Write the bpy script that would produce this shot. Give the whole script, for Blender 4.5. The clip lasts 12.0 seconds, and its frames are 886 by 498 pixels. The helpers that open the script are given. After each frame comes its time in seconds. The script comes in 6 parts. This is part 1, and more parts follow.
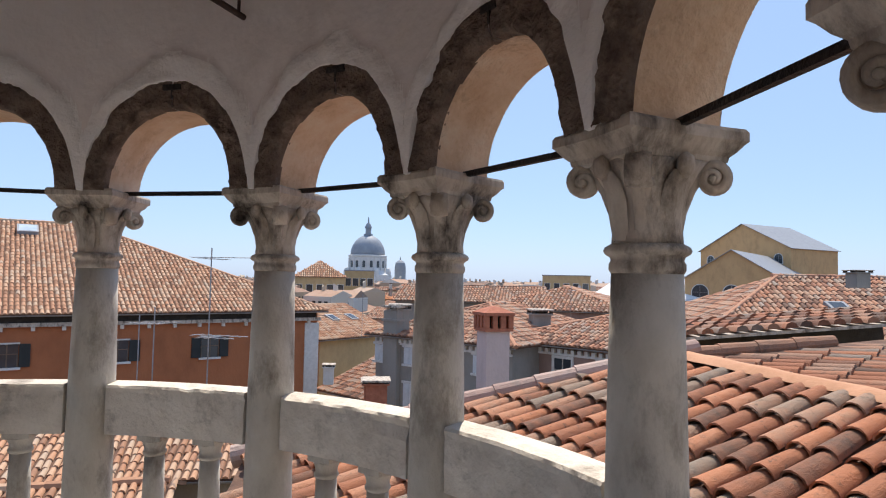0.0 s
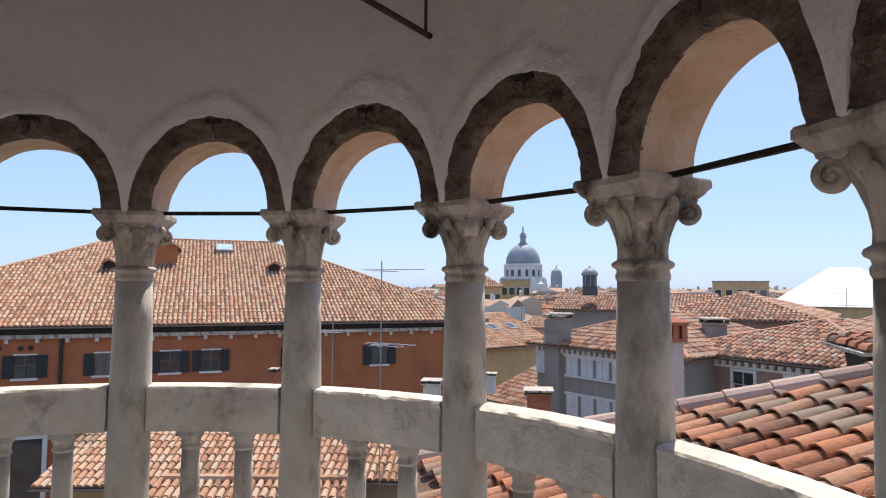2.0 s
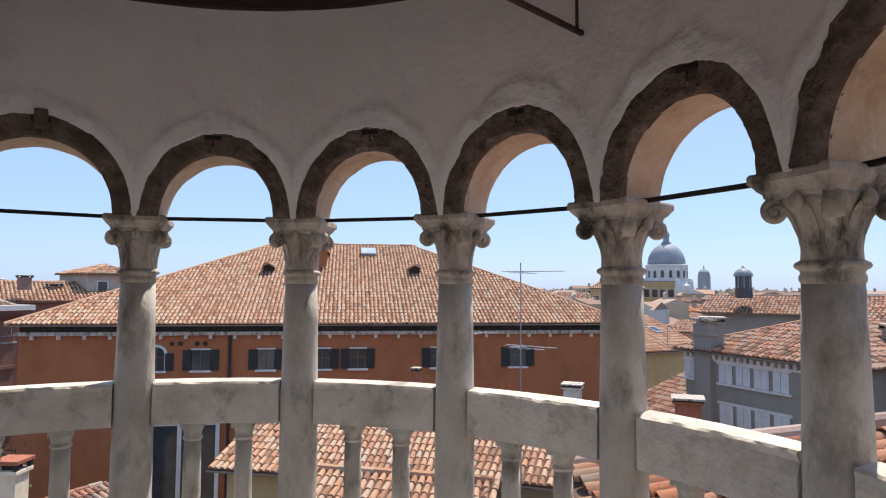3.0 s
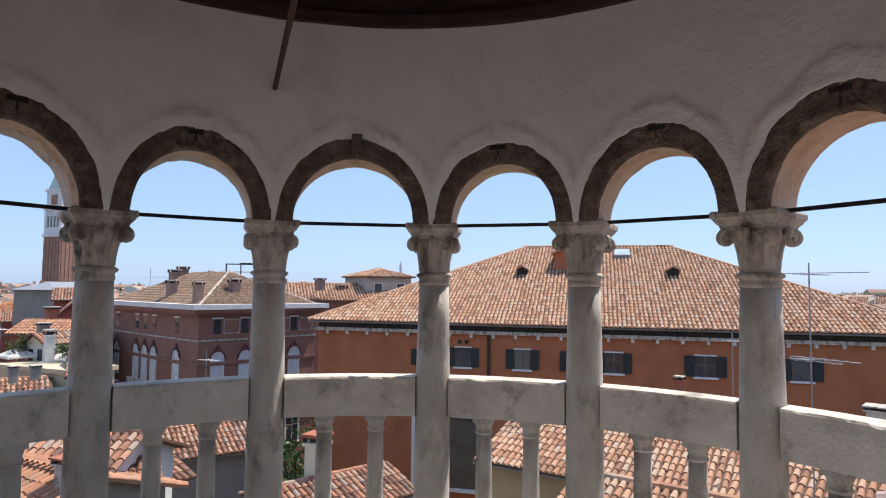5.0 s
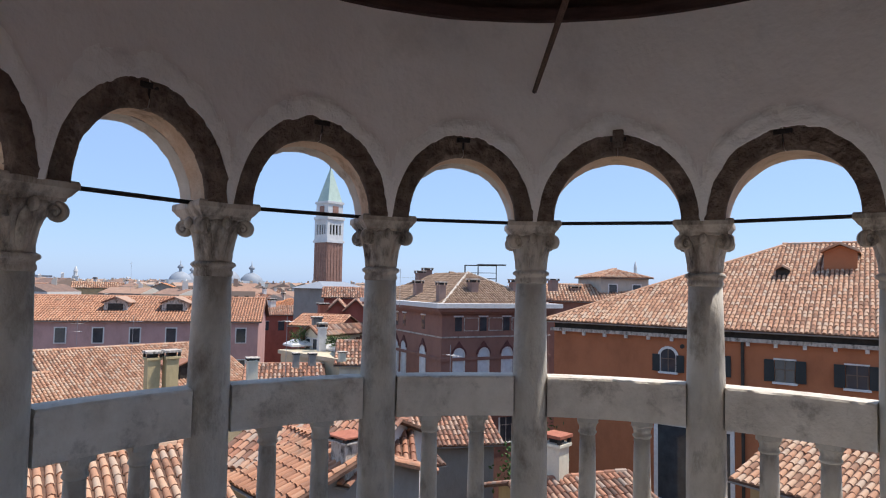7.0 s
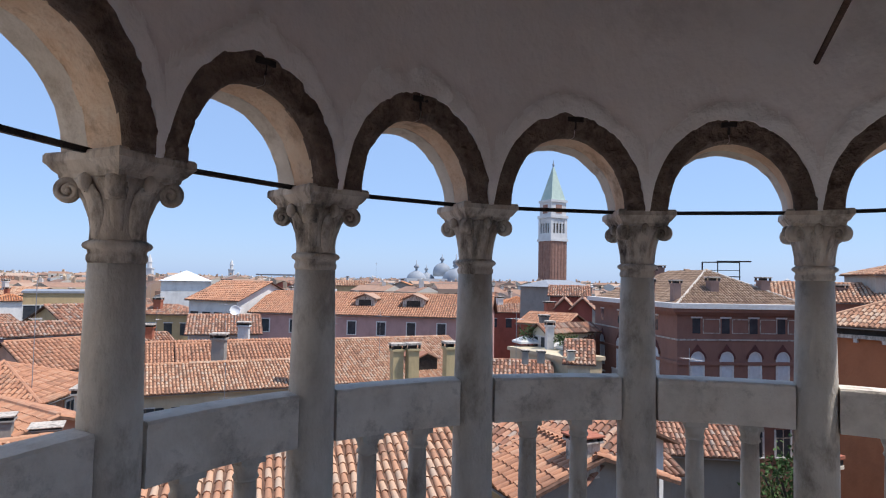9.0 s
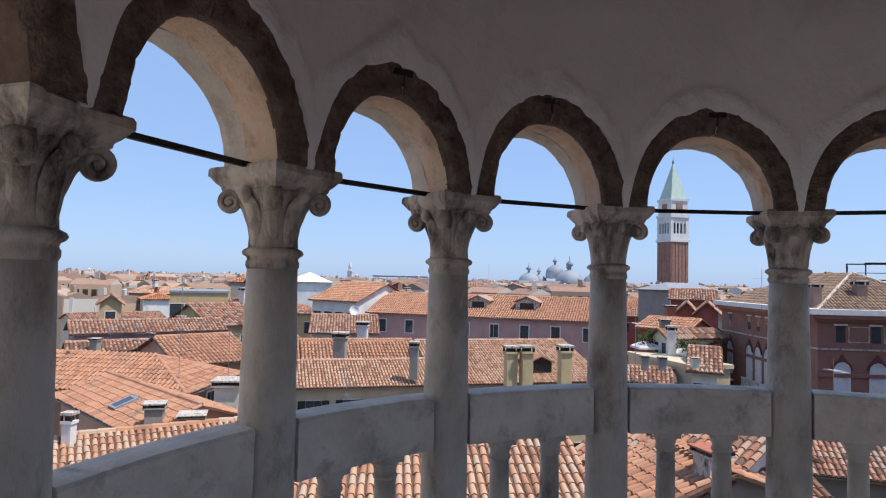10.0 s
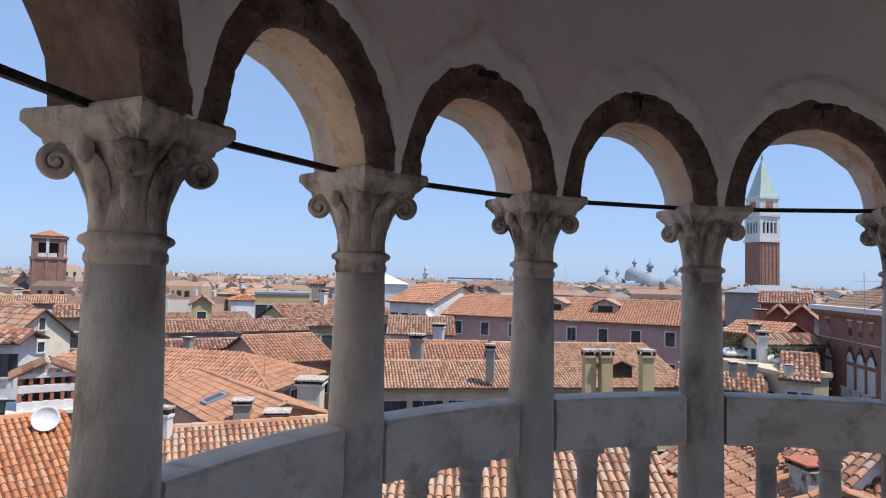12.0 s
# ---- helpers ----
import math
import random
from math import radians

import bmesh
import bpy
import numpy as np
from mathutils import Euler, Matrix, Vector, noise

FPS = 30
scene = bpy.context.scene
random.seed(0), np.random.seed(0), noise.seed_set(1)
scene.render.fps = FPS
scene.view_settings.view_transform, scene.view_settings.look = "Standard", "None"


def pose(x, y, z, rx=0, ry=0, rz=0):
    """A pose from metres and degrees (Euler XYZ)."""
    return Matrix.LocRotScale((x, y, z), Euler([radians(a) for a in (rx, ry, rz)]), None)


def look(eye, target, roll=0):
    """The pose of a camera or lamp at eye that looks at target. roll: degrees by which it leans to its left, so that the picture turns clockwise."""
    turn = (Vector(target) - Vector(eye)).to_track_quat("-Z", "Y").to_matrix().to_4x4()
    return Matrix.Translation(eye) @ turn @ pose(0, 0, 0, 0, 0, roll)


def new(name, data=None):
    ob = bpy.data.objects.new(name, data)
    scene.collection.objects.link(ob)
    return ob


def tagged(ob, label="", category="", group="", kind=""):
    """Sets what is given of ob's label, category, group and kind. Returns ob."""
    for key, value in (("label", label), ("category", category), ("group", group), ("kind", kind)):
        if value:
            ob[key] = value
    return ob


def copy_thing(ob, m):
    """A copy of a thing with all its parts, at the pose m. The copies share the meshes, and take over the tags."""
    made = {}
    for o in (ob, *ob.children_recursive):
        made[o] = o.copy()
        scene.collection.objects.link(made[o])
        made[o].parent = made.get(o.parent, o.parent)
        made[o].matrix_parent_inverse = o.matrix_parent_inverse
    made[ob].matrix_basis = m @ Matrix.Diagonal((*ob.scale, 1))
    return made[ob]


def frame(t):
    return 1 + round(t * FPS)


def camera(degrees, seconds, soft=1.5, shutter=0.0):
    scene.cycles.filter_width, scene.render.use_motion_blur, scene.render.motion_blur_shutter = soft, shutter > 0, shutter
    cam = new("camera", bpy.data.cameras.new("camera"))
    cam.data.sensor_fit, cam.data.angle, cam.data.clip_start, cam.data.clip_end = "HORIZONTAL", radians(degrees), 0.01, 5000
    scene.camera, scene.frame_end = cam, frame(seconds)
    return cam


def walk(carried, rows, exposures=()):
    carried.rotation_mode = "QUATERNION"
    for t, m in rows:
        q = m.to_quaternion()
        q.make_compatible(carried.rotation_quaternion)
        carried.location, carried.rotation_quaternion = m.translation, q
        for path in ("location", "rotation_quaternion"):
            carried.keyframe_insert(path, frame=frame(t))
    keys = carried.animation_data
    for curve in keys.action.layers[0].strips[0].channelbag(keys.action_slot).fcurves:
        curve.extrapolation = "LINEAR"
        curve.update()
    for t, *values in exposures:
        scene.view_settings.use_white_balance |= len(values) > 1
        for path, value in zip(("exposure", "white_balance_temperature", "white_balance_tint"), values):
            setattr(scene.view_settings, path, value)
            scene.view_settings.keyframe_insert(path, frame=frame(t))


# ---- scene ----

# ---------------------------------------------------------------- camera and walk
cam = camera(70.86, 12.0, soft=1.1)
PATH = [
    (0.0, 1.545, -0.809, 1.530, -6.81, 2.88, -1.11),
    (0.5, 1.539, -0.808, 1.528, -6.65, 3.28, -1.37),
    (1.0, 1.507, -0.799, 1.528, -5.19, 3.48, -1.22),
    (1.5, 1.451, -0.783, 1.532, 0.22, 3.51, -0.62),
    (2.0, 1.394, -0.768, 1.531, 7.43, 3.53, -0.32),
    (2.5, 1.352, -0.774, 1.537, 14.11, 3.48, -0.31),
    (3.0, 1.317, -0.782, 1.534, 19.84, 3.62, -0.34),
    (5.0, 1.143, -0.857, 1.537, 42.39, 3.63, -0.67),
    (5.5, 1.113, -0.883, 1.535, 47.70, 3.61, -0.71),
    (6.0, 1.073, -0.918, 1.529, 52.45, 3.56, -0.96),
    (6.5, 1.045, -0.954, 1.534, 58.04, 3.40, -1.00),
    (7.0, 1.023, -0.980, 1.532, 63.40, 3.37, -1.12),
    (9.0, 0.972, -1.137, 1.523, 83.80, 2.82, -1.14),
    (9.5, 0.954, -1.181, 1.530, 89.06, 2.60, -0.94),
    (10.0, 0.962, -1.230, 1.535, 94.06, 2.77, -1.38),
    (10.5, 0.950, -1.260, 1.540, 98.17, 2.92, -1.37),
    (11.0, 0.950, -1.267, 1.539, 99.48, 2.96, -1.29),
    (11.5, 0.946, -1.269, 1.538, 100.53, 2.87, -1.05),
    (12.0, 0.946, -1.273, 1.539, 100.95, 2.79, -1.41),
]
walk(cam, [(t, pose(x, y, z, 90 + p, r, w)) for t, x, y, z, w, p, r in PATH],
     exposures=[(0.0, 0.60, 6800, 12), (2.0, 0.64, 6700, 12), (6.0, 0.57, 6500, 12), (9.0, 0.46, 6300, 13), (12.0, 0.37, 6300, 13)])

# ---------------------------------------------------------------- sky and sun
SUN_AZ, SUN_EL = 77.0, 64.0
world = bpy.data.worlds.new("sky")
scene.world = world
world.use_nodes = True
wn = world.node_tree.nodes
sky = wn.new("ShaderNodeTexSky")
sky.sky_type = "NISHITA"
sky.sun_disc = False
sky.sun_elevation = radians(SUN_EL)
sky.sun_rotation = radians(90 - SUN_AZ)
sky.air_density, sky.dust_density, sky.ozone_density = 0.9, 0.6, 3.4
wn["Background"].inputs[1].default_value = 0.118
haze = wn.new("ShaderNodeMix")
haze.data_type = "RGBA"
haze.inputs[0].default_value = 0.66
haze.inputs[7].default_value = (2.45, 3.75, 6.05, 1)
world.node_tree.links.new(sky.outputs[0], haze.inputs[6])
world.node_tree.links.new(haze.outputs[2], wn["Background"].inputs[0])
sun = new("sun", bpy.data.lights.new("sun", "SUN"))
sun.data.energy, sun.data.angle, sun.data.color = 3.85, radians(0.5), (1.0, 0.94, 0.85)
sa, se = radians(SUN_AZ), radians(SUN_EL)
sun.matrix_world = look((40 * math.cos(sa), 40 * math.sin(sa), 60),
                        (40 * math.cos(sa) - math.cos(se) * math.cos(sa), 40 * math.sin(sa) - math.cos(se) * math.sin(sa), 60 - math.sin(se)))


# ---------------------------------------------------------------- materials
def mat(name, stops, scale=4.0, rough=0.85, bump=0.3, fine=60.0, metal=0.0, island=0.0, objrand=0.0,
        stain=None, stain_scale=0.6, stain_at=0.55, stretch=(1, 1, 1), bumpdist=0.02, spec=0.3):
    """Procedural surface: colour ramp over noise, a stain at a larger scale, fine relief."""
    m = bpy.data.materials.new(name)
    m.use_nodes = True
    nt = m.node_tree
    n, l = nt.nodes, nt.links
    b = n["Principled BSDF"]
    b.inputs["Roughness"].default_value = rough
    b.inputs["Metallic"].default_value = metal
    b.inputs["Specular IOR Level"].default_value = spec
    tc = n.new("ShaderNodeTexCoord")
    geo = n.new("ShaderNodeNewGeometry")
    mp = n.new("ShaderNodeMapping")
    mp.inputs["Scale"].default_value = stretch
    l.new(geo.outputs["Position"], mp.inputs["Vector"])
    t1 = n.new("ShaderNodeTexNoise")
    t1.inputs["Scale"].default_value = scale
    t1.inputs["Detail"].default_value = 6
    t1.inputs["Roughness"].default_value = 0.68
    l.new(mp.outputs[0], t1.inputs["Vector"])
    fac = t1.outputs[0]
    for amount, socket in ((island, geo.outputs["Random Per Island"]), (objrand, None)):
        if amount:
            if socket is None:
                socket = n.new("ShaderNodeObjectInfo").outputs["Random"]
            mx = n.new("ShaderNodeMix")
            mx.inputs[0].default_value = amount
            l.new(fac, mx.inputs[2])
            l.new(socket, mx.inputs[3])
            fac = mx.outputs[0]
    ramp = n.new("ShaderNodeValToRGB")
    while len(ramp.color_ramp.elements) < len(stops):
        ramp.color_ramp.elements.new(0.5)
    for e, (p, c) in zip(ramp.color_ramp.elements, stops):
        e.position, e.color = p, (*c, 1)
    l.new(fac, ramp.inputs[0])
    col = ramp.outputs[0]
    t2 = n.new("ShaderNodeTexNoise")
    t2.inputs["Scale"].default_value = stain_scale
    t2.inputs["Detail"].default_value = 8
    t2.inputs["Roughness"].default_value = 0.7
    l.new(mp.outputs[0], t2.inputs["Vector"])
    if stain:
        mr = n.new("ShaderNodeMapRange")
        mr.inputs[1].default_value, mr.inputs[2].default_value = stain_at, stain_at + 0.18
        l.new(t2.outputs[0], mr.inputs[0])
        mx = n.new("ShaderNodeMix")
        mx.data_type = "RGBA"
        l.new(mr.outputs[0], mx.inputs[0])
        l.new(col, mx.inputs[6])
        mx.inputs[7].default_value = (*stain, 1)
        col = mx.outputs[2]
    l.new(col, b.inputs["Base Color"])
    if bump:
        t3 = n.new("ShaderNodeTexNoise")
        t3.inputs["Scale"].default_value = fine
        t3.inputs["Detail"].default_value = 5
        l.new(mp.outputs[0], t3.inputs["Vector"])
        ad = n.new("ShaderNodeMath")
        ad.operation = "MULTIPLY_ADD"
        ad.inputs[1].default_value = 2.0
        l.new(t1.outputs[0], ad.inputs[0])
        l.new(t3.outputs[0], ad.inputs[2])
        bp = n.new("ShaderNodeBump")
        bp.inputs["Strength"].default_value = bump
        bp.inputs["Distance"].default_value = bumpdist
        l.new(ad.outputs[0], bp.inputs["Height"])
        l.new(bp.outputs[0], b.inputs["Normal"])
    return m


def plain(name, c, rough=0.6, metal=0.0, dark=0.7):
    return mat(name, [(0.3, tuple(v * dark for v in c)), (0.7, c)], scale=3, rough=rough, bump=0.15, metal=metal)


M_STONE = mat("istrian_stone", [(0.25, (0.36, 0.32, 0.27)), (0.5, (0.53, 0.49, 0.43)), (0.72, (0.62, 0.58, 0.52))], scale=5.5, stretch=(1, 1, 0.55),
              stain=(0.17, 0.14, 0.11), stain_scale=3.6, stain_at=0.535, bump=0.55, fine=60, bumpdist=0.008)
M_RAIL = mat("rail_stone", [(0.25, (0.50, 0.445, 0.38)), (0.52, (0.68, 0.62, 0.545)), (0.75, (0.78, 0.725, 0.65))], scale=5,
             stain=(0.30, 0.262, 0.22), stain_scale=5.5, stain_at=0.545, bump=0.6, fine=55, bumpdist=0.009)
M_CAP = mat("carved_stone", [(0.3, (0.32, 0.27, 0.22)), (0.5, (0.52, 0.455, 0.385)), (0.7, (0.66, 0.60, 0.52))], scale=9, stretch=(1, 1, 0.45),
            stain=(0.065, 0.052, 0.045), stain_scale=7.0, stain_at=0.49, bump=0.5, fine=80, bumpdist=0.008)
M_ARCH = mat("arch_stone", [(0.3, (0.09, 0.062, 0.048)), (0.5, (0.20, 0.145, 0.115)), (0.72, (0.36, 0.28, 0.23))], scale=14,
             stain=(0.05, 0.038, 0.034), stain_scale=7, stain_at=0.52, bump=1.0, fine=55, bumpdist=0.02)
M_PLASTER = mat("wall_plaster", [(0.3, (0.765, 0.71, 0.69)), (0.7, (0.84, 0.79, 0.77))], scale=2.2, stain=(0.64, 0.59, 0.57), stain_scale=1.3,
                stain_at=0.55, bump=0.3, fine=35, bumpdist=0.012)
M_RIM = mat("rim_plaster", [(0.3, (0.85, 0.82, 0.80)), (0.7, (0.91, 0.88, 0.86))], scale=5, stain=(0.74, 0.70, 0.67), stain_scale=4, bump=0.4, fine=40, bumpdist=0.012)
M_REVEAL = mat("reveal_stone", [(0.3, (0.52, 0.47, 0.40)), (0.7, (0.70, 0.65, 0.58))], scale=6, stain=(0.33, 0.27, 0.21), stain_scale=5, stain_at=0.53, bump=0.5, fine=50, bumpdist=0.01)
# mottled plaster; the strong orange includes warm bounce from the roofs outside
M_INTRA = mat("soffit_plaster", [(0.3, (0.58, 0.39, 0.25)), (0.5, (0.70, 0.52, 0.37)), (0.72, (0.76, 0.64, 0.51))], scale=6, stain=(0.34, 0.22, 0.14),
              stain_scale=4.5, stain_at=0.55, bump=0.7, fine=45, bumpdist=0.014)
# stained plaster, its base colour darkened further to hold the soffit's shade
M_INTRA_SHADE = mat("stained_soffit", [(0.3, (0.11, 0.07, 0.055)), (0.5, (0.19, 0.13, 0.10)), (0.72, (0.32, 0.25, 0.20))], scale=3.0, stain=(0.07, 0.045, 0.036),
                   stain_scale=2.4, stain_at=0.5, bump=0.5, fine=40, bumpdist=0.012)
M_IRON = mat("wrought_iron", [(0.3, (0.02, 0.018, 0.018)), (0.7, (0.05, 0.042, 0.04))], scale=20, rough=0.6, bump=0.4, fine=90, metal=0.3)
M_RUST = mat("rusty_iron", [(0.3, (0.05, 0.03, 0.025)), (0.7, (0.11, 0.06, 0.045))], scale=20, rough=0.75, bump=0.4, fine=90)
M_DOMEWOOD = mat("dark_wood", [(0.3, (0.03, 0.015, 0.013)), (0.7, (0.07, 0.035, 0.03))], scale=6, stretch=(1, 1, 6), rough=0.7, bump=0.4)
M_FLOOR = mat("floor_stone", [(0.3, (0.70, 0.665, 0.62)), (0.7, (0.80, 0.77, 0.72))], scale=3, bump=0.3)
M_TILE = mat("clay_tile", [(0.15, (0.130, 0.082, 0.062)), (0.35, (0.300, 0.142, 0.090)), (0.5, (0.430, 0.205, 0.122)), (0.66, (0.430, 0.262, 0.175)), (0.85, (0.320, 0.260, 0.215))],
             scale=3.0, island=0.66, stain=(0.17, 0.13, 0.10), stain_scale=1.1, stain_at=0.56, bump=0.5, fine=40, bumpdist=0.012)
M_TILE_TAN = mat("tan_clay_tile", [(0.15, (0.23, 0.125, 0.080)), (0.35, (0.41, 0.212, 0.125)), (0.5, (0.49, 0.268, 0.160)), (0.66, (0.515, 0.335, 0.220)), (0.85, (0.42, 0.325, 0.245))],
                 scale=2.0, island=0.6, stain=(0.25, 0.165, 0.11), stain_scale=0.7, stain_at=0.58, bump=0.4, fine=40, bumpdist=0.012)
M_TILE_NEAR = mat("old_clay_tile", [(0.10, (0.105, 0.075, 0.058)), (0.28, (0.30, 0.125, 0.070)), (0.46, (0.43, 0.170, 0.085)), (0.58, (0.45, 0.215, 0.125)), (0.72, (0.30, 0.205, 0.145)), (0.90, (0.19, 0.165, 0.135))],
                  scale=7.0, island=0.0, objrand=0.66, stain=(0.075, 0.062, 0.048), stain_scale=15, stain_at=0.56, bump=1.0, fine=90, bumpdist=0.012)
M_TILE_OLD = mat("sooty_clay_tile", [(0.15, (0.10, 0.062, 0.046)), (0.35, (0.24, 0.098, 0.056)), (0.5, (0.33, 0.130, 0.068)), (0.66, (0.31, 0.165, 0.105)), (0.85, (0.20, 0.155, 0.125))],
                 scale=6.0, island=0.7, stain=(0.08, 0.06, 0.048), stain_scale=6, stain_at=0.56, bump=0.8, fine=60, bumpdist=0.012)
# deck below the tiles, coloured dark to carry the shadow between tile rows
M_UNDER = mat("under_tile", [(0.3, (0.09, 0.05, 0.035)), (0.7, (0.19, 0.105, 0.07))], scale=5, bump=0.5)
M_LEAD = mat("lead_sheet", [(0.3, (0.223, 0.236, 0.254)), (0.7, (0.310, 0.322, 0.341))], scale=2, rough=0.5, bump=0.2)
# dark wood, also put where only shade falls, under eaves and in hollows
M_WOOD_SHADE = mat("eave_shadow_wood", [(0.3, (0.03, 0.026, 0.022)), (0.7, (0.07, 0.06, 0.05))], scale=4, bump=0.3)
M_GLASS = mat("window_glass", [(0.3, (0.03, 0.035, 0.04)), (0.7, (0.06, 0.07, 0.08))], scale=1.5, rough=0.08, bump=0.0, spec=0.6)
M_SHUTTER = plain("dark_shutter", (0.035, 0.04, 0.04), 0.6)
M_WHITE = mat("white_frame", [(0.3, (0.58, 0.56, 0.53)), (0.7, (0.74, 0.72, 0.69))], scale=6, bump=0.2)
M_GROUND = mat("paving", [(0.3, (0.16, 0.15, 0.14)), (0.7, (0.28, 0.26, 0.24))], scale=0.4, bump=0.2, stain=(0.12, 0.14, 0.12), stain_scale=0.02)
M_ALU = mat("antenna_metal", [(0.3, (0.26, 0.26, 0.27)), (0.7, (0.40, 0.40, 0.41))], scale=9, rough=0.5, metal=0.6, bump=0.05)
M_LEAF = mat("leaves", [(0.3, (0.03, 0.06, 0.015)), (0.7, (0.08, 0.14, 0.04))], scale=5, island=0.5, bump=0.0)
WALLS = {}


def wall_mat(name, c):
    if name not in WALLS:
        WALLS[name] = mat("stucco_" + name, [(0.3, tuple(v * 0.80 for v in c)), (0.5, c), (0.72, tuple(min(1, v * 1.10) for v in c))], scale=0.9, stretch=(1, 1, 0.6),
                          stain=tuple(v * 0.55 for v in c), stain_scale=0.45, stain_at=0.62, bump=0.35, fine=14, bumpdist=0.03)
    return WALLS[name]


# ---------------------------------------------------------------- mesh helpers
def obj(name, verts, faces, material, parent=None, label="", smooth=False):
    me = bpy.data.meshes.new(name)
    me.from_pydata([tuple(map(float, v)) for v in verts], [], [tuple(map(int, f)) for f in faces])
    me.materials.append(material)
    if smooth:
        me.shade_smooth()
    ob = new(name, me)
    if parent is not None:
        ob.parent = parent
    if label:
        ob["label"] = label
    return ob


def part(name, bm, material, parent=None, label="", smooth=False):
    bmesh.ops.recalc_face_normals(bm, faces=bm.faces)
    me = bpy.data.meshes.new(name)
    bm.to_mesh(me)
    bm.free()
    me.materials.append(material)
    if smooth:
        me.shade_smooth()
    ob = new(name, me)
    if parent is not None:
        ob.parent = parent
    if label:
        ob["label"] = label
    return ob


def box(bm, x0, x1, y0, y1, z0, z1, m=None, bev=0.0):
    vs = [bm.verts.new(Vector((x, y, z))) for z in (z0, z1) for y in (y0, y1) for x in (x0, x1)]
    fs = [bm.faces.new([vs[i] for i in f]) for f in ((0, 2, 3, 1), (4, 5, 7, 6), (0, 1, 5, 4), (2, 6, 7, 3), (0, 4, 6, 2), (1, 3, 7, 5))]
    if bev:
        es = list({e for f in fs for e in f.edges})
        r = bmesh.ops.bevel(bm, geom=es, offset=bev, segments=2, affect="EDGES", profile=0.6)
        vs = list({v for v in bm.verts if v.is_valid and v in set(r["verts"])} | {v for v in vs if v.is_valid})
    if m is not None:
        for v in vs:
            v.co = m @ v.co
    return vs


def lathe(bm, prof, n=24, m=None):
    rings = []
    for r, z in prof:
        rings.append([bm.verts.new(Vector((r * math.cos(2 * math.pi * i / n), r * math.sin(2 * math.pi * i / n), z))) for i in range(n)])
    for a, b in zip(rings, rings[1:]):
        for i in range(n):
            bm.faces.new((a[i], a[(i + 1) % n], b[(i + 1) % n], b[i]))
    bm.faces.new(rings[-1])
    bm.faces.new(rings[0][::-1])
    if m is not None:
        for ring in rings:
            for v in ring:
                v.co = m @ v.co
    return rings


def bar(bm, a, b, r=0.02, n=8, square=False):
    a, b = Vector(a), Vector(b)
    d = b - a
    q = d.to_track_quat("Z", "Y").to_matrix().to_4x4()
    m = Matrix.Translation(a) @ q
    if square:
        return box(bm, -r, r, -r, r, 0, d.length, m)
    return lathe(bm, [(r, 0), (r, d.length)], n, m)


def thing(name, loc, yaw=0.0, **tags):
    ob = new(name)
    ob.matrix_world = pose(*loc, 0, 0, yaw)
    return tagged(ob, **tags)


def frame_at(az, rad, z=0.0):
    """A local frame on the circle: x along the wall, y outwards."""
    a = radians(az)
    return pose(rad * math.cos(a), rad * math.sin(a), z, 0, 0, az - 90)


# ---------------------------------------------------------------- the round loggia
COLS = [17.2, 39.65, 61.35, 83.6, 105.6, 127.2, 150.9, 172.7, 195.2, 216.8, 238.45, 260.4]
COLS = [COLS[0] - 45.0, COLS[0] - 22.95] + COLS + [282.9, 305.2]
RI, RO, RC = 2.158, 2.468, 2.348
CR = [RC - 0.054 if i == 1 else RC for i in range(len(COLS))]
ZS, ZT = 1.905, 3.07


def wpt(az, rad, z):
    a = radians(az)
    return (rad * math.cos(a), rad * math.sin(a), z)


loggia = thing("wall_loggia", (0, 0, 0), label="round plastered loggia wall above a ring of arches", category="wall", kind="structure")


def lip_width(i, s, z):
    """How far the thick rim plaster reaches out from the arch stones."""
    return (0.058 + 0.030 * math.exp(-(s / 0.12) ** 2) + 0.030 * noise.noise((s * 6 + i * 4.3, z * 6, 5)) + 0.012 * noise.noise((s * 20 + i * 2.1, z * 20, 8))
            + 0.05 * max(0, noise.noise((i * 1.7, s * 2.2, 4))))


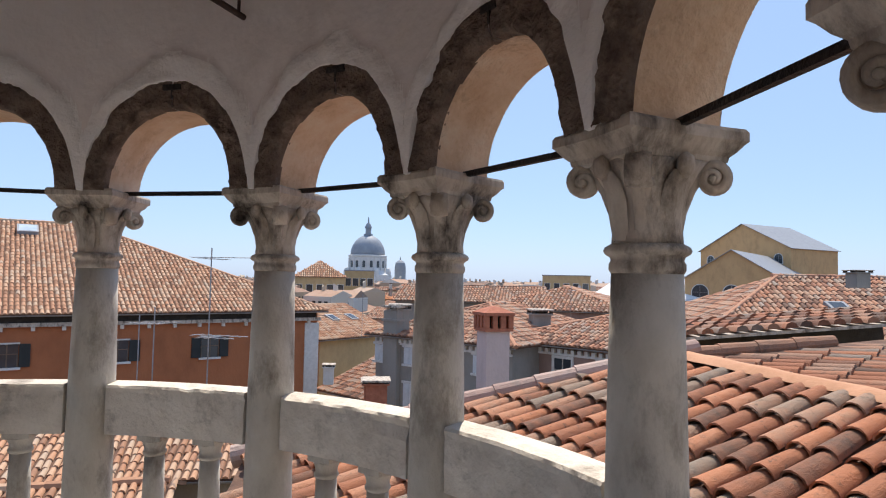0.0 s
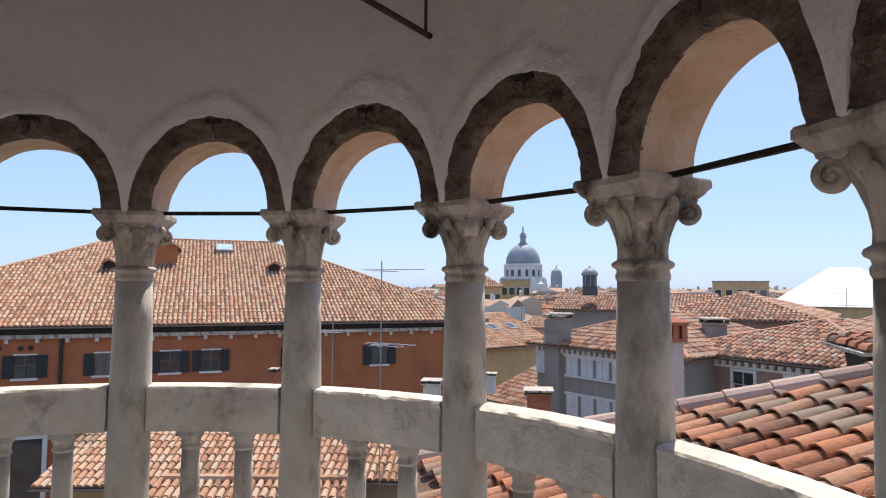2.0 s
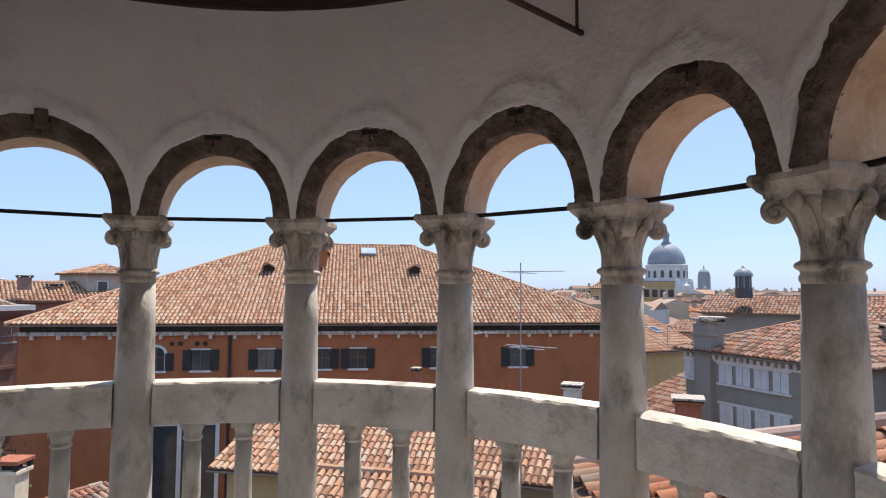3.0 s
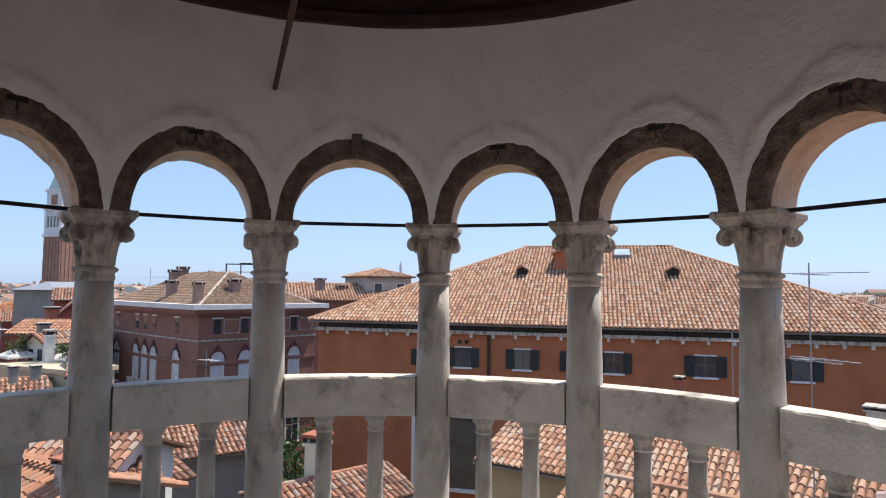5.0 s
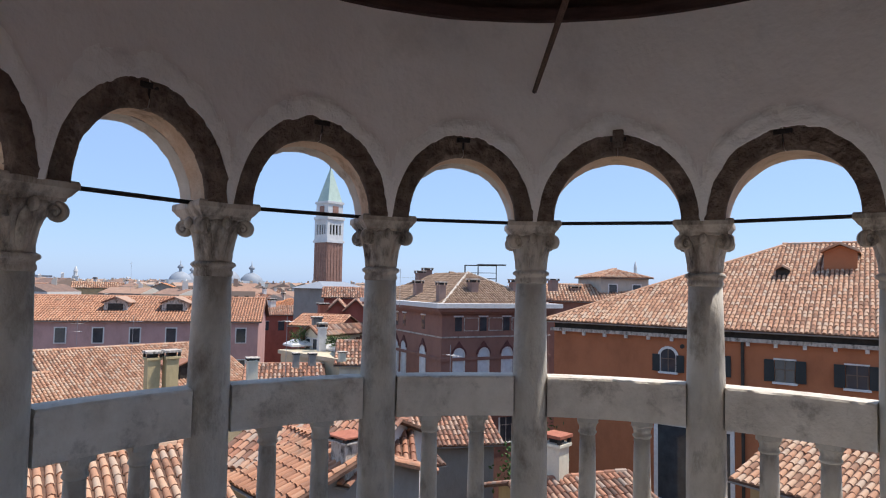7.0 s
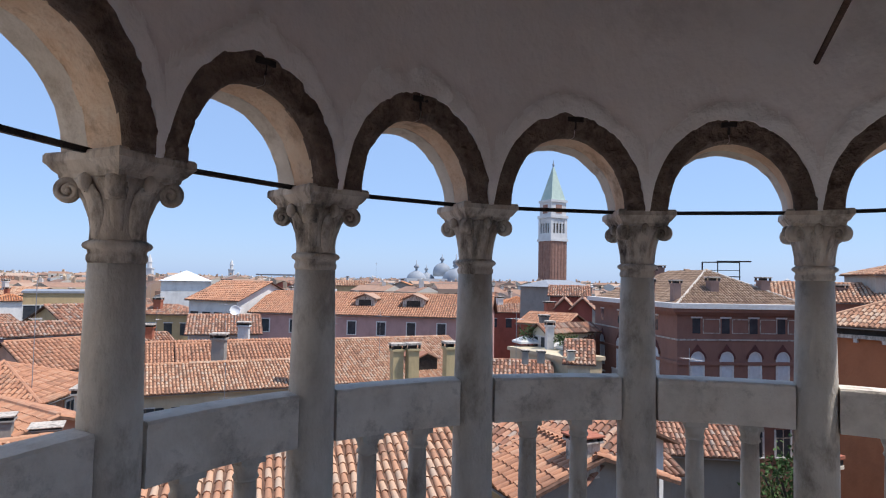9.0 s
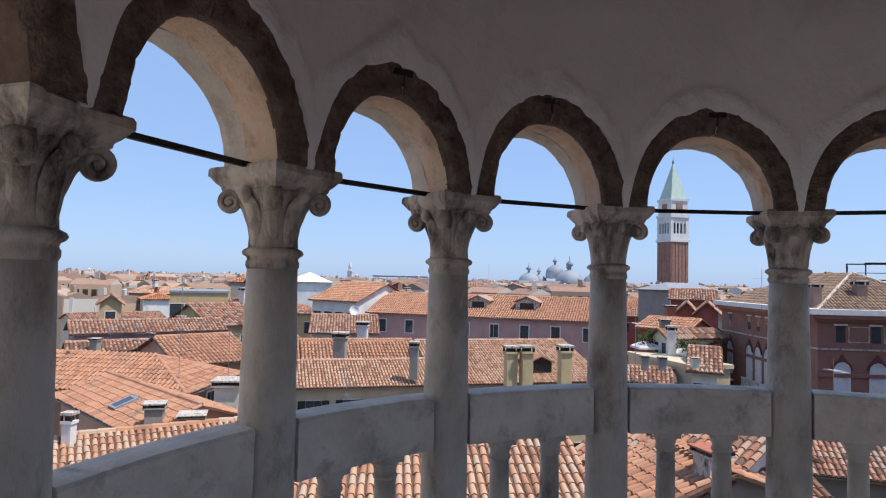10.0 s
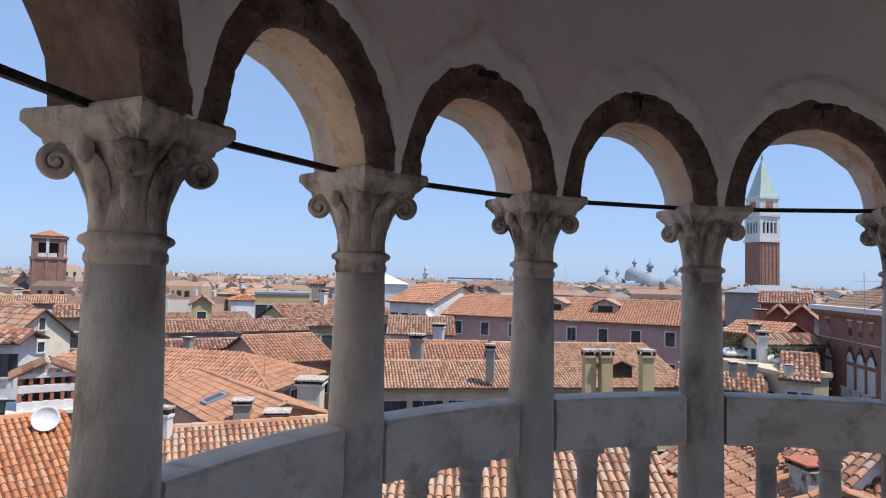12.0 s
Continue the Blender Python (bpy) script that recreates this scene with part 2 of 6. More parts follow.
def build_bay(i):
    a0, a1 = COLS[i], (COLS + [COLS[0] + 360])[i + 1]
    mid, half = (a0 + a1) / 2, radians(a1 - a0) / 2 * RI
    SV = {10: 1.25, 7: 1.12, 6: 1.16}.get(i, 1.19)
    ra = half - 0.108
    fa = half - 0.013 + 0.006 * noise.noise((i * 3.7, 1, 2))
    fb = SV * (half - 0.004)
    rng = random.Random(40 + i)
    shift = rng.uniform(-0.035, 0.035)
    ph_mid = math.pi / 2 - shift / (half - 0.05)

    def edge(ph, k):
        """A point on the face of the stones, from the opening (k = 0) to the plaster (k = 1)."""
        wob = 0.014 * noise.noise((ph * 5, i * 3.1, 9)) + 0.008 * noise.noise((ph * 17, i * 1.3, 5))
        ax, bz = ra + (fa - ra + wob) * k, SV * ra + (fb - SV * ra + wob) * k
        return ax * math.cos(ph), ZS + bz * math.sin(ph)

    # arch surround of exposed stone, two halves that meet at the crown
    for side in (0, 1):
        v, f = [], []
        n, rows = 40, 8
        lo, hi = ((0, ph_mid - 0.007), (ph_mid + 0.007, math.pi))[side]
        for j in range(n + 1):
            ph = lo + (hi - lo) * j / n
            for k in range(rows + 1):
                s, z = edge(ph, k / rows)
                d = 0.018 * noise.noise((s * 8 + i * 7, z * 8, 1)) + 0.016 * noise.noise((s * 24 + i * 3, z * 24, 4)) + 0.007 * noise.noise((s * 60 + i, z * 60, 2))
                if k == 0 or k == rows:
                    d = max(d, 0) + 0.006
                v.append(wpt(mid + math.degrees(s / RI), RI - 0.004 + d, z))
            s, z = edge(ph, 0)
            v.append(wpt(mid + math.degrees(s / RI), RI + 0.06, z))
        w = rows + 2
        for j in range(n):
            for k in range(rows):
                f.append((j * w + k, j * w + k + 1, (j + 1) * w + k + 1, (j + 1) * w + k))
            f.append((j * w + w - 1, j * w, (j + 1) * w, (j + 1) * w + w - 1))
        obj("arch_stone", v, f, M_ARCH, loggia, "weathered brown exposed arch stone" if side == 0 else "", True)
    # dark iron clamp at the crown
    bm = bmesh.new()
    cw = rng.uniform(0.035, 0.055)
    m = frame_at(mid + math.degrees(shift / RI), RI, 0)
    box(bm, -cw, cw, -0.010, 0.02, ZS + fb - 0.046, ZS + fb - 0.020, m, 0.003)
    box(bm, -0.005, 0.005, -0.006, 0.02, ZS + SV * ra + 0.04, ZS + fb - 0.03, m)
    part("iron_clamp", bm, M_IRON, loggia, "black iron clamp")
    if i == 7:
        bm = bmesh.new()
        box(bm, -0.030, 0.030, -0.032, 0.02, ZS + SV * ra + 0.035, ZS + fb + 0.018, m, 0.010)
        part("keystone", bm, M_ARCH, loggia, "proud rough crown stone")
    # soffit of the arch: worn plaster tinted by bounce light inside, a paler strip of stone along the outer edge
    n = 28
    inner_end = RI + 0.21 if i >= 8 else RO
    # from bay 13 on, shade is put into the soffit and edge colour
    bands = [(RI + 0.05, inner_end, M_INTRA_SHADE if i >= 13 else M_INTRA, "soffit", "plastered arch soffit with light and shade in its colour", 0.0)]
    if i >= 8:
        bands.append((inner_end - 0.004, RO, M_INTRA_SHADE if i >= 13 else M_REVEAL, "outer_reveal", "pale worn outer arch edge", 0.010))
    for r0, r1, mt, name, lab, drop in bands:
        v, f = [], []
        for j in range(n + 1):
            ph = math.pi * j / n
            for k in range(5):
                r = ra + 0.005 * noise.noise((j * 0.4, k * 0.6, i)) - drop * k / 4 * (1 + 0.5 * noise.noise((j * 0.7, k, i + 3)))
                s, z = r * math.cos(ph), ZS + SV * r * math.sin(ph)
                v.append(wpt(mid + math.degrees(s / RI), r0 + (r1 - r0) * k / 4 + 0.02 * noise.noise((j * 0.35, i * 2.2, 6)) * (1 - k / 4) * (1 if drop else 0), z))
        for j in range(n):
            for k in range(4):
                f.append((j * 5 + k, j * 5 + k + 1, (j + 1) * 5 + k + 1, (j + 1) * 5 + k))
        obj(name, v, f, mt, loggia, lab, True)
    # plaster inside, with the lumpy lip that follows the stone, and plaster outside
    for inner in (True, False):
        v, f = [], []
        n, rows = 72, 30
        for j in range(n + 1):
            s = -half + 2 * half * j / n
            aa, bb = (fa - 0.004, fb - 0.006) if inner else (ra, SV * ra)
            if inner:
                ph = math.acos(max(-1, min(1, s / aa)))
                bb += 0.014 * noise.noise((ph * 5, i * 3.1, 9)) + 0.008 * noise.noise((ph * 17, i * 1.3, 5))
            z0 = ZS + (bb * math.sqrt(max(1 - (s / aa) ** 2, 0)) if abs(s) < aa else 0)
            for k in range(rows + 1):
                t = (max(k - 1, 0) / (rows - 1)) ** 2.0
                z = z0 + (ZT - z0) * t
                if inner and k == 0:
                    v.append(wpt(mid + math.degrees(s / RI), RI + 0.05, z - 0.006))
                elif inner:
                    dist = (math.hypot(s / aa, (z - ZS) / bb) - 1) * aa
                    fade = min(1, (half - abs(s)) / 0.09)
                    reach = 0.06 + (lip_width(i, s, z) - 0.06) * fade
                    q = min(max((reach + 0.03 - dist) / 0.055, 0), 1)
                    bul = min(1, (z - ZS) / 0.16) * (0.016 + fade * 0.010 * noise.noise((s * 12 + i, z * 12, 6))) * q * q * (3 - 2 * q)
                    bul += fade * (0.004 * noise.noise((s * 9 + i * 9, z * 9, 0)) + 0.010 * noise.noise((s * 2.2 + i * 0.9, z * 2.2, 3)))
                    v.append(wpt(mid + math.degrees(s / RI), RI + 0.004 - bul, z))
                else:
                    v.append(wpt(mid + math.degrees(s / RI), RO, z))
        w = rows + 1
        for j in range(n):
            for k in range(rows):
                f.append((j * w + k, (j + 1) * w + k, (j + 1) * w + k + 1, j * w + k + 1))
        ob = obj("plaster", v, f, M_PLASTER, loggia, "", True)
        if inner:
            ob.data.materials.append(M_RIM)
            for p in ob.data.polygons:
                c = p.center
                az = math.degrees(math.atan2(c[1], c[0]))
                s = radians((az - mid + 180) % 360 - 180) * RI
                dd = (math.hypot(s / fa, (c[2] - ZS) / fb) - 1) * fa
                if dd < lip_width(i, s, c[2]) + 0.004 or c[2] < ZS + 0.26 + 0.06 * noise.noise((s * 5, i, 3)):
                    p.material_index = 1


NB = len(COLS)
for i in range(NB):
    build_bay(i)

# floor, ring of the dome, dome
bm = bmesh.new()
lathe(bm, [(2.62, -0.6), (2.62, 0.0), (2.0, 0.002)], 64)
tagged(part("floor", bm, M_FLOOR), "worn stone floor of the loggia", "floor", kind="structure")
bm = bmesh.new()
prev = None
for r, z in ((2.2, 3.055), (2.13, 3.056), (2.12, 3.12), (2.2, 3.15), (2.17, 3.3), (2.0, 3.9), (1.5, 4.6), (0.8, 5.0), (0.05, 5.15)):
    ring = [bm.verts.new((r * math.cos(a), r * math.sin(a), z)) for a in [2 * math.pi * k / 64 for k in range(64)]]
    if prev:
        for k in range(64):
            bm.faces.new((prev[k], prev[(k + 1) % 64], ring[(k + 1) % 64], ring[k]))
    prev = ring
bm.faces.new(prev)
tagged(part("ceiling", bm, M_DOMEWOOD), "dark brown timber dome ceiling with ring beam", "ceiling", kind="structure")
bm = bmesh.new()
prev = None
for r, z in ((2.49, 3.06), (2.75, 3.10), (2.75, 3.18), (2.5, 3.35), (2.3, 4.0), (1.7, 4.8), (0.9, 5.25), (0.05, 5.4)):
    ring = [bm.verts.new((r * math.cos(a), r * math.sin(a), z)) for a in [2 * math.pi * k / 64 for k in range(64)]]
    if prev:
        for k in range(64):
            bm.faces.new((prev[k], prev[(k + 1) % 64], ring[(k + 1) % 64], ring[k]))
    prev = ring
bm.faces.new(prev)
tagged(part("roof_dome", bm, M_LEAD), "lead covered dome roof over the loggia", "roof", kind="structure")


def build_column():
    """A stone column with moulded abacus, four corner scrolls and carved leaves; x along the wall, y outwards."""
    col = thing("column", (0, 0, 0), label="weathered white stone column with carved scroll capital", category="column", group="loggia columns")
    bm = bmesh.new()
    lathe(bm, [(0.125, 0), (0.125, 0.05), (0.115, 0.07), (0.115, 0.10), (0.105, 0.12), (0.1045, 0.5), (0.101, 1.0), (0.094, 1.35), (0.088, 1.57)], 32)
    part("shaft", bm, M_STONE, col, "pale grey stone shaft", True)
    bm = bmesh.new()
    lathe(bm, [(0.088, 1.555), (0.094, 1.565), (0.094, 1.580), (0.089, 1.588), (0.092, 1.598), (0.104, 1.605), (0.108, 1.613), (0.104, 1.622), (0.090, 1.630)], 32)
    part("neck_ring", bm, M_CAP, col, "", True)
    bm = bmesh.new()
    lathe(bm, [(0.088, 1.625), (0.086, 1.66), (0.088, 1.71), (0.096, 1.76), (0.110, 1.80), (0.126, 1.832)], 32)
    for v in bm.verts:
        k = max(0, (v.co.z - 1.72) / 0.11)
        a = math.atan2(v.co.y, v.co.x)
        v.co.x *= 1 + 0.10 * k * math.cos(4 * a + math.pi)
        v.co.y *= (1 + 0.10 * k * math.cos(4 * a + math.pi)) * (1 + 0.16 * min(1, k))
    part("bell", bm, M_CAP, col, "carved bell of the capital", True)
    # abacus: stacked mouldings with slightly hollow sides
    bm = bmesh.new()
    prev = None
    for w, z in ((0.108, 1.826), (0.118, 1.834), (0.120, 1.846), (0.131, 1.858), (0.142, 1.876), (0.149, 1.884), (0.149, 1.906), (0.144, 1.915)):
        ring = []
        for sx, sy in ((1, 0), (0, 1), (-1, 0), (0, -1)):
            for k in range(8):
                t = -1 + k / 4
                hollow = w * (1 - 0.07 * (1 - t * t))
                if sx:
                    p = (hollow * sx, t * w * sx)
                else:
                    p = (-t * w * sy, hollow * sy)
                ring.append(bm.verts.new((p[0] * 1.015, p[1] * 1.25, z)))
        if prev:
            for k in range(len(ring)):
                bm.faces.new((prev[k], prev[(k + 1) % len(ring)], ring[(k + 1) % len(ring)], ring[k]))
        else:
            bm.faces.new(ring[::-1])
        prev = ring
    bm.faces.new(prev)
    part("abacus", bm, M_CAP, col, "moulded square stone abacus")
    # scrolls: a swept stem that curls into a spiral at each corner
    for c in range(4):
        bm = bmesh.new()
        path = [(0.066, 1.64), (0.078, 1.71), (0.098, 1.765), (0.124, 1.808), (0.150, 1.826)]
        cx, cz = 0.150, 1.790
        for k in range(1, 33):
            a = math.pi / 2 - k * math.pi / 10.4
            r = 0.037 * (1 - k / 38)
            path.append((cx + r * math.cos(a), cz + r * math.sin(a)))
        prev = None
        for k, (x, z) in enumerate(path):
            nx, nz = path[min(k + 1, len(path) - 1)]
            px, pz = path[max(k - 1, 0)]
            tx, tz = nx - px, nz - pz
            ln = math.hypot(tx, tz) or 1
            ox, oz = -tz / ln, tx / ln
            wd = 0.018 + 0.010 * min(1, k / 5) + (0.004 * (k - 5) / 32 if k > 5 else 0)
            th = 0.013 - 0.006 * max(0, k - 5) / 32
            ring = [bm.verts.new((x + ox * th * sgn * (0.7 if abs(yy) > 0.9 else 1), yy * wd, z + oz * th * sgn * (0.7 if abs(yy) > 0.9 else 1)))
                    for sgn, yy in ((1, -1), (1, -0.4), (1, 0.4), (1, 1), (-1, 1), (-1, 0.4), (-1, -0.4), (-1, -1))]
            if prev:
                for q in range(8):
                    bm.faces.new((prev[q], prev[(q + 1) % 8], ring[(q + 1) % 8], ring[q]))
            prev = ring
        bm.faces.new(prev)
        mm = Matrix.Diagonal((0.97, 1.09, 1, 1)) @ pose(0, 0, 0, 0, 0, 45 + 90 * c)
        lathe(bm, [(0.030, -0.019), (0.034, -0.017), (0.034, 0.017), (0.030, 0.019)], 20, pose(cx, 0, cz, 90, 0, 0))
        lathe(bm, [(0.006, -0.034), (0.009, -0.030), (0.009, 0.030), (0.006, 0.034)], 10, pose(cx, 0, cz, 90, 0, 0))
        for v in bm.verts:
            v.co = mm @ v.co
        part("scroll", bm, M_CAP, col, "", True)
    # a carved leaf in the middle of each face
    for c in range(4):
        bm = bmesh.new()
        rows = []
        for k, (r, z, w) in enumerate(((0.086, 1.635, 0.020), (0.089, 1.68, 0.028), (0.097, 1.73, 0.033), (0.110, 1.775, 0.031), (0.128, 1.803, 0.022), (0.132, 1.792, 0.014), (0.124, 1.782, 0.010))):
            rows.append([bm.verts.new((r + 0.007 * (1 - abs(t)) - 0.012 * t * t + (0.004 if j % 2 else 0), t * w, z)) for j, t in enumerate((-1, -0.5, 0, 0.5, 1))])
        for a, b in zip(rows, rows[1:]):
            for k in range(4):
                bm.faces.new((a[k], a[k + 1], b[k + 1], b[k]))
        lathe(bm, [(0.004, -0.030), (0.016, -0.024), (0.021, -0.006), (0.018, 0.016), (0.004, 0.028)], 10, pose(0.130, 0, 1.816))
        mm = Matrix.Diagonal((1.0, 1.10, 1, 1)) @ pose(0, 0, 0, 0, 0, 90 * c)
        for v in bm.verts:
            v.co = mm @ v.co
        part("leaf", bm, M_CAP, col, "", True)
    return col


first = build_column()
for i, az in enumerate(COLS):
    m = frame_at(az, CR[i])
    if i == 0:
        first.matrix_world = m
    else:
        copy_thing(first, m)


def build_rail(i):
    a0, a1 = COLS[i], (COLS + [COLS[0] + 360])[i + 1]
    g = math.degrees(0.062 / RC)
    r0, r1 = 2.290, 2.425
    rail = thing("rail", (0, 0, 0), label="grey stone parapet rail between two columns", category="railing", group="loggia rails")
    prof = [(r0, 0.790), (r0, 0.83), (r0, 0.87), (r0 - 0.001, 0.93), (r0, 0.985), (r0 - 0.003, 1.005), (r0 + 0.004, 1.016), (r0 + 0.05, 1.021),
            (r1 - 0.03, 1.022), (r1 - 0.004, 1.016), (r1, 1.006), (r1, 0.79)]
    v, f = [], []
    n = 44
    g2 = math.degrees(0.100 / RC)
    stops = [(a0 + g, 0.035), (a0 + g2 - 0.02, 0.035)] + [(a0 + g2 + (a1 - a0 - 2 * g2) * j / (n - 4), 0.0) for j in range(n - 3)] + [(a1 - g2 + 0.02, 0.035), (a1 - g, 0.035)]
    for j in range(n + 1):
        az, back = stops[j]
        for k, (r, z) in enumerate(prof):
            if k < 8:
                r = r + back
                z = z - (back * 0.4 if k > 3 else -back * 0.3)
            x, y, _ = wpt(az, r, z)
            chip = 0
            if 4 <= k <= 7:
                q = noise.noise((x * 13, y * 13, k * 0.4 + i))
                chip = 0.014 * max(0, q - 0.15) if i not in (3, 4) else 0.026 * max(0, q - 0.05)
            d = 0.004 * noise.noise((x * 14, y * 14, z * 14)) + chip
            v.append(wpt(az, r + d, z - chip * 0.6))
    w = len(prof)
    for j in range(n):
        for k in range(w):
            f.append((j * w + k, j * w + (k + 1) % w, (j + 1) * w + (k + 1) % w, (j + 1) * w + k))
    f.append(tuple(range(w))[::-1])
    f.append(tuple(n * w + k for k in range(w)))
    obj("beam", v, f, M_RAIL, rail)


def build_baluster():
    b = thing("baluster", (0, 0, 0), label="small round stone baluster with block capital", category="baluster", group="loggia balusters")
    bm = bmesh.new()
    lathe(bm, [(0.062, 0.10), (0.062, 0.14), (0.052, 0.16), (0.050, 0.30), (0.047, 0.55), (0.044, 0.695)], 20)
    part("shaft", bm, M_STONE, b, "", True)
    bm = bmesh.new()
    lathe(bm, [(0.044, 0.692), (0.051, 0.699), (0.053, 0.706), (0.050, 0.713), (0.046, 0.718), (0.048, 0.735), (0.056, 0.757), (0.060, 0.764)], 20)
    part("capital", bm, M_STONE, b, "", True)
    bm = bmesh.new()
    box(bm, -0.058, 0.058, -0.058, 0.058, 0.762, 0.792, None, 0.006)
    part("block", bm, M_STONE, b)
    return b


firstb = None
for i in range(NB):
    build_rail(i)
    a0, a1 = COLS[i], (COLS + [COLS[0] + 360])[i + 1]
    for t in (0.345, 0.655):
        m = frame_at(a0 + (a1 - a0) * t, 2.355)
        if firstb is None:
            firstb = build_baluster()
            firstb.matrix_world = m
        else:
            copy_thing(firstb, m)
bm = bmesh.new()
for rr, zz in ((2.28, 0.004), (2.28, 0.10), (2.45, 0.10), (2.45, 0.004)):
    for k in range(64):
        bm.verts.new((rr * math.cos(2 * math.pi * k / 64), rr * math.sin(2 * math.pi * k / 64), zz))
bm.verts.ensure_lookup_table()
for q in range(3):
    for k in range(64):
        bm.faces.new([bm.verts[q * 64 + k], bm.verts[q * 64 + (k + 1) % 64], bm.verts[(q + 1) * 64 + (k + 1) % 64], bm.verts[(q + 1) * 64 + k]])
tagged(part("kerb", bm, M_RAIL), "low stone kerb under the balusters", "kerb", kind="structure")

# iron tie bars from capital to capital, and the two long ties across the room
for i in range(NB):
    a0, a1 = COLS[i], (COLS + [COLS[0] + 360])[i + 1]
    p, q = Vector(wpt(a0, CR[i] + 0.02, ZS + 0.008)), Vector(wpt(a1, CR[(i + 1) % NB] + 0.02, ZS + 0.008))
    bm = bmesh.new()
    bar(bm, p + (q - p) * 0.12, p + (q - p) * 0.88, 0.0095, square=True)
    tagged(part("tie_bar", bm, M_IRON), "black square iron tie bar between two capitals", "tie bar", "loggia tie bars")

# tower drum below the loggia
bm = bmesh.new()
lathe(bm, [(2.62, -20.0), (2.62, -0.6), (2.68, -0.55), (2.68, -0.3), (2.62, -0.25)], 48)
tagged(part("tower_shaft", bm, wall_mat("brick_red", (0.35, 0.2, 0.14))), "round brick stair tower below the loggia", "tower", kind="structure")

# unseen plain walls added behind and beside the walk: they block blue sky and bounce warm light inside
M_BOUNCE_WALL = wall_mat("palace_plaster", (0.76, 0.69, 0.61))
for nm, (x0, x1, y0, y1) in (("wall_palace_south", (-1.9, 7.0, -5.8, -5.2)), ("wall_palace_east", (6.5, 7.0, -5.2, 1.3))):
    bm = bmesh.new()
    box(bm, x0, x1, y0, y1, -20.0, 5.0, None, 0.02)
    tagged(part(nm, bm, M_BOUNCE_WALL), "plain plastered palace wall beside the tower", "wall", kind="structure")

# ---------------------------------------------------------------- ground
v, f = [], []
rings = [0, 3, 8, 20, 50, 120, 300, 800, 2000, 4500]
for r in rings:
    for k in range(48):
        v.append((r * math.cos(2 * math.pi * k / 48), r * math.sin(2 * math.pi * k / 48), -20.0))
for j in range(len(rings) - 1):
    for k in range(48):
        f.append((j * 48 + k, j * 48 + (k + 1) % 48, (j + 1) * 48 + (k + 1) % 48, (j + 1) * 48 + k))
tagged(obj("ground", v, f, M_GROUND), "paved ground of the old city between the houses", "ground", kind="structure")

# ---------------------------------------------------------------- tiled roofs and houses
GROUND = -20.0
M_TILE_BROWN = mat("brown_clay_tile", [(0.15, (0.15, 0.095, 0.065)), (0.4, (0.23, 0.15, 0.10)), (0.6, (0.29, 0.19, 0.125)), (0.85, (0.34, 0.25, 0.18))], scale=3, island=0.5, bump=0.3)
M_TILE_ORANGE = mat("orange_clay_tile", [(0.15, (0.24, 0.125, 0.08)), (0.4, (0.40, 0.195, 0.115)), (0.6, (0.47, 0.235, 0.135)), (0.85, (0.44, 0.28, 0.19))], scale=3, island=0.45, stain=(0.2, 0.14, 0.10), stain_scale=0.9, stain_at=0.55, bump=0.4, fine=40, bumpdist=0.012)
M_TILE_RED = mat("red_clay_tile", [(0.15, (0.320, 0.128, 0.064)), (0.4, (0.496, 0.192, 0.080)), (0.6, (0.544, 0.232, 0.104)), (0.85, (0.496, 0.288, 0.176))],
                 scale=2.0, island=0.6, stain=(0.36, 0.20, 0.13), stain_scale=0.6, stain_at=0.62, bump=0.4, fine=40, bumpdist=0.012)


def np_mesh(name, verts, quads, extra, material):
    """A mesh from arrays: all quads, then all five-cornered caps."""
    me = bpy.data.meshes.new(name)
    nq, ne = len(quads), len(extra)
    me.vertices.add(len(verts))
    me.vertices.foreach_set("co", np.asarray(verts, np.float32).ravel())
    me.loops.add(nq * 4 + ne * 5)
    me.loops.foreach_set("vertex_index", np.concatenate([np.asarray(quads).ravel(), np.asarray(extra).ravel()]).astype(np.int32))
    me.polygons.add(nq + ne)
    me.polygons.foreach_set("loop_start", np.concatenate([np.arange(nq) * 4, nq * 4 + np.arange(ne) * 5]).astype(np.int32))
    me.materials.append(material)
    me.update(calc_edges=True)
    if ne:
        me.set_sharp_from_angle(angle=radians(55))
    else:
        me.shade_flat()
    return me


def tile_layout(poly, du, dv, rng):
    """Places of tiles in a roof plane: poly is the outline in (along the eave, up the slope)."""
    us, vs = [p[0] for p in poly], [p[1] for p in poly]
    uu = np.arange(min(us) + du / 2, max(us), du)
    vv = np.arange(min(vs) - 0.02, max(vs) - dv * 0.35, dv)
    gu, gv = np.meshgrid(uu, vv)
    gu, gv = gu.ravel(), gv.ravel()
    inside = np.ones(len(gu), bool)
    n = len(poly)
    for i in range(n):
        (x0, y0), (x1, y1) = poly[i], poly[(i + 1) % n]
        inside &= (x1 - x0) * (gv + dv * 0.5 - y0) - (y1 - y0) * (gu - x0) > -0.02
    gu, gv = gu[inside], gv[inside]
    return gu + rng.normal(0, 0.03 * du, len(gu)), gv + rng.normal(0, 0.04 * dv, len(gu))


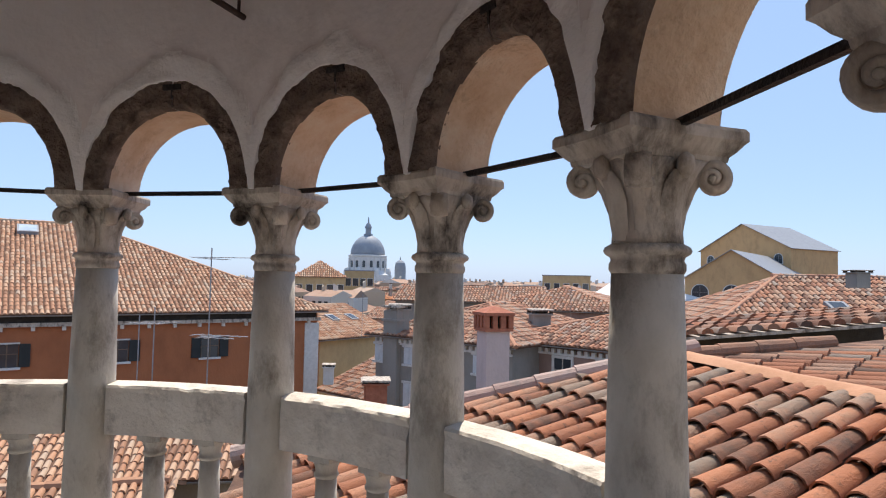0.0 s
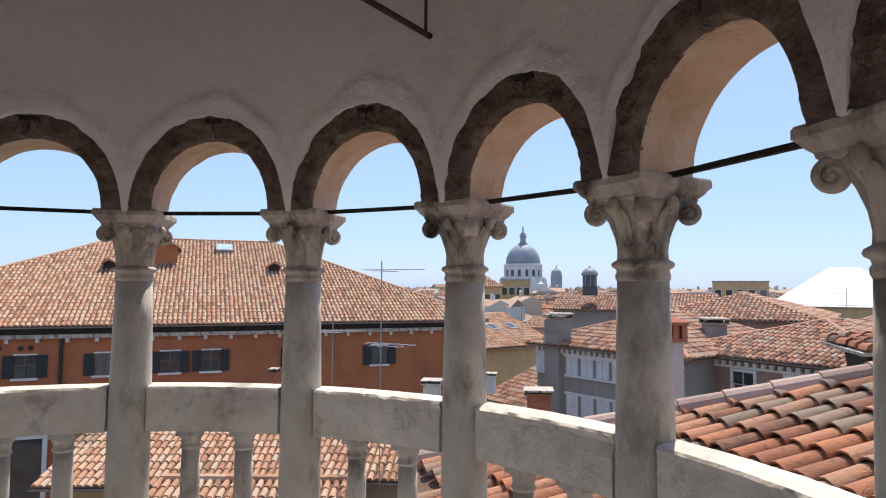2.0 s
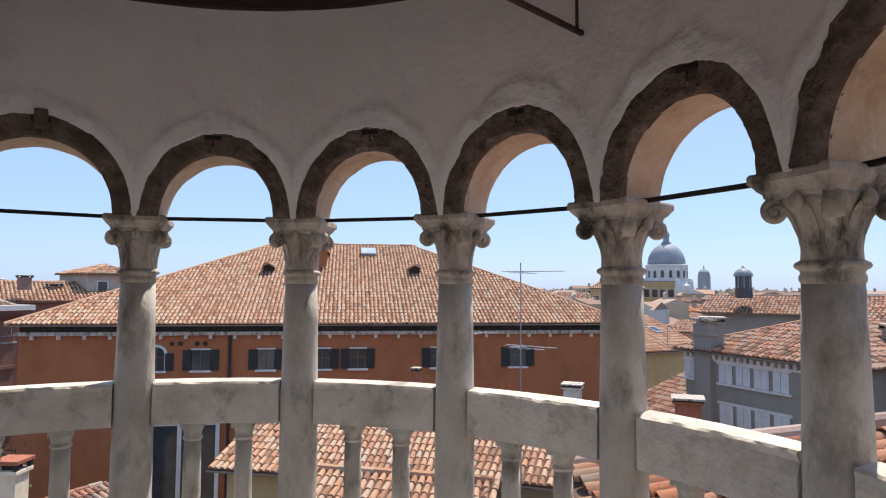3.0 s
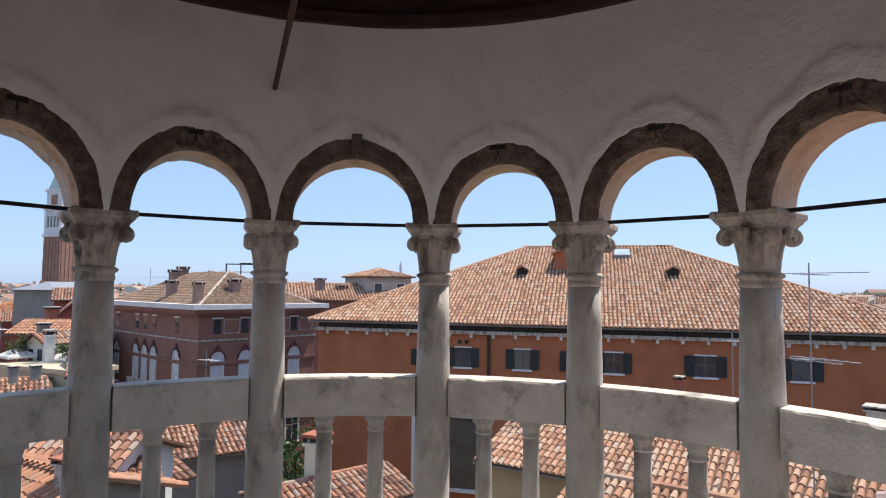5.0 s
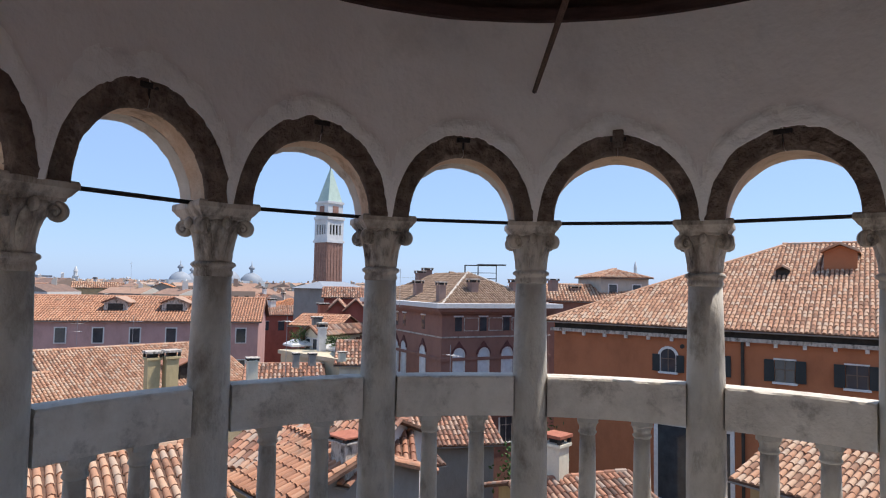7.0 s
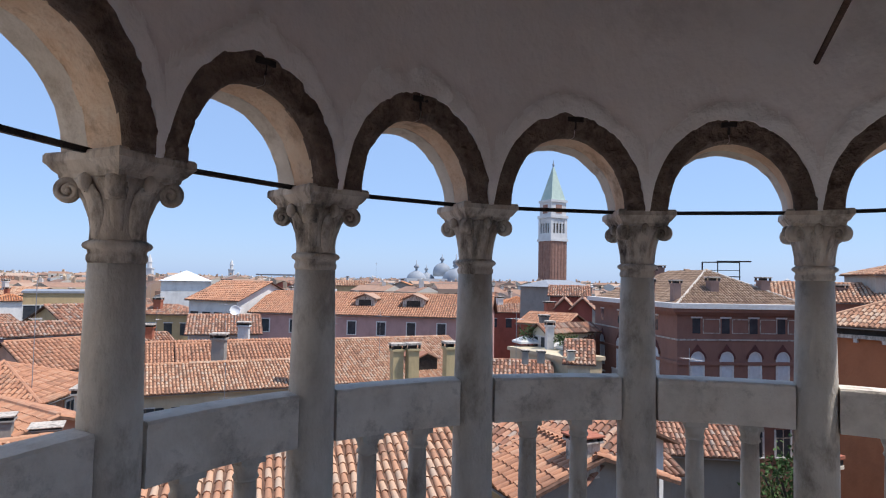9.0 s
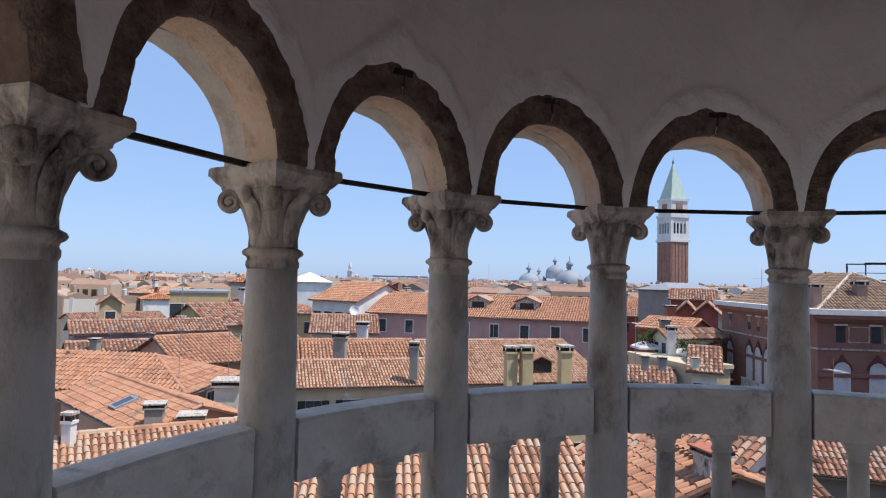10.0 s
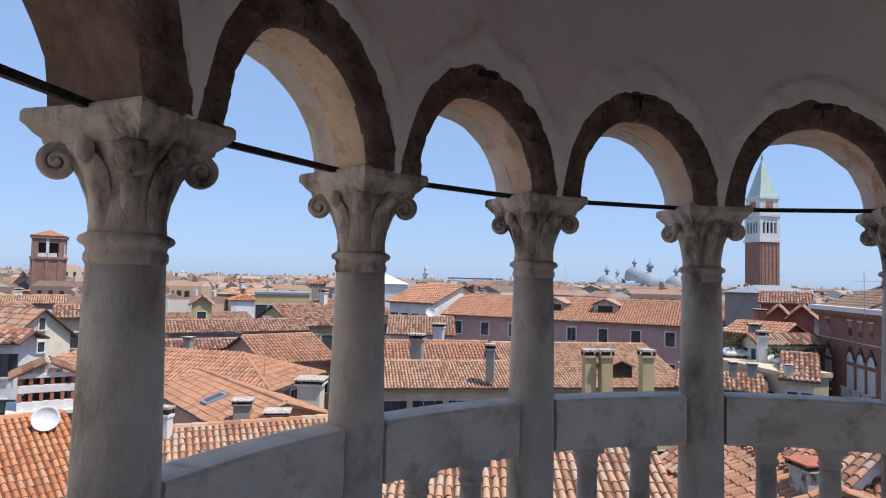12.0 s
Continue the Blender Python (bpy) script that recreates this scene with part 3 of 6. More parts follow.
def roof_tiles(name, p0, u, v, poly, material, parent, du=0.2, dv=0.36, seed=1):
    rng = np.random.default_rng(seed)
    gu, gv = tile_layout(poly, du, dv, rng)
    k = len(gu)
    if k == 0:
        return None
    p0, u, v = np.array(p0, float), np.array(u, float), np.array(v, float)
    nrm = np.cross(u, v)
    a = np.pi * np.arange(5) / 4
    rl, ru = 0.405 * du, 0.325 * du
    lift = (0.08 + rng.uniform(0, 0.06, k)) * du
    skew = rng.normal(0, 0.05, k) * du
    V = np.zeros((k, 10, 3))
    for j in range(5):
        V[:, j] = p0 + np.outer(gu - rl * np.cos(a[j]), u) + np.outer(gv, v) + np.outer(lift + rl * 0.95 * np.sin(a[j]), nrm)
        V[:, 5 + j] = p0 + np.outer(gu + skew - ru * np.cos(a[j]), u) + np.outer(gv + dv * 1.12, v) + np.outer(0.004 + ru * 0.95 * np.sin(a[j]), nrm)
    base = np.arange(k)[:, None] * 10
    quads = np.concatenate([base + np.array([j, j + 1, j + 6, j + 5]) for j in range(4)], 1).reshape(-1, 4)
    caps = base + np.array([4, 3, 2, 1, 0])
    ob = new(name, np_mesh(name, V.reshape(-1, 3), quads, caps, material))
    ob.parent = parent
    return tagged(ob, kind="stuff")


MESHES = {}


def shared(key, build, material):
    if key not in MESHES:
        bm = bmesh.new()
        build(bm)
        bmesh.ops.recalc_face_normals(bm, faces=bm.faces)
        me = bpy.data.meshes.new(key)
        bm.to_mesh(me)
        bm.free()
        me.materials.append(material)
        MESHES[key] = me
    return MESHES[key]


def child(name, me, parent, m, label=""):
    ob = new(name, me)
    ob.parent = parent
    ob.matrix_local = m
    if label:
        ob["label"] = label
    return ob


def arch_outline(w, h, n=8):
    r = w / 2
    return [(-r, 0), (r, 0)] + [(r * math.cos(math.pi * k / n), h - r + r * math.sin(math.pi * k / n)) for k in range(n + 1)]


def slab(bm, pts, y0, y1):
    a = [bm.verts.new((x, y0, z)) for x, z in pts]
    b = [bm.verts.new((x, y1, z)) for x, z in pts]
    bm.faces.new(a)
    bm.faces.new(b[::-1])
    for k in range(len(pts)):
        bm.faces.new((a[k], a[(k + 1) % len(pts)], b[(k + 1) % len(pts)], b[k]))


def window(parent, m, w, h, style, simple=False):
    """A window on a wall; m puts x along the wall, y into it, z up from the sill."""
    key = "%s_%.2f_%.2f" % (style, w, h)

    t = 0.10

    def surround(bm):
        pi, po = arch_outline(w, h, 10)[2:], arch_outline(w + 2 * t, h + t, 10)[2:]
        pi, po = [(w / 2, 0)] + pi + [(-w / 2, 0)], [(w / 2 + t, 0)] + po + [(-w / 2 - t, 0)]
        rows = [[bm.verts.new((x, y, z)) for x, z in q] for q, y in ((pi, 0.0), (pi, -0.06), (po, -0.06), (po, 0.0))]
        for a, b in zip(rows, rows[1:]):
            for q in range(len(pi) - 1):
                bm.faces.new((a[q], a[q + 1], b[q + 1], b[q]))

    def jamb(bm):
        box(bm, 0, t, -0.05, 0.0, 0, h)

    def lintel(bm):
        if style == "shutter":
            box(bm, -w / 2 - 0.04, w / 2 + 0.04, -0.055, 0.0, h, h + 0.055)
        else:
            box(bm, -w / 2 - t, w / 2 + t, -0.055, 0.0, h, h + t)

    def sill(bm):
        box(bm, -w / 2 - t + 0.02, w / 2 + t - 0.02, -0.10, 0.0, -0.08, 0)

    def pane(bm):
        if style.startswith("arch"):
            slab(bm, arch_outline(w, h, 10), -0.012, -0.004)
        else:
            box(bm, -w / 2, w / 2, -0.012, -0.004, 0, h)

    def mullion(bm):
        box(bm, -0.02, 0.02, -0.035, -0.012, 0, h - (0.02 if style.startswith("arch") else 0))
        box(bm, -w / 2, w / 2, -0.034, -0.012, h * 0.55, h * 0.55 + 0.03)
        box(bm, -w / 2, -w / 2 + 0.04, -0.033, -0.012, 0, h * 0.6)
        box(bm, w / 2 - 0.04, w / 2, -0.033, -0.012, 0, h * 0.6)

    def shutter(bm):
        box(bm, 0.0, w / 2, -0.066, -0.008, 0, h * (0.74 if style == "archshutter" else 1))
        bm.faces.ensure_lookup_table()
        front = min(bm.faces, key=lambda q: q.calc_center_median().y)
        bmesh.ops.inset_individual(bm, faces=[front], thickness=0.06, depth=-0.012)

    def blind(bm):
        for sgn in (-1, 1):
            box(bm, min(0.01 * sgn, w / 2 * sgn), max(0.01 * sgn, w / 2 * sgn), -0.05, -0.012, 0.01, h - 0.01)
            for q in range(4):
                zz = h * (0.1 + 0.22 * q)
                box(bm, min(0.06 * sgn, (w / 2 - 0.06) * sgn), max(0.06 * sgn, (w / 2 - 0.06) * sgn), -0.062, -0.05, zz, zz + h * 0.14)

    ob = child("window", shared("pane_" + key, pane, M_BLIND if style == "arch" else M_GLASS), parent, m, "window pane in a pale stone surround")
    eye_m = Matrix.Identity(4)
    if style.startswith("arch"):
        child("surround", shared("surround_" + key, surround, M_WHITE), ob, eye_m)
    else:
        child("lintel", shared("lintel_" + key, lintel, M_WHITE), ob, eye_m)
    if not simple:
        child("sill", shared("sill_" + key, sill, M_WHITE), ob, eye_m)
        if style in ("white", "plain"):
            for q in (-w / 2 - t, w / 2):
                child("jamb", shared("jamb_" + key, jamb, M_WHITE), ob, Matrix.Translation((q, 0, 0)))
    if style in ("shutter", "white", "archdark", "archshutter"):
        child("mullion", shared("mullion_" + key, mullion, M_CAP if style == "white" else (M_SASH if "shutter" in style else M_GUTTER)), ob, eye_m)
    if style in ("shutter", "archshutter"):
        for sgn in (-1, 1):
            mm = Matrix.Translation((w / 2 + 0.02, 0, 0)) if sgn > 0 else Matrix.Translation((-w / 2 - 0.02 - w / 2, 0, 0))
            child("shutter", shared("shutter_" + key, shutter, M_SHUTTER), ob, mm, "open dark wooden shutter")
    if style == "closed":
        child("shutter", shared("blind_" + key, blind, M_BLIND), ob, eye_m, "closed white louvred shutters")
    return ob


M_SASH = plain("brown_sash", (0.16, 0.12, 0.09), 0.6)
M_BLIND = mat("white_blind", [(0.3, (0.55, 0.56, 0.57)), (0.7, (0.70, 0.71, 0.72))], scale=3, bump=0.2)
HOUSES = []
M_GUTTER = mat("gutter_metal", [(0.3, (0.22, 0.22, 0.22)), (0.7, (0.36, 0.35, 0.34))], scale=2, rough=0.5, metal=0.3, bump=0.1)


def house(cat, label, left, right, depth, ze, roof, rise, wall, tile, du, wins=(), side_left=0, cornice=0.0, dentils=False, skylights=(), far=False, ground=GROUND, simple=False):
    """A house whose front runs from left to right as seen from the loggia; its eave is at ze."""
    lx, ly = left
    rx, ry = right
    w = math.hypot(rx - lx, ry - ly)
    yaw = math.degrees(math.atan2(ry - ly, rx - lx))
    h = thing("house" if cat == "house" else cat, (lx, ly, ground), yaw, label=label, category=cat, group="houses of the old city" if cat == "house" else "")
    c = h.matrix_world @ Vector((w / 2, depth / 2, 0))
    HOUSES.append((c.x, c.y, max(w, depth) / 2))
    H = ze - ground
    e = 0.05
    # walls with their gables
    if roof == "gable_x":
        v = [(0, 0, 0), (w, 0, 0), (w, depth, 0), (0, depth, 0), (0, 0, H), (w, 0, H), (w, depth, H), (0, depth, H), (0, depth / 2, H + rise - e), (w, depth / 2, H + rise - e)]
        f = [(0, 1, 5, 4), (2, 3, 7, 6), (1, 2, 6, 9, 5), (3, 0, 4, 8, 7)]
    elif roof == "gable_y":
        v = [(0, 0, 0), (w, 0, 0), (w, depth, 0), (0, depth, 0), (0, 0, H), (w, 0, H), (w, depth, H), (0, depth, H), (w / 2, 0, H + rise - e), (w / 2, depth, H + rise - e)]
        f = [(0, 1, 5, 8, 4), (2, 3, 7, 9, 6), (1, 2, 6, 5), (3, 0, 4, 7)]
    else:
        v = [(0, 0, 0), (w, 0, 0), (w, depth, 0), (0, depth, 0), (0, 0, H), (w, 0, H), (w, depth, H), (0, depth, H)]
        f = [(0, 1, 5, 4), (2, 3, 7, 6), (1, 2, 6, 5), (3, 0, 4, 7), (4, 5, 6, 7)]
    obj("wall", v, f, wall, h)
    # roof planes: (corner, along, up, outline)
    o = 0.35 if not far else 0.2
    planes = []
    if roof == "gable_x":
        run, s = depth / 2 + o, math.hypot(depth / 2, rise)
        drop = rise * o / (depth / 2)
        sl = math.hypot(run, rise + drop)
        up = Vector((0, run, rise + drop)) / sl
        planes.append((Vector((-o, -o, H - drop)), Vector((1, 0, 0)), up, [(0, 0), (w + 2 * o, 0), (w + 2 * o, sl), (0, sl)]))
        planes.append((Vector((w + o, depth + o, H - drop)), Vector((-1, 0, 0)), Vector((0, -up.y, up.z)), [(0, 0), (w + 2 * o, 0), (w + 2 * o, sl), (0, sl)]))
    elif roof == "gable_y":
        run = w / 2 + o
        drop = rise * o / (w / 2)
        sl = math.hypot(run, rise + drop)
        up = Vector((run, 0, rise + drop)) / sl
        planes.append((Vector((-o, depth + o, H - drop)), Vector((0, -1, 0)), up, [(0, 0), (depth + 2 * o, 0), (depth + 2 * o, sl), (0, sl)]))
        planes.append((Vector((w + o, -o, H - drop)), Vector((0, 1, 0)), Vector((-up.x, 0, up.z)), [(0, 0), (depth + 2 * o, 0), (depth + 2 * o, sl), (0, sl)]))
    elif roof == "hip":
        hd = min(depth, w) / 2
        drop = rise * o / hd
        sl = math.hypot(hd + o, rise + drop)
        for (cx, cy, ang, ln, other) in ((-o, -o, 0, w, depth), (w + o, -o, 90, depth, w), (w + o, depth + o, 180, w, depth), (-o, depth + o, 270, depth, w)):
            q = pose(0, 0, 0, 0, 0, ang)
            along = q @ Vector((1, 0, 0))
            up = (q @ Vector((0, (hd + o) / sl, 0))) + Vector((0, 0, (rise + drop) / sl))
            ins = hd + o
            L = ln + 2 * o
            planes.append((Vector((cx, cy, H - drop)), along, up, [(0, 0), (L, 0), (L - ins, sl), (ins, sl)] if L - ins > ins + 0.01 else [(0, 0), (L, 0), (L / 2, sl)]))
    if roof == "flat":
        bm = bmesh.new()
        box(bm, -0.15, w + 0.15, -0.15, depth + 0.15, H, H + 0.25)
        part("roof", bm, tile, h, "flat roof slab")
    else:
        v, f = [], []
        for p, u, up, poly in planes:
            nrm = u.cross(up)
            k = len(v)
            top = [p + u * a + up * b for a, b in poly]
            v += [tuple(q) for q in top] + [tuple(q - nrm * 0.07) for q in top]
            n = len(poly)
            f.append(tuple(range(k, k + n)))
            f.append(tuple(range(k + 2 * n - 1, k + n - 1, -1)))
            for a in range(n):
                b = (a + 1) % n
                f.append((k + a, k + n + a, k + n + b, k + b))
        lead = tile.name.startswith("lead")
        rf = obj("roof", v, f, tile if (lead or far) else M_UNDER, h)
        if not lead and not far:
            for q, (p, u, up, poly) in enumerate(planes):
                facing = u.cross(up)
                mid = h.matrix_world @ (p + u * poly[1][0] * 0.5)
                world_n = h.matrix_world.to_3x3() @ facing
                if q == 0 or world_n.dot(Vector((1, -1, 1.5)) - mid) > 0:
                    roof_tiles("tiles", p, u, up, poly, tile, rf, du, du * 1.8, seed=len(HOUSES) * 7 + q)
            # ridge
            if roof in ("gable_x", "hip") and w > 1:
                hd = 0 if roof == "gable_x" else min(depth, w) / 2
                n = max(2, int((w - 2 * hd + 0.4) / 0.4))
                bm = bmesh.new()
                for k in range(n):
                    x = hd - 0.2 + (w - 2 * hd + 0.4) * k / n
                    m = pose(x, depth / 2, H + rise + 0.01, 0, 90, 0)
                    lathe(bm, [(0.11, 0), (0.09, (w - 2 * hd + 0.4) / n * 1.08)], 8, m)
                part("ridge_tiles", bm, tile, rf)
    if roof == "hip" and not far and tile.name[:4] != "lead":
        hd = min(depth, w) / 2
        for cx, cy, tx in ((-o, -o, hd), (w + o, -o, w - hd)):
            bm = bmesh.new()
            bar(bm, (cx, cy, H - rise * o / hd + 0.02), (tx, hd, H + rise + 0.02), 0.085, 8)
            part("hip_ridge", bm, M_CAP if cornice else tile, rf, "pale mortared hip ridge")
    # dark board that paints the shade under the eave, and gutter under the tiles
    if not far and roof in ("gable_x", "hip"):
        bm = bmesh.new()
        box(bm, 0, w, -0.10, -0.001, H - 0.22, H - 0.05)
        part("eave_board", bm, M_WOOD_SHADE, h)
        dropz = H - (rise * o / (depth / 2 if roof == "gable_x" else min(depth, w) / 2))
        bm = bmesh.new()
        prof = [(-o - 0.03 - 0.055 * math.cos(a), dropz - 0.03 - 0.055 * math.sin(a)) for a in [math.pi * k / 5 for k in range(6)]]
        rows = [[bm.verts.new((x, y, z)) for y, z in prof] for x in (-o, w + o)]
        for a in range(5):
            bm.faces.new((rows[0][a], rows[1][a], rows[1][a + 1], rows[0][a + 1]))
        part("gutter", bm, M_GUTTER, h, "grey metal gutter")
    if cornice:
        bm = bmesh.new()
        box(bm, -cornice, w + cornice, -cornice, depth, H - 0.45, H - 0.24)
        box(bm, -cornice * 0.5, w + cornice * 0.5, -cornice * 0.5, depth, H - 0.62, H - 0.45)
        part("cornice", bm, wall, h)
        bm = bmesh.new()
        box(bm, -cornice - 0.16, w + cornice + 0.16, -cornice - 0.16, depth + 0.1, H - 0.235, H + 0.06)
        part("gutter", bm, M_WHITE, h, "pale stone gutter edge")
        for zz in (3.4, 7.2):
            bm = bmesh.new()
            box(bm, -0.08, w + 0.08, -0.08, depth, H - zz - 0.2, H - zz)
            part("string_course", bm, wall, h)
    if dentils:
        n = int(w / 0.28)
        bm = bmesh.new()
        box(bm, 0, w, -0.09, -0.002, H - 0.50, H - 0.42)
        part("moulding", bm, M_WHITE, h)
        me = shared("dentil", lambda b: box(b, 0, 0.13, -0.16, -0.004, 0, 0.16), M_WHITE)
        for k in range(n):
            child("dentil", me, h, Matrix.Translation((0.07 + k * w / n, 0, H - 0.42)))
    for n, drop, wh, ww, style in wins:
        for k in range(n):
            window(h, Matrix.Translation((w * (k + 0.5) / n, -0.002, H - drop - wh)), ww, wh, style, simple)
    if side_left:
        for n, drop, wh, ww, style in wins:
            for k in range(side_left):
                window(h, pose(-0.002, depth * (k + 0.5) / side_left, H - drop - wh, 0, 0, -90), ww, wh, style)
    for fx, fs in skylights:
        p, u, up, poly = planes[0]
        q = p + u * (poly[1][0] * fx) + up * (poly[2][1] * fs)
        m = Matrix((u, up, u.cross(up))).transposed().to_4x4()
        m.translation = q
        bm = bmesh.new()
        box(bm, -0.32, 0.32, -0.42, 0.42, 0.0, 0.14, m)
        sk = part("skylight", bm, M_LEAD, h, "grey framed roof window")
        bm = bmesh.new()
        box(bm, -0.22, 0.22, -0.32, 0.32, 0.142, 0.15, m)
        part("pane", bm, M_GLASS, sk)
    return h


M_SKYGLASS = mat("roof_glass", [(0.3, (0.35, 0.42, 0.48)), (0.7, (0.5, 0.58, 0.64))], scale=2, rough=0.1, bump=0.0, spec=0.6)


def chimney(x, y, z0, z1, w, material, style="block", yaw=0.0, d=None, label="plastered chimney stack with a stone cap"):
    """A stack from z0 to z1 with a cap."""
    d = d or w
    c = thing("chimney", (x, y, z0), yaw, label=label, category="chimney", group="chimneys")
    h = z1 - z0
    if style == "lantern":
        bm = bmesh.new()
        lathe(bm, [(w * 0.72, 0), (w * 0.72, h * 0.80)], 4, pose(0, 0, 0, 0, 0, 45))
        part("chimney_shaft", bm, material, c)
        bm = bmesh.new()
        s = w * 0.62
        box(bm, -s, s, -s, s, h * 0.80, h * 0.825)
        box(bm, -s * 1.08, s * 1.08, -s * 1.08, s * 1.08, h * 0.925, h * 0.95)
        part("band", bm, M_TERRA, c, "red clay band")
        me = shared("lantern_post_%.2f_%.2f" % (w, h), lambda b: box(b, -s * 0.17, s * 0.17, -s * 0.17, s * 0.17, h * 0.825, h * 0.925, None, 0.01), M_TERRA)
        for q in range(4):
            for k in (-0.85, -0.28, 0.28):
                a = pose(0, 0, 0, 0, 0, 90 * q) @ Vector((s * 0.84, s * k, 0))
                child("post", me, c, Matrix.Translation(a))
        bm = bmesh.new()
        lathe(bm, [(s * 0.6, h * 0.825), (s * 0.6, h * 0.925)], 4, pose(0, 0, 0, 0, 0, 45))
        part("core", bm, M_WOOD_SHADE, c)
        bm = bmesh.new()
        lathe(bm, [(s * 1.5, h * 0.95), (s * 0.7, h * 0.985), (s * 0.1, h * 1.0)], 4, pose(0, 0, 0, 0, 0, 45))
        part("cap", bm, M_TERRA, c, "red clay cap")
    else:
        bm = bmesh.new()
        box(bm, -w / 2, w / 2, -d / 2, d / 2, 0, h * 0.82, None, 0.01)
        part("chimney_shaft", bm, material, c)
        bm = bmesh.new()
        box(bm, -w * 0.62, w * 0.62, -d * 0.62, d * 0.62, h * 0.82, h * 0.87, None, 0.01)
        part("collar", bm, material, c)
        bm = bmesh.new()
        for sx in (-1, 1):
            for sy in (-1, 1):
                box(bm, sx * w * 0.5 - w * 0.09, sx * w * 0.5 + w * 0.09, sy * d * 0.5 - d * 0.09, sy * d * 0.5 + d * 0.09, h * 0.87, h * 0.95)
        box(bm, -w * 0.3, w * 0.3, -d * 0.3, d * 0.3, h * 0.87, h * 0.95)
        part("flue", bm, M_WOOD_SHADE, c)
        bm = bmesh.new()
        box(bm, -w * 0.66, w * 0.66, -d * 0.66, d * 0.66, h * 0.95, h, None, 0.015)
        part("cap", bm, M_TERRA if style == "tile" else M_CAP, c, "clay tile cap" if style == "tile" else "stone cap")
    return c


M_TERRA = mat("terracotta", [(0.3, (0.30, 0.10, 0.06)), (0.7, (0.46, 0.17, 0.10))], scale=6, bump=0.4)


def antenna(x, y, z0, z1, arms):
    """A rooftop mast; arms: (height, yaw, length, rods)."""
    a = thing("antenna", (x, y, z0), label="thin metal rooftop television antenna", category="antenna", group="roof antennas")
    bm = bmesh.new()
    bar(bm, (0, 0, 0), (0, 0, z1 - z0), 0.014, 6)
    part("mast", bm, M_ALU, a)
    for zz, yaw, ln, n in arms:
        bm = bmesh.new()
        m = pose(0, 0, zz - z0, 0, 0, yaw)
        bar(bm, m @ Vector((-ln * 0.3, 0, 0)), m @ Vector((ln * 0.7, 0, 0)), 0.009, 5)
        for k in range(n):
            xx = -ln * 0.3 + ln * (k + 0.5) / n
            hl = 0.20 * (1.25 - 0.6 * k / n)
            bar(bm, m @ Vector((xx, -hl, 0)), m @ Vector((xx, hl, 0)), 0.004, 4)
        part("yagi", bm, M_ALU, a)
    return a


def dish(x, y, z, yaw, r=0.4):
    d = thing("satellite_dish", (x, y, z), yaw, label="white round satellite dish on a short pole", category="satellite dish")
    bm = bmesh.new()
    lathe(bm, [(0.02, 0.10), (r * 0.5, 0.13), (r * 0.85, 0.20), (r, 0.27), (r * 0.98, 0.28), (r * 0.84, 0.215), (r * 0.5, 0.15), (0.02, 0.12)], 24, pose(0, 0, 0, 65, 0, 0))
    part("reflector", bm, M_BLIND, d, "", True)
    bm = bmesh.new()
    bar(bm, (0, 0, 0), (0, 0.05, -0.9), 0.025)
    part("pole", bm, M_ALU, d)
    return d

yellow_house = house("house", "long yellow house with a tan tiled roof", (-38.50, -3.96), (-42.34, 6.59), 12.7, -4.97, "gable_x", 2.00, wall_mat("yellow", (0.58, 0.49, 0.34)), M_TILE_TAN, 0.20, wins=[(4, 0.9, 1.6, 0.9, "shutter"), (4, 4.2, 1.6, 0.9, "shutter")])
house("house", "yellow house with a low tan tiled roof and dark shutters", (-34.67, -14.51), (-38.47, -4.06), 6.6, -4.97, "gable_x", 1.05, wall_mat("yellow", (0.58, 0.49, 0.34)), M_TILE_TAN, 0.20, wins=[(5, 0.9, 1.6, 0.9, "shutter"), (5, 4.2, 1.6, 0.9, "shutter")])
house("house", "house with an orange tiled roof behind a yellow house", (-41.30, -15.60), (-44.60, -6.30), 5.6, -4.25, "gable_x", 1.05, wall_mat("salmon", (0.60, 0.36, 0.26)), M_TILE_ORANGE, 0.22)
pink_house = house("house", "long pink stuccoed house under a tiled roof", (-63.91, -13.46), (-58.04, 9.67), 10.9, -2.01, "gable_x", 1.92, wall_mat("pink", (0.5, 0.3, 0.27)), M_TILE_ORANGE, 0.25, wins=[(8, 0.75, 1.25, 0.8, "plain"), (8, 3.6, 1.4, 0.85, "plain")])
brown_roof_house = house("house", "brown house with white framed windows and an orange hip roof", (-23.20, -13.20), (-28.20, -13.15), 13.0, -3.10, "hip", 0.95, wall_mat("brown", (0.4, 0.23, 0.15)), M_TILE_ORANGE, 0.20, wins=[(3, 0.5, 1.3, 0.75, "white")])
skylight_house = house("house", "house with a low bright orange roof and a skylight", (-22.90, -18.00), (-17.60, -11.60), 3.4, -3.30, "gable_x", 0.58, wall_mat("salmon", (0.6, 0.36, 0.26)), M_TILE_ORANGE, 0.17, wins=[(2, 1.2, 1.0, 0.7, "plain")], skylights=[(0.6, 0.45)])
near_hip_house = house("house", "house with a mottled tan hip roof", (-11.85, -10.02), (-15.01, -5.48), 5.7, -3.57, "gable_x", 0.95, wall_mat("yellow", (0.58, 0.49, 0.34)), M_TILE_TAN, 0.17)
red_roof_house = house("house", "house with a bright red tiled roof", (-7.72, -14.97), (-11.93, -12.19), 5.5, -3.41, "gable_x", 1.16, wall_mat("salmon", (0.6, 0.36, 0.26)), M_TILE_RED, 0.155)
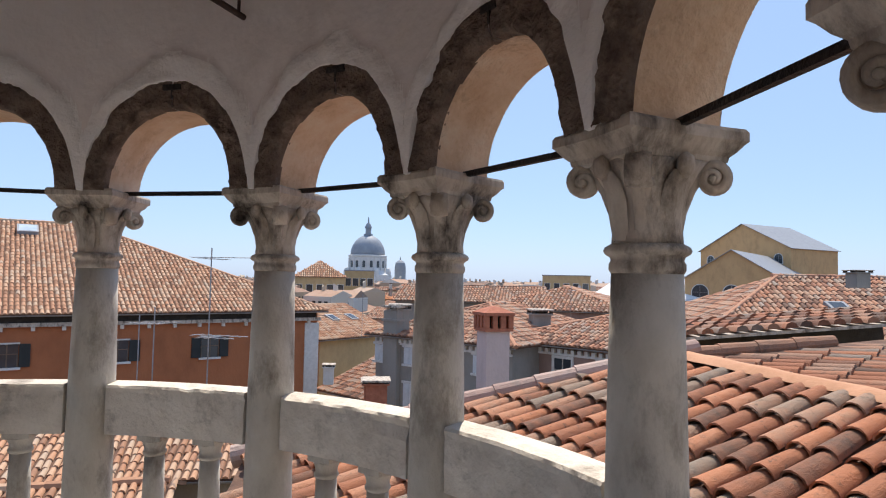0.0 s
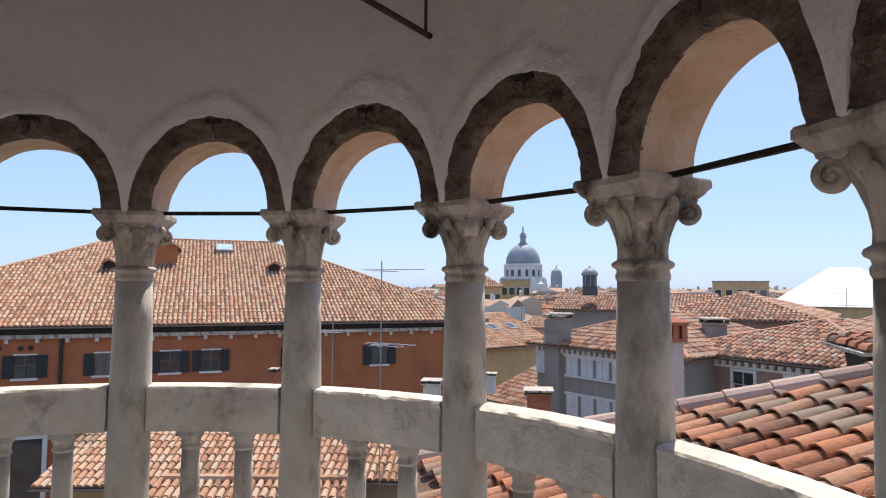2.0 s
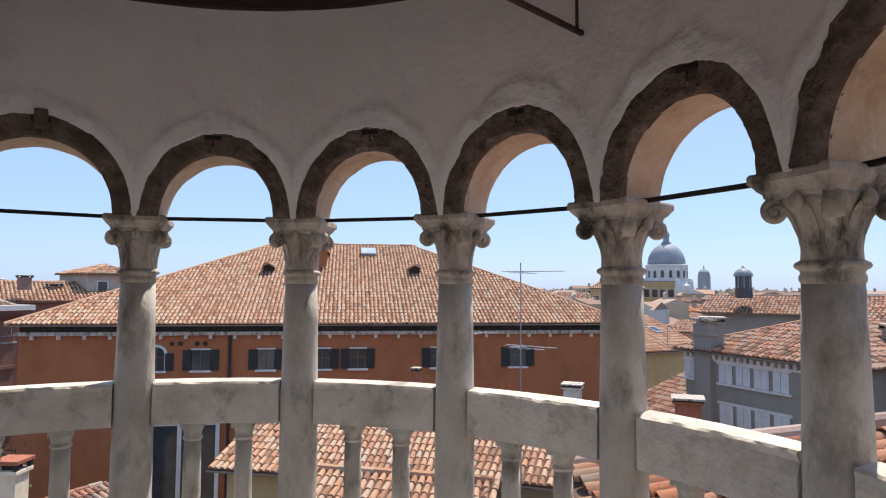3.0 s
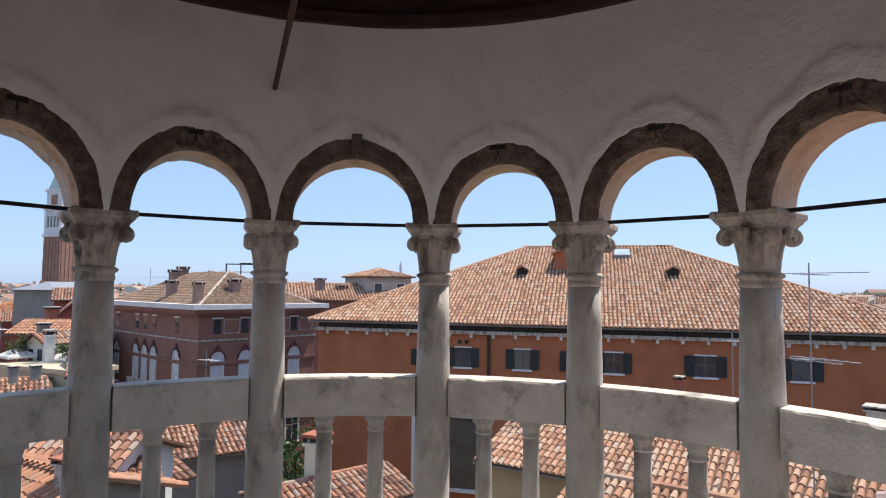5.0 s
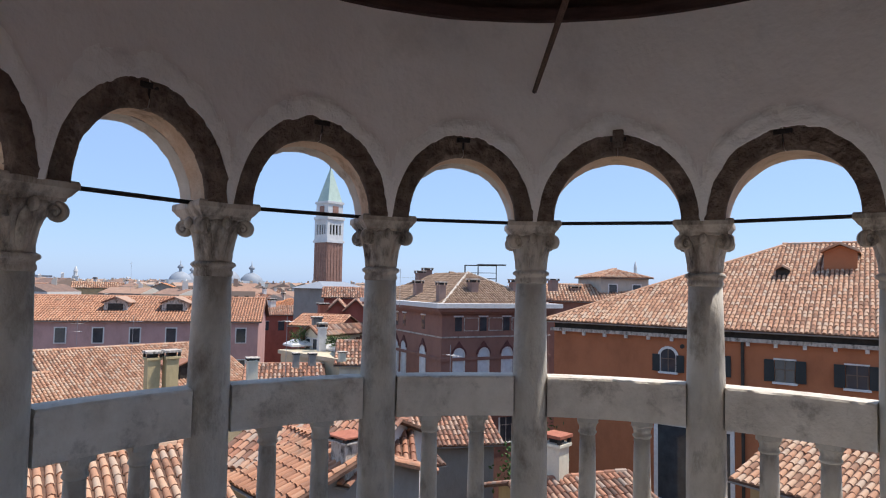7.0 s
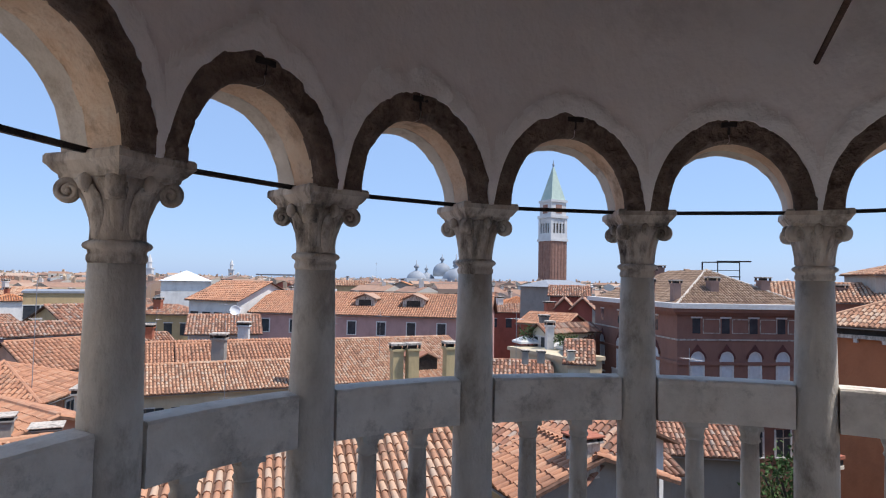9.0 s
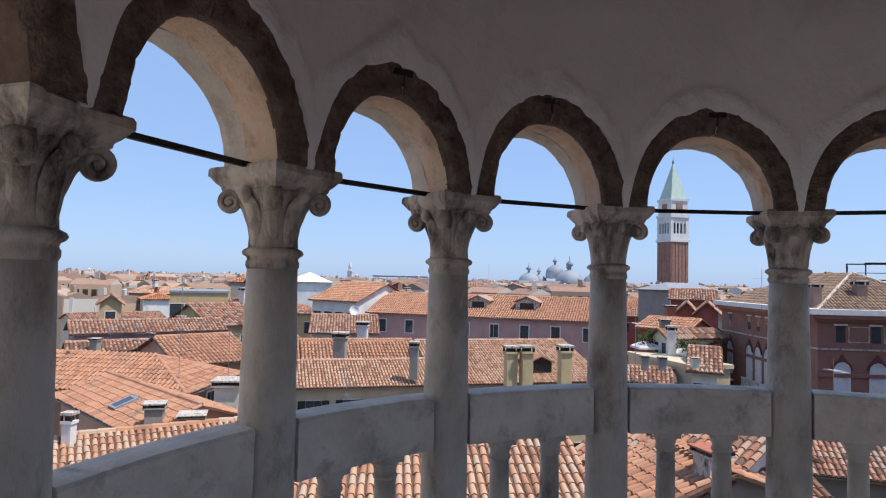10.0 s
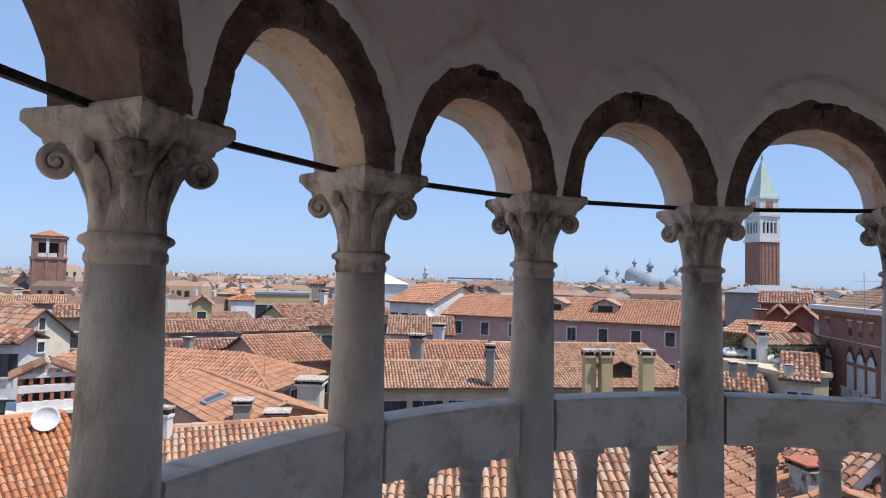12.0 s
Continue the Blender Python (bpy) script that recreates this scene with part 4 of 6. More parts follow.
balcony_roof_house = house("house", "old house with a worn tan tiled roof", (-10.01, -4.77), (-10.89, 0.68), 5.3, -2.76, "gable_x", 0.83, wall_mat("yellow", (0.58, 0.49, 0.34)), M_TILE_TAN, 0.18)
patched_roof_house = house("house", "grey house with a patched orange tiled roof", (-15.86, 1.29), (-12.60, 2.25), 3.7, -3.07, "gable_x", 0.65, wall_mat("grey_render", (0.29, 0.265, 0.235)), M_TILE_ORANGE, 0.20)
dark_tile_house = house("house", "cream house with a worn brown tiled roof", (-15.51, 3.00), (-14.55, 5.73), 3.0, -2.97, "gable_x", 0.54, wall_mat("cream", (0.7, 0.64, 0.5)), M_TILE, 0.20, wins=[(3, 1.0, 1.0, 0.7, "plain")])
palazzo = house("palazzo", "brown red palazzo with white arched windows", (-34.37, 16.71), (-34.47, 25.10), 13.4, 0.36, "hip", 2.15, wall_mat("brown_red", (0.27, 0.135, 0.1)), M_TILE_BROWN, 0.2, cornice=0.5)
HOUSES[-1] = (-41.2, 27.2, 10.5)
tower_house = house("house", "small grey roof tower room with a low tiled roof", (-46.34, 39.90), (-44.82, 44.60), 6.0, 2.75, "hip", 0.75, wall_mat("tan_grey", (0.46, 0.41, 0.34)), M_TILE_TAN, 0.30, wins=[(2, 0.8, 1.0, 0.8, "plain")])
back_palazzo = house("house", "brown house behind the palazzo with chimneys", (-48.78, 32.47), (-42.02, 43.65), 8.3, 0.41, "gable_x", 1.49, wall_mat("brown_red", (0.27, 0.135, 0.1)), M_TILE_TAN, 0.30)
cream_gable_house = house("house", "cream white house with a gabled front", (-29.86, -32.69), (-33.45, -31.81), 9.0, -2.35, "gable_y", 1.53, wall_mat("cream", (0.7, 0.64, 0.5)), M_TILE, 0.25, wins=[(1, -0.95, 0.7, 0.35, "plain"), (1, 0.5, 0.6, 0.4, "plain")])
long_back_roof_house = house("house", "house with a long orange roof", (-32.36, -38.56), (-36.63, -37.21), 4.6, -1.68, "gable_x", 0.83, wall_mat("ochre", (0.5, 0.37, 0.2)), M_TILE, 0.25)
brown_block = house("house", "low plain brown brick block", (-52.88, -53.50), (-54.54, -51.73), 8.0, -3.20, "flat", 0.00, wall_mat("plain_brown", (0.33, 0.22, 0.16)), M_LEAD, 0.30)
pale_yellow_house = house("house", "pale yellow house with square windows", (-44.68, -43.25), (-46.47, -41.22), 4.7, -2.39, "gable_x", 0.85, wall_mat("yellow", (0.58, 0.49, 0.34)), M_TILE, 0.30, wins=[(3, 1.4, 1.3, 0.9, "plain"), (3, 4.5, 1.3, 0.9, "plain")])
lilac_house = house("house", "long lilac house with two stepped tiled roofs", (-41.94, -30.68), (-48.66, -22.61), 4.0, -2.94, "gable_x", 0.69, wall_mat("lilac", (0.42, 0.3, 0.3)), M_TILE, 0.25, wins=[(6, 0.9, 1.1, 0.9, "plain")])
lilac_front_house = house("house", "low lilac house with a long tiled roof", (-36.93, -27.37), (-41.11, -22.26), 2.5, -3.56, "gable_x", 0.43, wall_mat("lilac", (0.42, 0.3, 0.3)), M_TILE, 0.25, wins=[(6, 0.9, 1.0, 0.8, "plain")])
lean_roof_house = house("house", "house with a sloping orange roof and dormer", (-34.83, -19.17), (-38.35, -16.11), 7.2, -3.80, "gable_x", 1.28, wall_mat("salmon", (0.6, 0.36, 0.26)), M_TILE_ORANGE, 0.25, wins=[(3, 1.0, 1.2, 0.8, "plain")])
olive_house = house("house", "ochre olive house below a broad tiled roof", (-51.93, -25.11), (-55.33, -22.08), 9.0, -2.94, "gable_x", 1.62, wall_mat("ochre", (0.5, 0.37, 0.2)), M_TILE, 0.30, wins=[(2, 1.0, 1.5, 1.3, "plain")])
tank_building = house("house", "flat roofed ochre building with water tanks", (-74.35, -40.71), (-77.31, -34.46), 10.0, -0.94, "flat", 0.00, wall_mat("ochre", (0.5, 0.37, 0.2)), M_LEAD, 0.30, wins=[(4, 1.4, 1.6, 1.6, "plain")])
small_yellow_house = house("house", "small yellow gabled roof house", (-66.31, -44.59), (-67.48, -42.72), 8.0, -2.03, "gable_y", 0.88, wall_mat("ochre", (0.5, 0.37, 0.2)), M_TILE, 0.30, wins=[(1, 1.0, 1.2, 1.0, "plain")])
white_side_house = house("house", "white walled house with orange roofs and dark windows", (-66.41, -20.31), (-63.64, -14.85), 10.3, -0.94, "gable_x", 1.83, wall_mat("white", (0.72, 0.7, 0.66)), M_TILE_ORANGE, 0.30, wins=[(4, 1.3, 1.6, 1.1, "plain")])
dormer_roof_house = house("house", "house with a low orange roof and wide dormer", (-51.04, -15.87), (-52.23, -10.65), 6.9, -3.14, "gable_x", 1.24, wall_mat("white", (0.72, 0.7, 0.66)), M_TILE, 0.25, wins=[(4, 0.9, 1.0, 0.9, "plain")])
low_orange_house = house("house", "low house with a bright orange roof", (-41.32, -13.49), (-43.73, -6.64), 5.5, -4.27, "gable_x", 0.97, wall_mat("salmon", (0.6, 0.36, 0.26)), M_TILE_ORANGE, 0.25)
M_WHITELEAD = mat("lead_white", [(0.3, (0.58, 0.59, 0.60)), (0.7, (0.72, 0.73, 0.73))], scale=0.6, rough=0.6, bump=0.1)
house("house", "building with a low white pyramid roof", (-113.1, -38.5), (-115.4, -30.6), 8.2, 0.55, "hip", 1.75, wall_mat("white", (0.72, 0.7, 0.66)), M_WHITELEAD, 0.4)
grey_cube = house("house", "grey concrete cube block with a shallow lead roof", (-91.47, 20.71), (-87.49, 24.08), 12.0, 0.91, "hip", 0.93, wall_mat("grey_render", (0.29, 0.265, 0.235)), M_LEAD, 0.40)
red_gable_house = house("house", "dark red gabled shed", (-62.30, 17.59), (-61.79, 19.22), 10.0, -1.07, "gable_y", 0.89, wall_mat("red", (0.33, 0.1, 0.07)), M_TILE, 0.30)
red_gable_house_b = house("house", "dark red gabled shed", (-60.83, 18.96), (-60.21, 20.75), 10.0, -0.99, "gable_y", 0.91, wall_mat("red", (0.33, 0.1, 0.07)), M_TILE, 0.30)
red_back_house = house("house", "red house with an orange tiled roof", (-75.94, 20.83), (-74.48, 25.38), 6.4, -0.11, "gable_x", 1.16, wall_mat("red", (0.33, 0.1, 0.07)), M_TILE, 0.30)
tan_terrace_roof_house = house("house", "cream house with a worn tiled roof", (-44.99, 12.64), (-44.25, 14.89), 3.9, -2.50, "gable_x", 0.70, wall_mat("cream", (0.7, 0.64, 0.5)), M_TILE, 0.25)
corner_roof_house = house("house", "cream corner house with a worn orange roof", (-36.66, 10.81), (-36.23, 12.07), 5.9, -3.35, "gable_x", 1.05, wall_mat("cream", (0.7, 0.64, 0.5)), M_TILE, 0.25, wins=[(2, 0.8, 1.4, 0.5, "plain")])
red_low_house = house("house", "low red house with a tiled roof", (-55.46, 12.24), (-52.51, 15.41), 4.5, -2.18, "gable_x", 0.81, wall_mat("red", (0.33, 0.1, 0.07)), M_TILE_ORANGE, 0.30)
temple_house = house("house", "pale yellow roof house with a classical gabled front", (-43.56, 10.37), (-42.34, 11.03), 5.0, -1.93, "gable_y", 0.49, wall_mat("cream", (0.7, 0.64, 0.5)), M_TILE, 0.30, wins=[(2, 0.5, 1.5, 0.42, "plain")])
yellow_side_house = house("house", "yellow house with green shutters and a roof terrace", (-42.97, 8.56), (-36.64, 10.86), 2.6, -3.38, "flat", 0.00, wall_mat("yellow", (0.58, 0.49, 0.34)), wall_mat("yellow", (0.58, 0.49, 0.34)), 0.25, wins=[(6, 1.0, 1.6, 0.55, "shutter")])
lower_tan_house = house("house", "low house with a tan tiled roof end", (-37.46, 5.49), (-36.52, 9.55), 3.4, -4.18, "gable_x", 0.61, wall_mat("yellow", (0.58, 0.49, 0.34)), M_TILE, 0.25)
left_window_house = house("house", "grey white house with red shutters", (-17.82, -24.68), (-19.11, -21.52), 2.0, -1.15, "gable_x", 0.28, wall_mat("white", (0.72, 0.7, 0.66)), M_TILE, 0.25, wins=[(4, 0.5, 0.85, 0.6, "shutter"), (4, 2.2, 1.0, 0.6, "shutter")])
far_brick_house = house("house", "brick house with white dentil cornice", (7.11, 24.34), (11.91, 18.57), 9.0, -0.72, "hip", 1.10, wall_mat("old_brick", (0.3, 0.2, 0.165)), M_TILE, 0.20, wins=[(4, 0.62, 1.0, 0.75, "white"), (4, 3.6, 1.2, 0.9, "white")], dentils=True)
grey_shutter_house = house("house", "grey rendered house with closed white shutters", (1.95, 26.80), (6.87, 21.71), 9.0, -0.72, "hip", 1.22, wall_mat("grey_render", (0.29, 0.265, 0.235)), M_TILE, 0.20, dentils=True)
yellow_back_house = house("house", "peeling yellow wall house with a tan roof", (-1.10, 35.09), (2.98, 39.17), 8.8, -1.81, "gable_x", 1.57, wall_mat("ochre", (0.5, 0.37, 0.2)), M_TILE_TAN, 0.20, skylights=[(0.5, 0.55), (0.75, 0.55)])
lower_brick_house = house("house", "low house with a red tiled roof against a taller wall", (-0.28, 29.14), (2.15, 26.18), 9.0, -3.56, "gable_x", 1.61, wall_mat("cream", (0.7, 0.64, 0.5)), M_TILE, 0.20, wins=[(5, 0.8, 1.0, 0.6, "plain")])
mid_roof_house = house("house", "house with a large mottled orange hip roof", (10.11, 46.42), (20.08, 41.29), 14.0, -0.43, "hip", 1.59, wall_mat("old_brick", (0.3, 0.2, 0.165)), M_TILE, 0.30)
mid_roof_house_b = house("house", "house with a mottled roof and dormer", (4.25, 61.13), (17.98, 56.90), 7.9, -0.39, "gable_x", 1.41, wall_mat("grey_render", (0.29, 0.265, 0.235)), M_TILE, 0.30)
white_roof_hall = house("house", "hall with a pale metal roof", (34.00, 88.40), (49.00, 80.50), 13.5, -0.40, "hip", 5.00, wall_mat("ochre", (0.5, 0.37, 0.2)), M_WHITELEAD, 0.40)
theatre = house("theatre", "large ochre theatre with a grey lead roof and round windows", (62.17, 107.36), (68.56, 91.41), 13.0, 7.91, "gable_y", 4.39, wall_mat("theatre_ochre", (0.56, 0.35, 0.17)), M_LEAD, 0.50, wins=[(4, 1.0, 1.6, 1.4, "archdark")])
theatre_wing = house("theatre", "ochre gabled theatre wing with arched windows", (46.16, 83.06), (54.83, 74.19), 25.0, 2.63, "gable_y", 3.86, wall_mat("theatre_ochre", (0.56, 0.35, 0.17)), M_LEAD, 0.50, wins=[(3, 1.0, 2.4, 2.2, "archdark"), (3, 6.5, 2.4, 1.6, "plain")])
mottled_roof_house = house("house", "house with a broad mottled roof and a skylight", (11.16, 16.73), (26.90, 13.93), 9.0, -0.15, "hip", 2.05, wall_mat("old_brick", (0.3, 0.2, 0.165)), M_TILE, 0.19, skylights=[(0.34, 0.5)])
far_yellow_a = house("house", "yellow building below the great dome", (-15.83, 148.18), (-3.84, 149.09), 15.0, 1.96, "hip", 3.80, wall_mat("ochre", (0.5, 0.37, 0.2)), M_TILE_TAN, 0.50, wins=[(5, 2.0, 2.0, 1.4, "plain")])
far_yellow_b = house("house", "yellow building with a flat top", (-4.89, 169.07), (2.98, 169.18), 15.0, 3.60, "flat", 0.00, wall_mat("ochre", (0.5, 0.37, 0.2)), M_LEAD, 0.50, wins=[(4, 2.0, 2.0, 1.4, "plain")])
far_house_c = house("house", "pale distant house with dark tanks on its roof", (48.04, 162.71), (60.02, 158.82), 15.0, 3.30, "flat", 0.00, wall_mat("ochre", (0.5, 0.37, 0.2)), M_LEAD, 0.50, wins=[(5, 2.0, 2.0, 1.4, "plain")])
court_house = house("house", "ochre courtyard house with a tan tiled roof", (-9.26, 12.51), (-3.10, 13.55), 4.0, -2.86, "gable_x", 0.64, wall_mat("ochre", (0.5, 0.37, 0.2)), M_TILE_TAN, 0.17)
court_annex = house("house", "low courtyard annex with a tan tiled roof", (-5.52, 10.26), (-2.21, 10.69), 2.2, -2.75, "gable_x", 0.36, wall_mat("ochre", (0.5, 0.37, 0.2)), M_TILE_TAN, 0.17)
court_side_house = house("house", "courtyard side house with a tan tiled roof", (-3.17, 13.53), (-0.70, 13.58), 3.6, -2.69, "gable_x", 0.63, wall_mat("grey_render", (0.29, 0.265, 0.235)), M_TILE_TAN, 0.17)
small_court_roof = house("house", "small tiled roof low in the courtyard", (-13.58, 9.51), (-13.19, 13.10), 2.7, -4.75, "gable_x", 0.45, wall_mat("ochre", (0.5, 0.37, 0.2)), M_TILE, 0.20)
court_west_house = house("house", "grey house with a low orange tiled roof", (-16.68, 5.77), (-16.94, 7.72), 3.9, -3.92, "gable_x", 0.69, wall_mat("grey_render", (0.29, 0.265, 0.235)), M_TILE, 0.20, wins=[(2, 1.0, 1.1, 0.7, "plain")])
court_far_house = house("house", "house with a mottled roof over the lane", (-22.32, 7.84), (-21.13, 12.58), 3.7, -4.69, "gable_x", 0.64, wall_mat("grey_render", (0.29, 0.265, 0.235)), M_TILE, 0.20)
near_left_roof_house = house("house", "low house with an orange patched roof", (-15.74, 1.36), (-13.19, 3.64), 4.8, -2.90, "gable_x", 0.85, wall_mat("white", (0.72, 0.7, 0.66)), M_TILE, 0.20)

# ---------------------------------------------------------------- the burnt orange palace
ORX = house("palace", "burnt orange stuccoed palace with a hipped tile roof", (-21.95, 16.18), (-0.69, 27.72), 16.8, 0.23, "hip", 3.62,
            wall_mat("burnt_orange", (0.40, 0.145, 0.065)), M_TILE_TAN, 0.175)
OH = 0.23 - GROUND
for x, style, ww in ((5.0, "archshutter", 0.60), (6.65, "shutter", 0.66), (9.15, "shutter", 0.66), (11.35, "shutter", 0.66), (12.8, "shutter", 0.66), (16.2, "shutter", 0.74), (19.55, "shutter", 0.70)):
    window(ORX, Matrix.Translation((x, -0.004, OH - 1.98)), ww, 0.80 if style != "archshutter" else 0.92, style)
for x in (5.95,):
    bm = bmesh.new()
    box(bm, -1.35, -0.08, -0.06, 0.02, 0, 2.9)
    box(bm, 0.08, 1.35, -0.06, 0.02, 0, 2.9)
    win = part("tall_window", bm, M_GLASS, ORX, "tall dark glazed window")
    win.matrix_local = Matrix.Translation((x, -0.006, OH - 7.0))
    bm = bmesh.new()
    for a, b in ((-1.5, -1.35), (-0.08, 0.08), (1.35, 1.5)):
        box(bm, a, b, -0.10, 0.0, 0, 2.9)
    box(bm, -1.5, 1.5, -0.10, 0.0, 2.9, 3.05)
    box(bm, -1.6, 1.6, -0.16, 0.0, -0.14, 0)
    part("window_frame", bm, M_WHITE, win)
bm = bmesh.new()
box(bm, -0.12, 24.3, -0.16, -0.006, OH - 0.60, OH - 0.46)
part("cornice", bm, M_CAP, ORX, "grey stone cornice")
me = shared("corbel", lambda b: box(b, -0.06, 0.06, -0.14, -0.008, 0, 0.14), M_RAIL)
for k in range(26):
    child("corbel", me, ORX, Matrix.Translation((0.5 + k * 0.93, 0, OH - 0.745)), "")
# dark strip along the facade: the eave's shade painted as a part
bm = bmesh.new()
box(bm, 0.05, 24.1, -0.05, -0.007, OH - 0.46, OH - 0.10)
part("eave_shadow_board", bm, M_WOOD_SHADE, ORX, "dark strip standing for the shaded gap below the eave")
bm = bmesh.new()
bar(bm, (7.75, -0.09, OH - 0.5), (7.75, -0.09, 4), 0.06)
part("drainpipe", bm, M_WOOD_SHADE, ORX, "dark metal drainpipe")
bm = bmesh.new()
box(bm, 23.6, 24.25, -0.06, 0.5, 0, OH - 0.7)
part("quoin", bm, M_WHITE, ORX, "pale corner quoin strip")
for x in (5.55, 5.85, 6.5, 6.8):
    bm = bmesh.new()
    lathe(bm, [(0.09, 0), (0.09, 0.03)], 10, pose(x, -0.03, OH - 0.93, 90, 0, 0))
    part("vent_hole", bm, M_WOOD_SHADE, ORX)


def dormer(parent, x, y, z, w, h, d, wall, lid, yaw=0.0, opening=True):
    """A small roof dormer standing out of a slope; local to its house."""
    m = pose(x, y, z, 0, 0, yaw)
    bm = bmesh.new()
    vs = [bm.verts.new(m @ Vector(q)) for q in ((-w / 2, 0, -0.6), (w / 2, 0, -0.6), (w / 2, 0, h), (0, 0, h + w * 0.22), (-w / 2, 0, h),
                                                (-w / 2, d, -0.6), (w / 2, d, -0.6), (w / 2, d, h), (0, d, h + w * 0.22), (-w / 2, d, h))]
    for q in ((0, 1, 2, 3, 4), (5, 9, 8, 7, 6), (0, 4, 9, 5), (1, 6, 7, 2)):
        bm.faces.new([vs[k] for k in q])
    dm = part("dormer", bm, wall, parent, "roof dormer with a little pitched lid")
    bm = bmesh.new()
    for sgn in (-1, 1):
        a = [m @ Vector(q) for q in ((0, -0.25, h + w * 0.22 + 0.03), (0, d, h + w * 0.22 + 0.03), (sgn * (w / 2 + min(0.25, 0.1 * w)), d, h - 0.04), (sgn * (w / 2 + min(0.25, 0.1 * w)), -0.2, h - 0.04))]
        vs = [bm.verts.new(q) for q in a] + [bm.verts.new(q + Vector((0, 0, 0.10))) for q in a]
        for q in ((0, 1, 2, 3), (4, 7, 6, 5), (0, 4, 5, 1), (1, 5, 6, 2), (2, 6, 7, 3), (3, 7, 4, 0)):
            bm.faces.new([vs[k] for k in q])
    part("lid", bm, lid, dm)
    if opening:
        bm = bmesh.new()
        box(bm, -w * 0.32, w * 0.32, -0.02, 0.03, 0.05, h * 0.9, m)
        part("opening", bm, M_WOOD_SHADE, dm)
    return dm


def on_palace(u, s):
    """A point on the palace roof's front slope, s metres in from the front."""
    return u, s, OH + 3.62 * s / 8.4


x, y, z = on_palace(10.7, 5.3)
dormer(ORX, x, y, z - 0.25, 1.2, 1.05, 2.6, wall_mat("burnt_orange", (0.40, 0.145, 0.065)), M_TILE_TAN, opening=False)
for u, s in ((8.6, 4.6), (15.6, 4.6)):
    x, y, z = on_palace(u, s)
    dormer(ORX, x, y, z + 0.02, 0.5, 0.28, 0.9, M_WOOD_SHADE, M_TILE_TAN)
x, y, z = on_palace(13.4, 7.2)
bm = bmesh.new()
m = pose(x, y, z, math.degrees(math.atan2(3.62, 8.4)), 0, 0)
box(bm, -0.4, 0.4, -0.45, 0.45, 0.03, 0.2, m)
sk = part("skylight", bm, M_LEAD, ORX, "grey framed roof window")
bm = bmesh.new()
box(bm, -0.33, 0.33, -0.38, 0.38, 0.202, 0.21, m)
part("pane", bm, M_SKYGLASS, sk)

# ---------------------------------------------------------------- the near roof beside the tower
near = thing("near_roof", (0, 0, 0), label="old clay tiled roof close beside the tower", category="roof", kind="structure")
GX, GY = 0.2266, 0.1057
YV = 5.65


def za(x, y):
    """Height of the near plane of the roof."""
    return 0.378 + GX * (x - 4.288) + GY * (y - 3.609)


def zb(x, y):
    """Height of the plane beyond the mortar ridge."""
    return 0.723 + 0.085 * (x - 4.94) + 0.064 * (y - 5.48)


def ridge_x(y):
    return 4.94 + (5.48 - y) * 0.296


v, f = [], []
for j in range(23):
    y = 1.4 + (YV - 1.4) * j / 22
    x0 = max(0.35, math.sqrt(max(2.72 ** 2 - y * y, 0)))
    x1 = ridge_x(y)
    for dz in (0, -0.12):
        v += [(x0, y, za(x0, y) + dz), (x1, y, za(x1, y) + dz)]
for j in range(22):
    k = 4 * j
    f += [(k, k + 1, k + 5, k + 4), (k + 6, k + 7, k + 3, k + 2), (k, k + 4, k + 6, k + 2), (k + 1, k + 3, k + 7, k + 5)]
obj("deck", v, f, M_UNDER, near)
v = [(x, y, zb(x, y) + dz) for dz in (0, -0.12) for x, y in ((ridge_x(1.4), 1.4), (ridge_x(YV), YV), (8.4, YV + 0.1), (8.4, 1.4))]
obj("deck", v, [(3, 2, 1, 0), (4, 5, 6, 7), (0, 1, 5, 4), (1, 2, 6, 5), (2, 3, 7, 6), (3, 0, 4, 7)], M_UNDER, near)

# walls of the house under this roof
rim = [(2.75, 1.5, 0), (6.08, 1.5, 0), (8.3, 1.5, 1), (8.3, YV - 0.1, 1), (4.80, YV - 0.1, 0), (0.5, YV - 0.1, 0), (0.5, 2.9, 0)]
v, f = [], []
for x, y, side in rim:
    v += [(x, y, GROUND), (x, y, (zb(x, y) if side else min(za(x, y), zb(x, y))) - 0.10)]
for k in range(len(rim)):
    j = (k + 1) % len(rim)
    f.append((2 * k, 2 * j, 2 * j + 1, 2 * k + 1))
obj("house_wall", v, f, wall_mat("ochre", (0.50, 0.37, 0.20)), near, "ochre plastered house wall below the roof")


def tile_variant(seed):
    """A half-round tapered tile with thickness, lower end at the origin, running along y."""
    rng = random.Random(seed)
    v, f = [], []
    n = 7
    for (yy, ro, ri, lift) in ((0, 0.091, 0.076, 0.034), (0.44, 0.073, 0.060, 0.004)):
        for r in (ro, ri):
            for k in range(n):
                a = math.pi * k / (n - 1)
                v.append((-r * math.cos(a) * (1 + rng.uniform(-0.02, 0.02)), yy + rng.uniform(-0.006, 0.006), lift + r * 0.92 * math.sin(a)))
    for k in range(n - 1):
        f.append((k, k + 1, 2 * n + k + 1, 2 * n + k))
        f.append((k, n + k, n + k + 1, k + 1))
        f.append((n + k, 3 * n + k, 3 * n + k + 1, n + k + 1))
    me = bpy.data.meshes.new("tile")
    me.from_pydata(v, [], f)
    me.materials.append(M_TILE_NEAR)
    me.shade_smooth()
    me.set_sharp_from_angle(angle=radians(50))
    return me


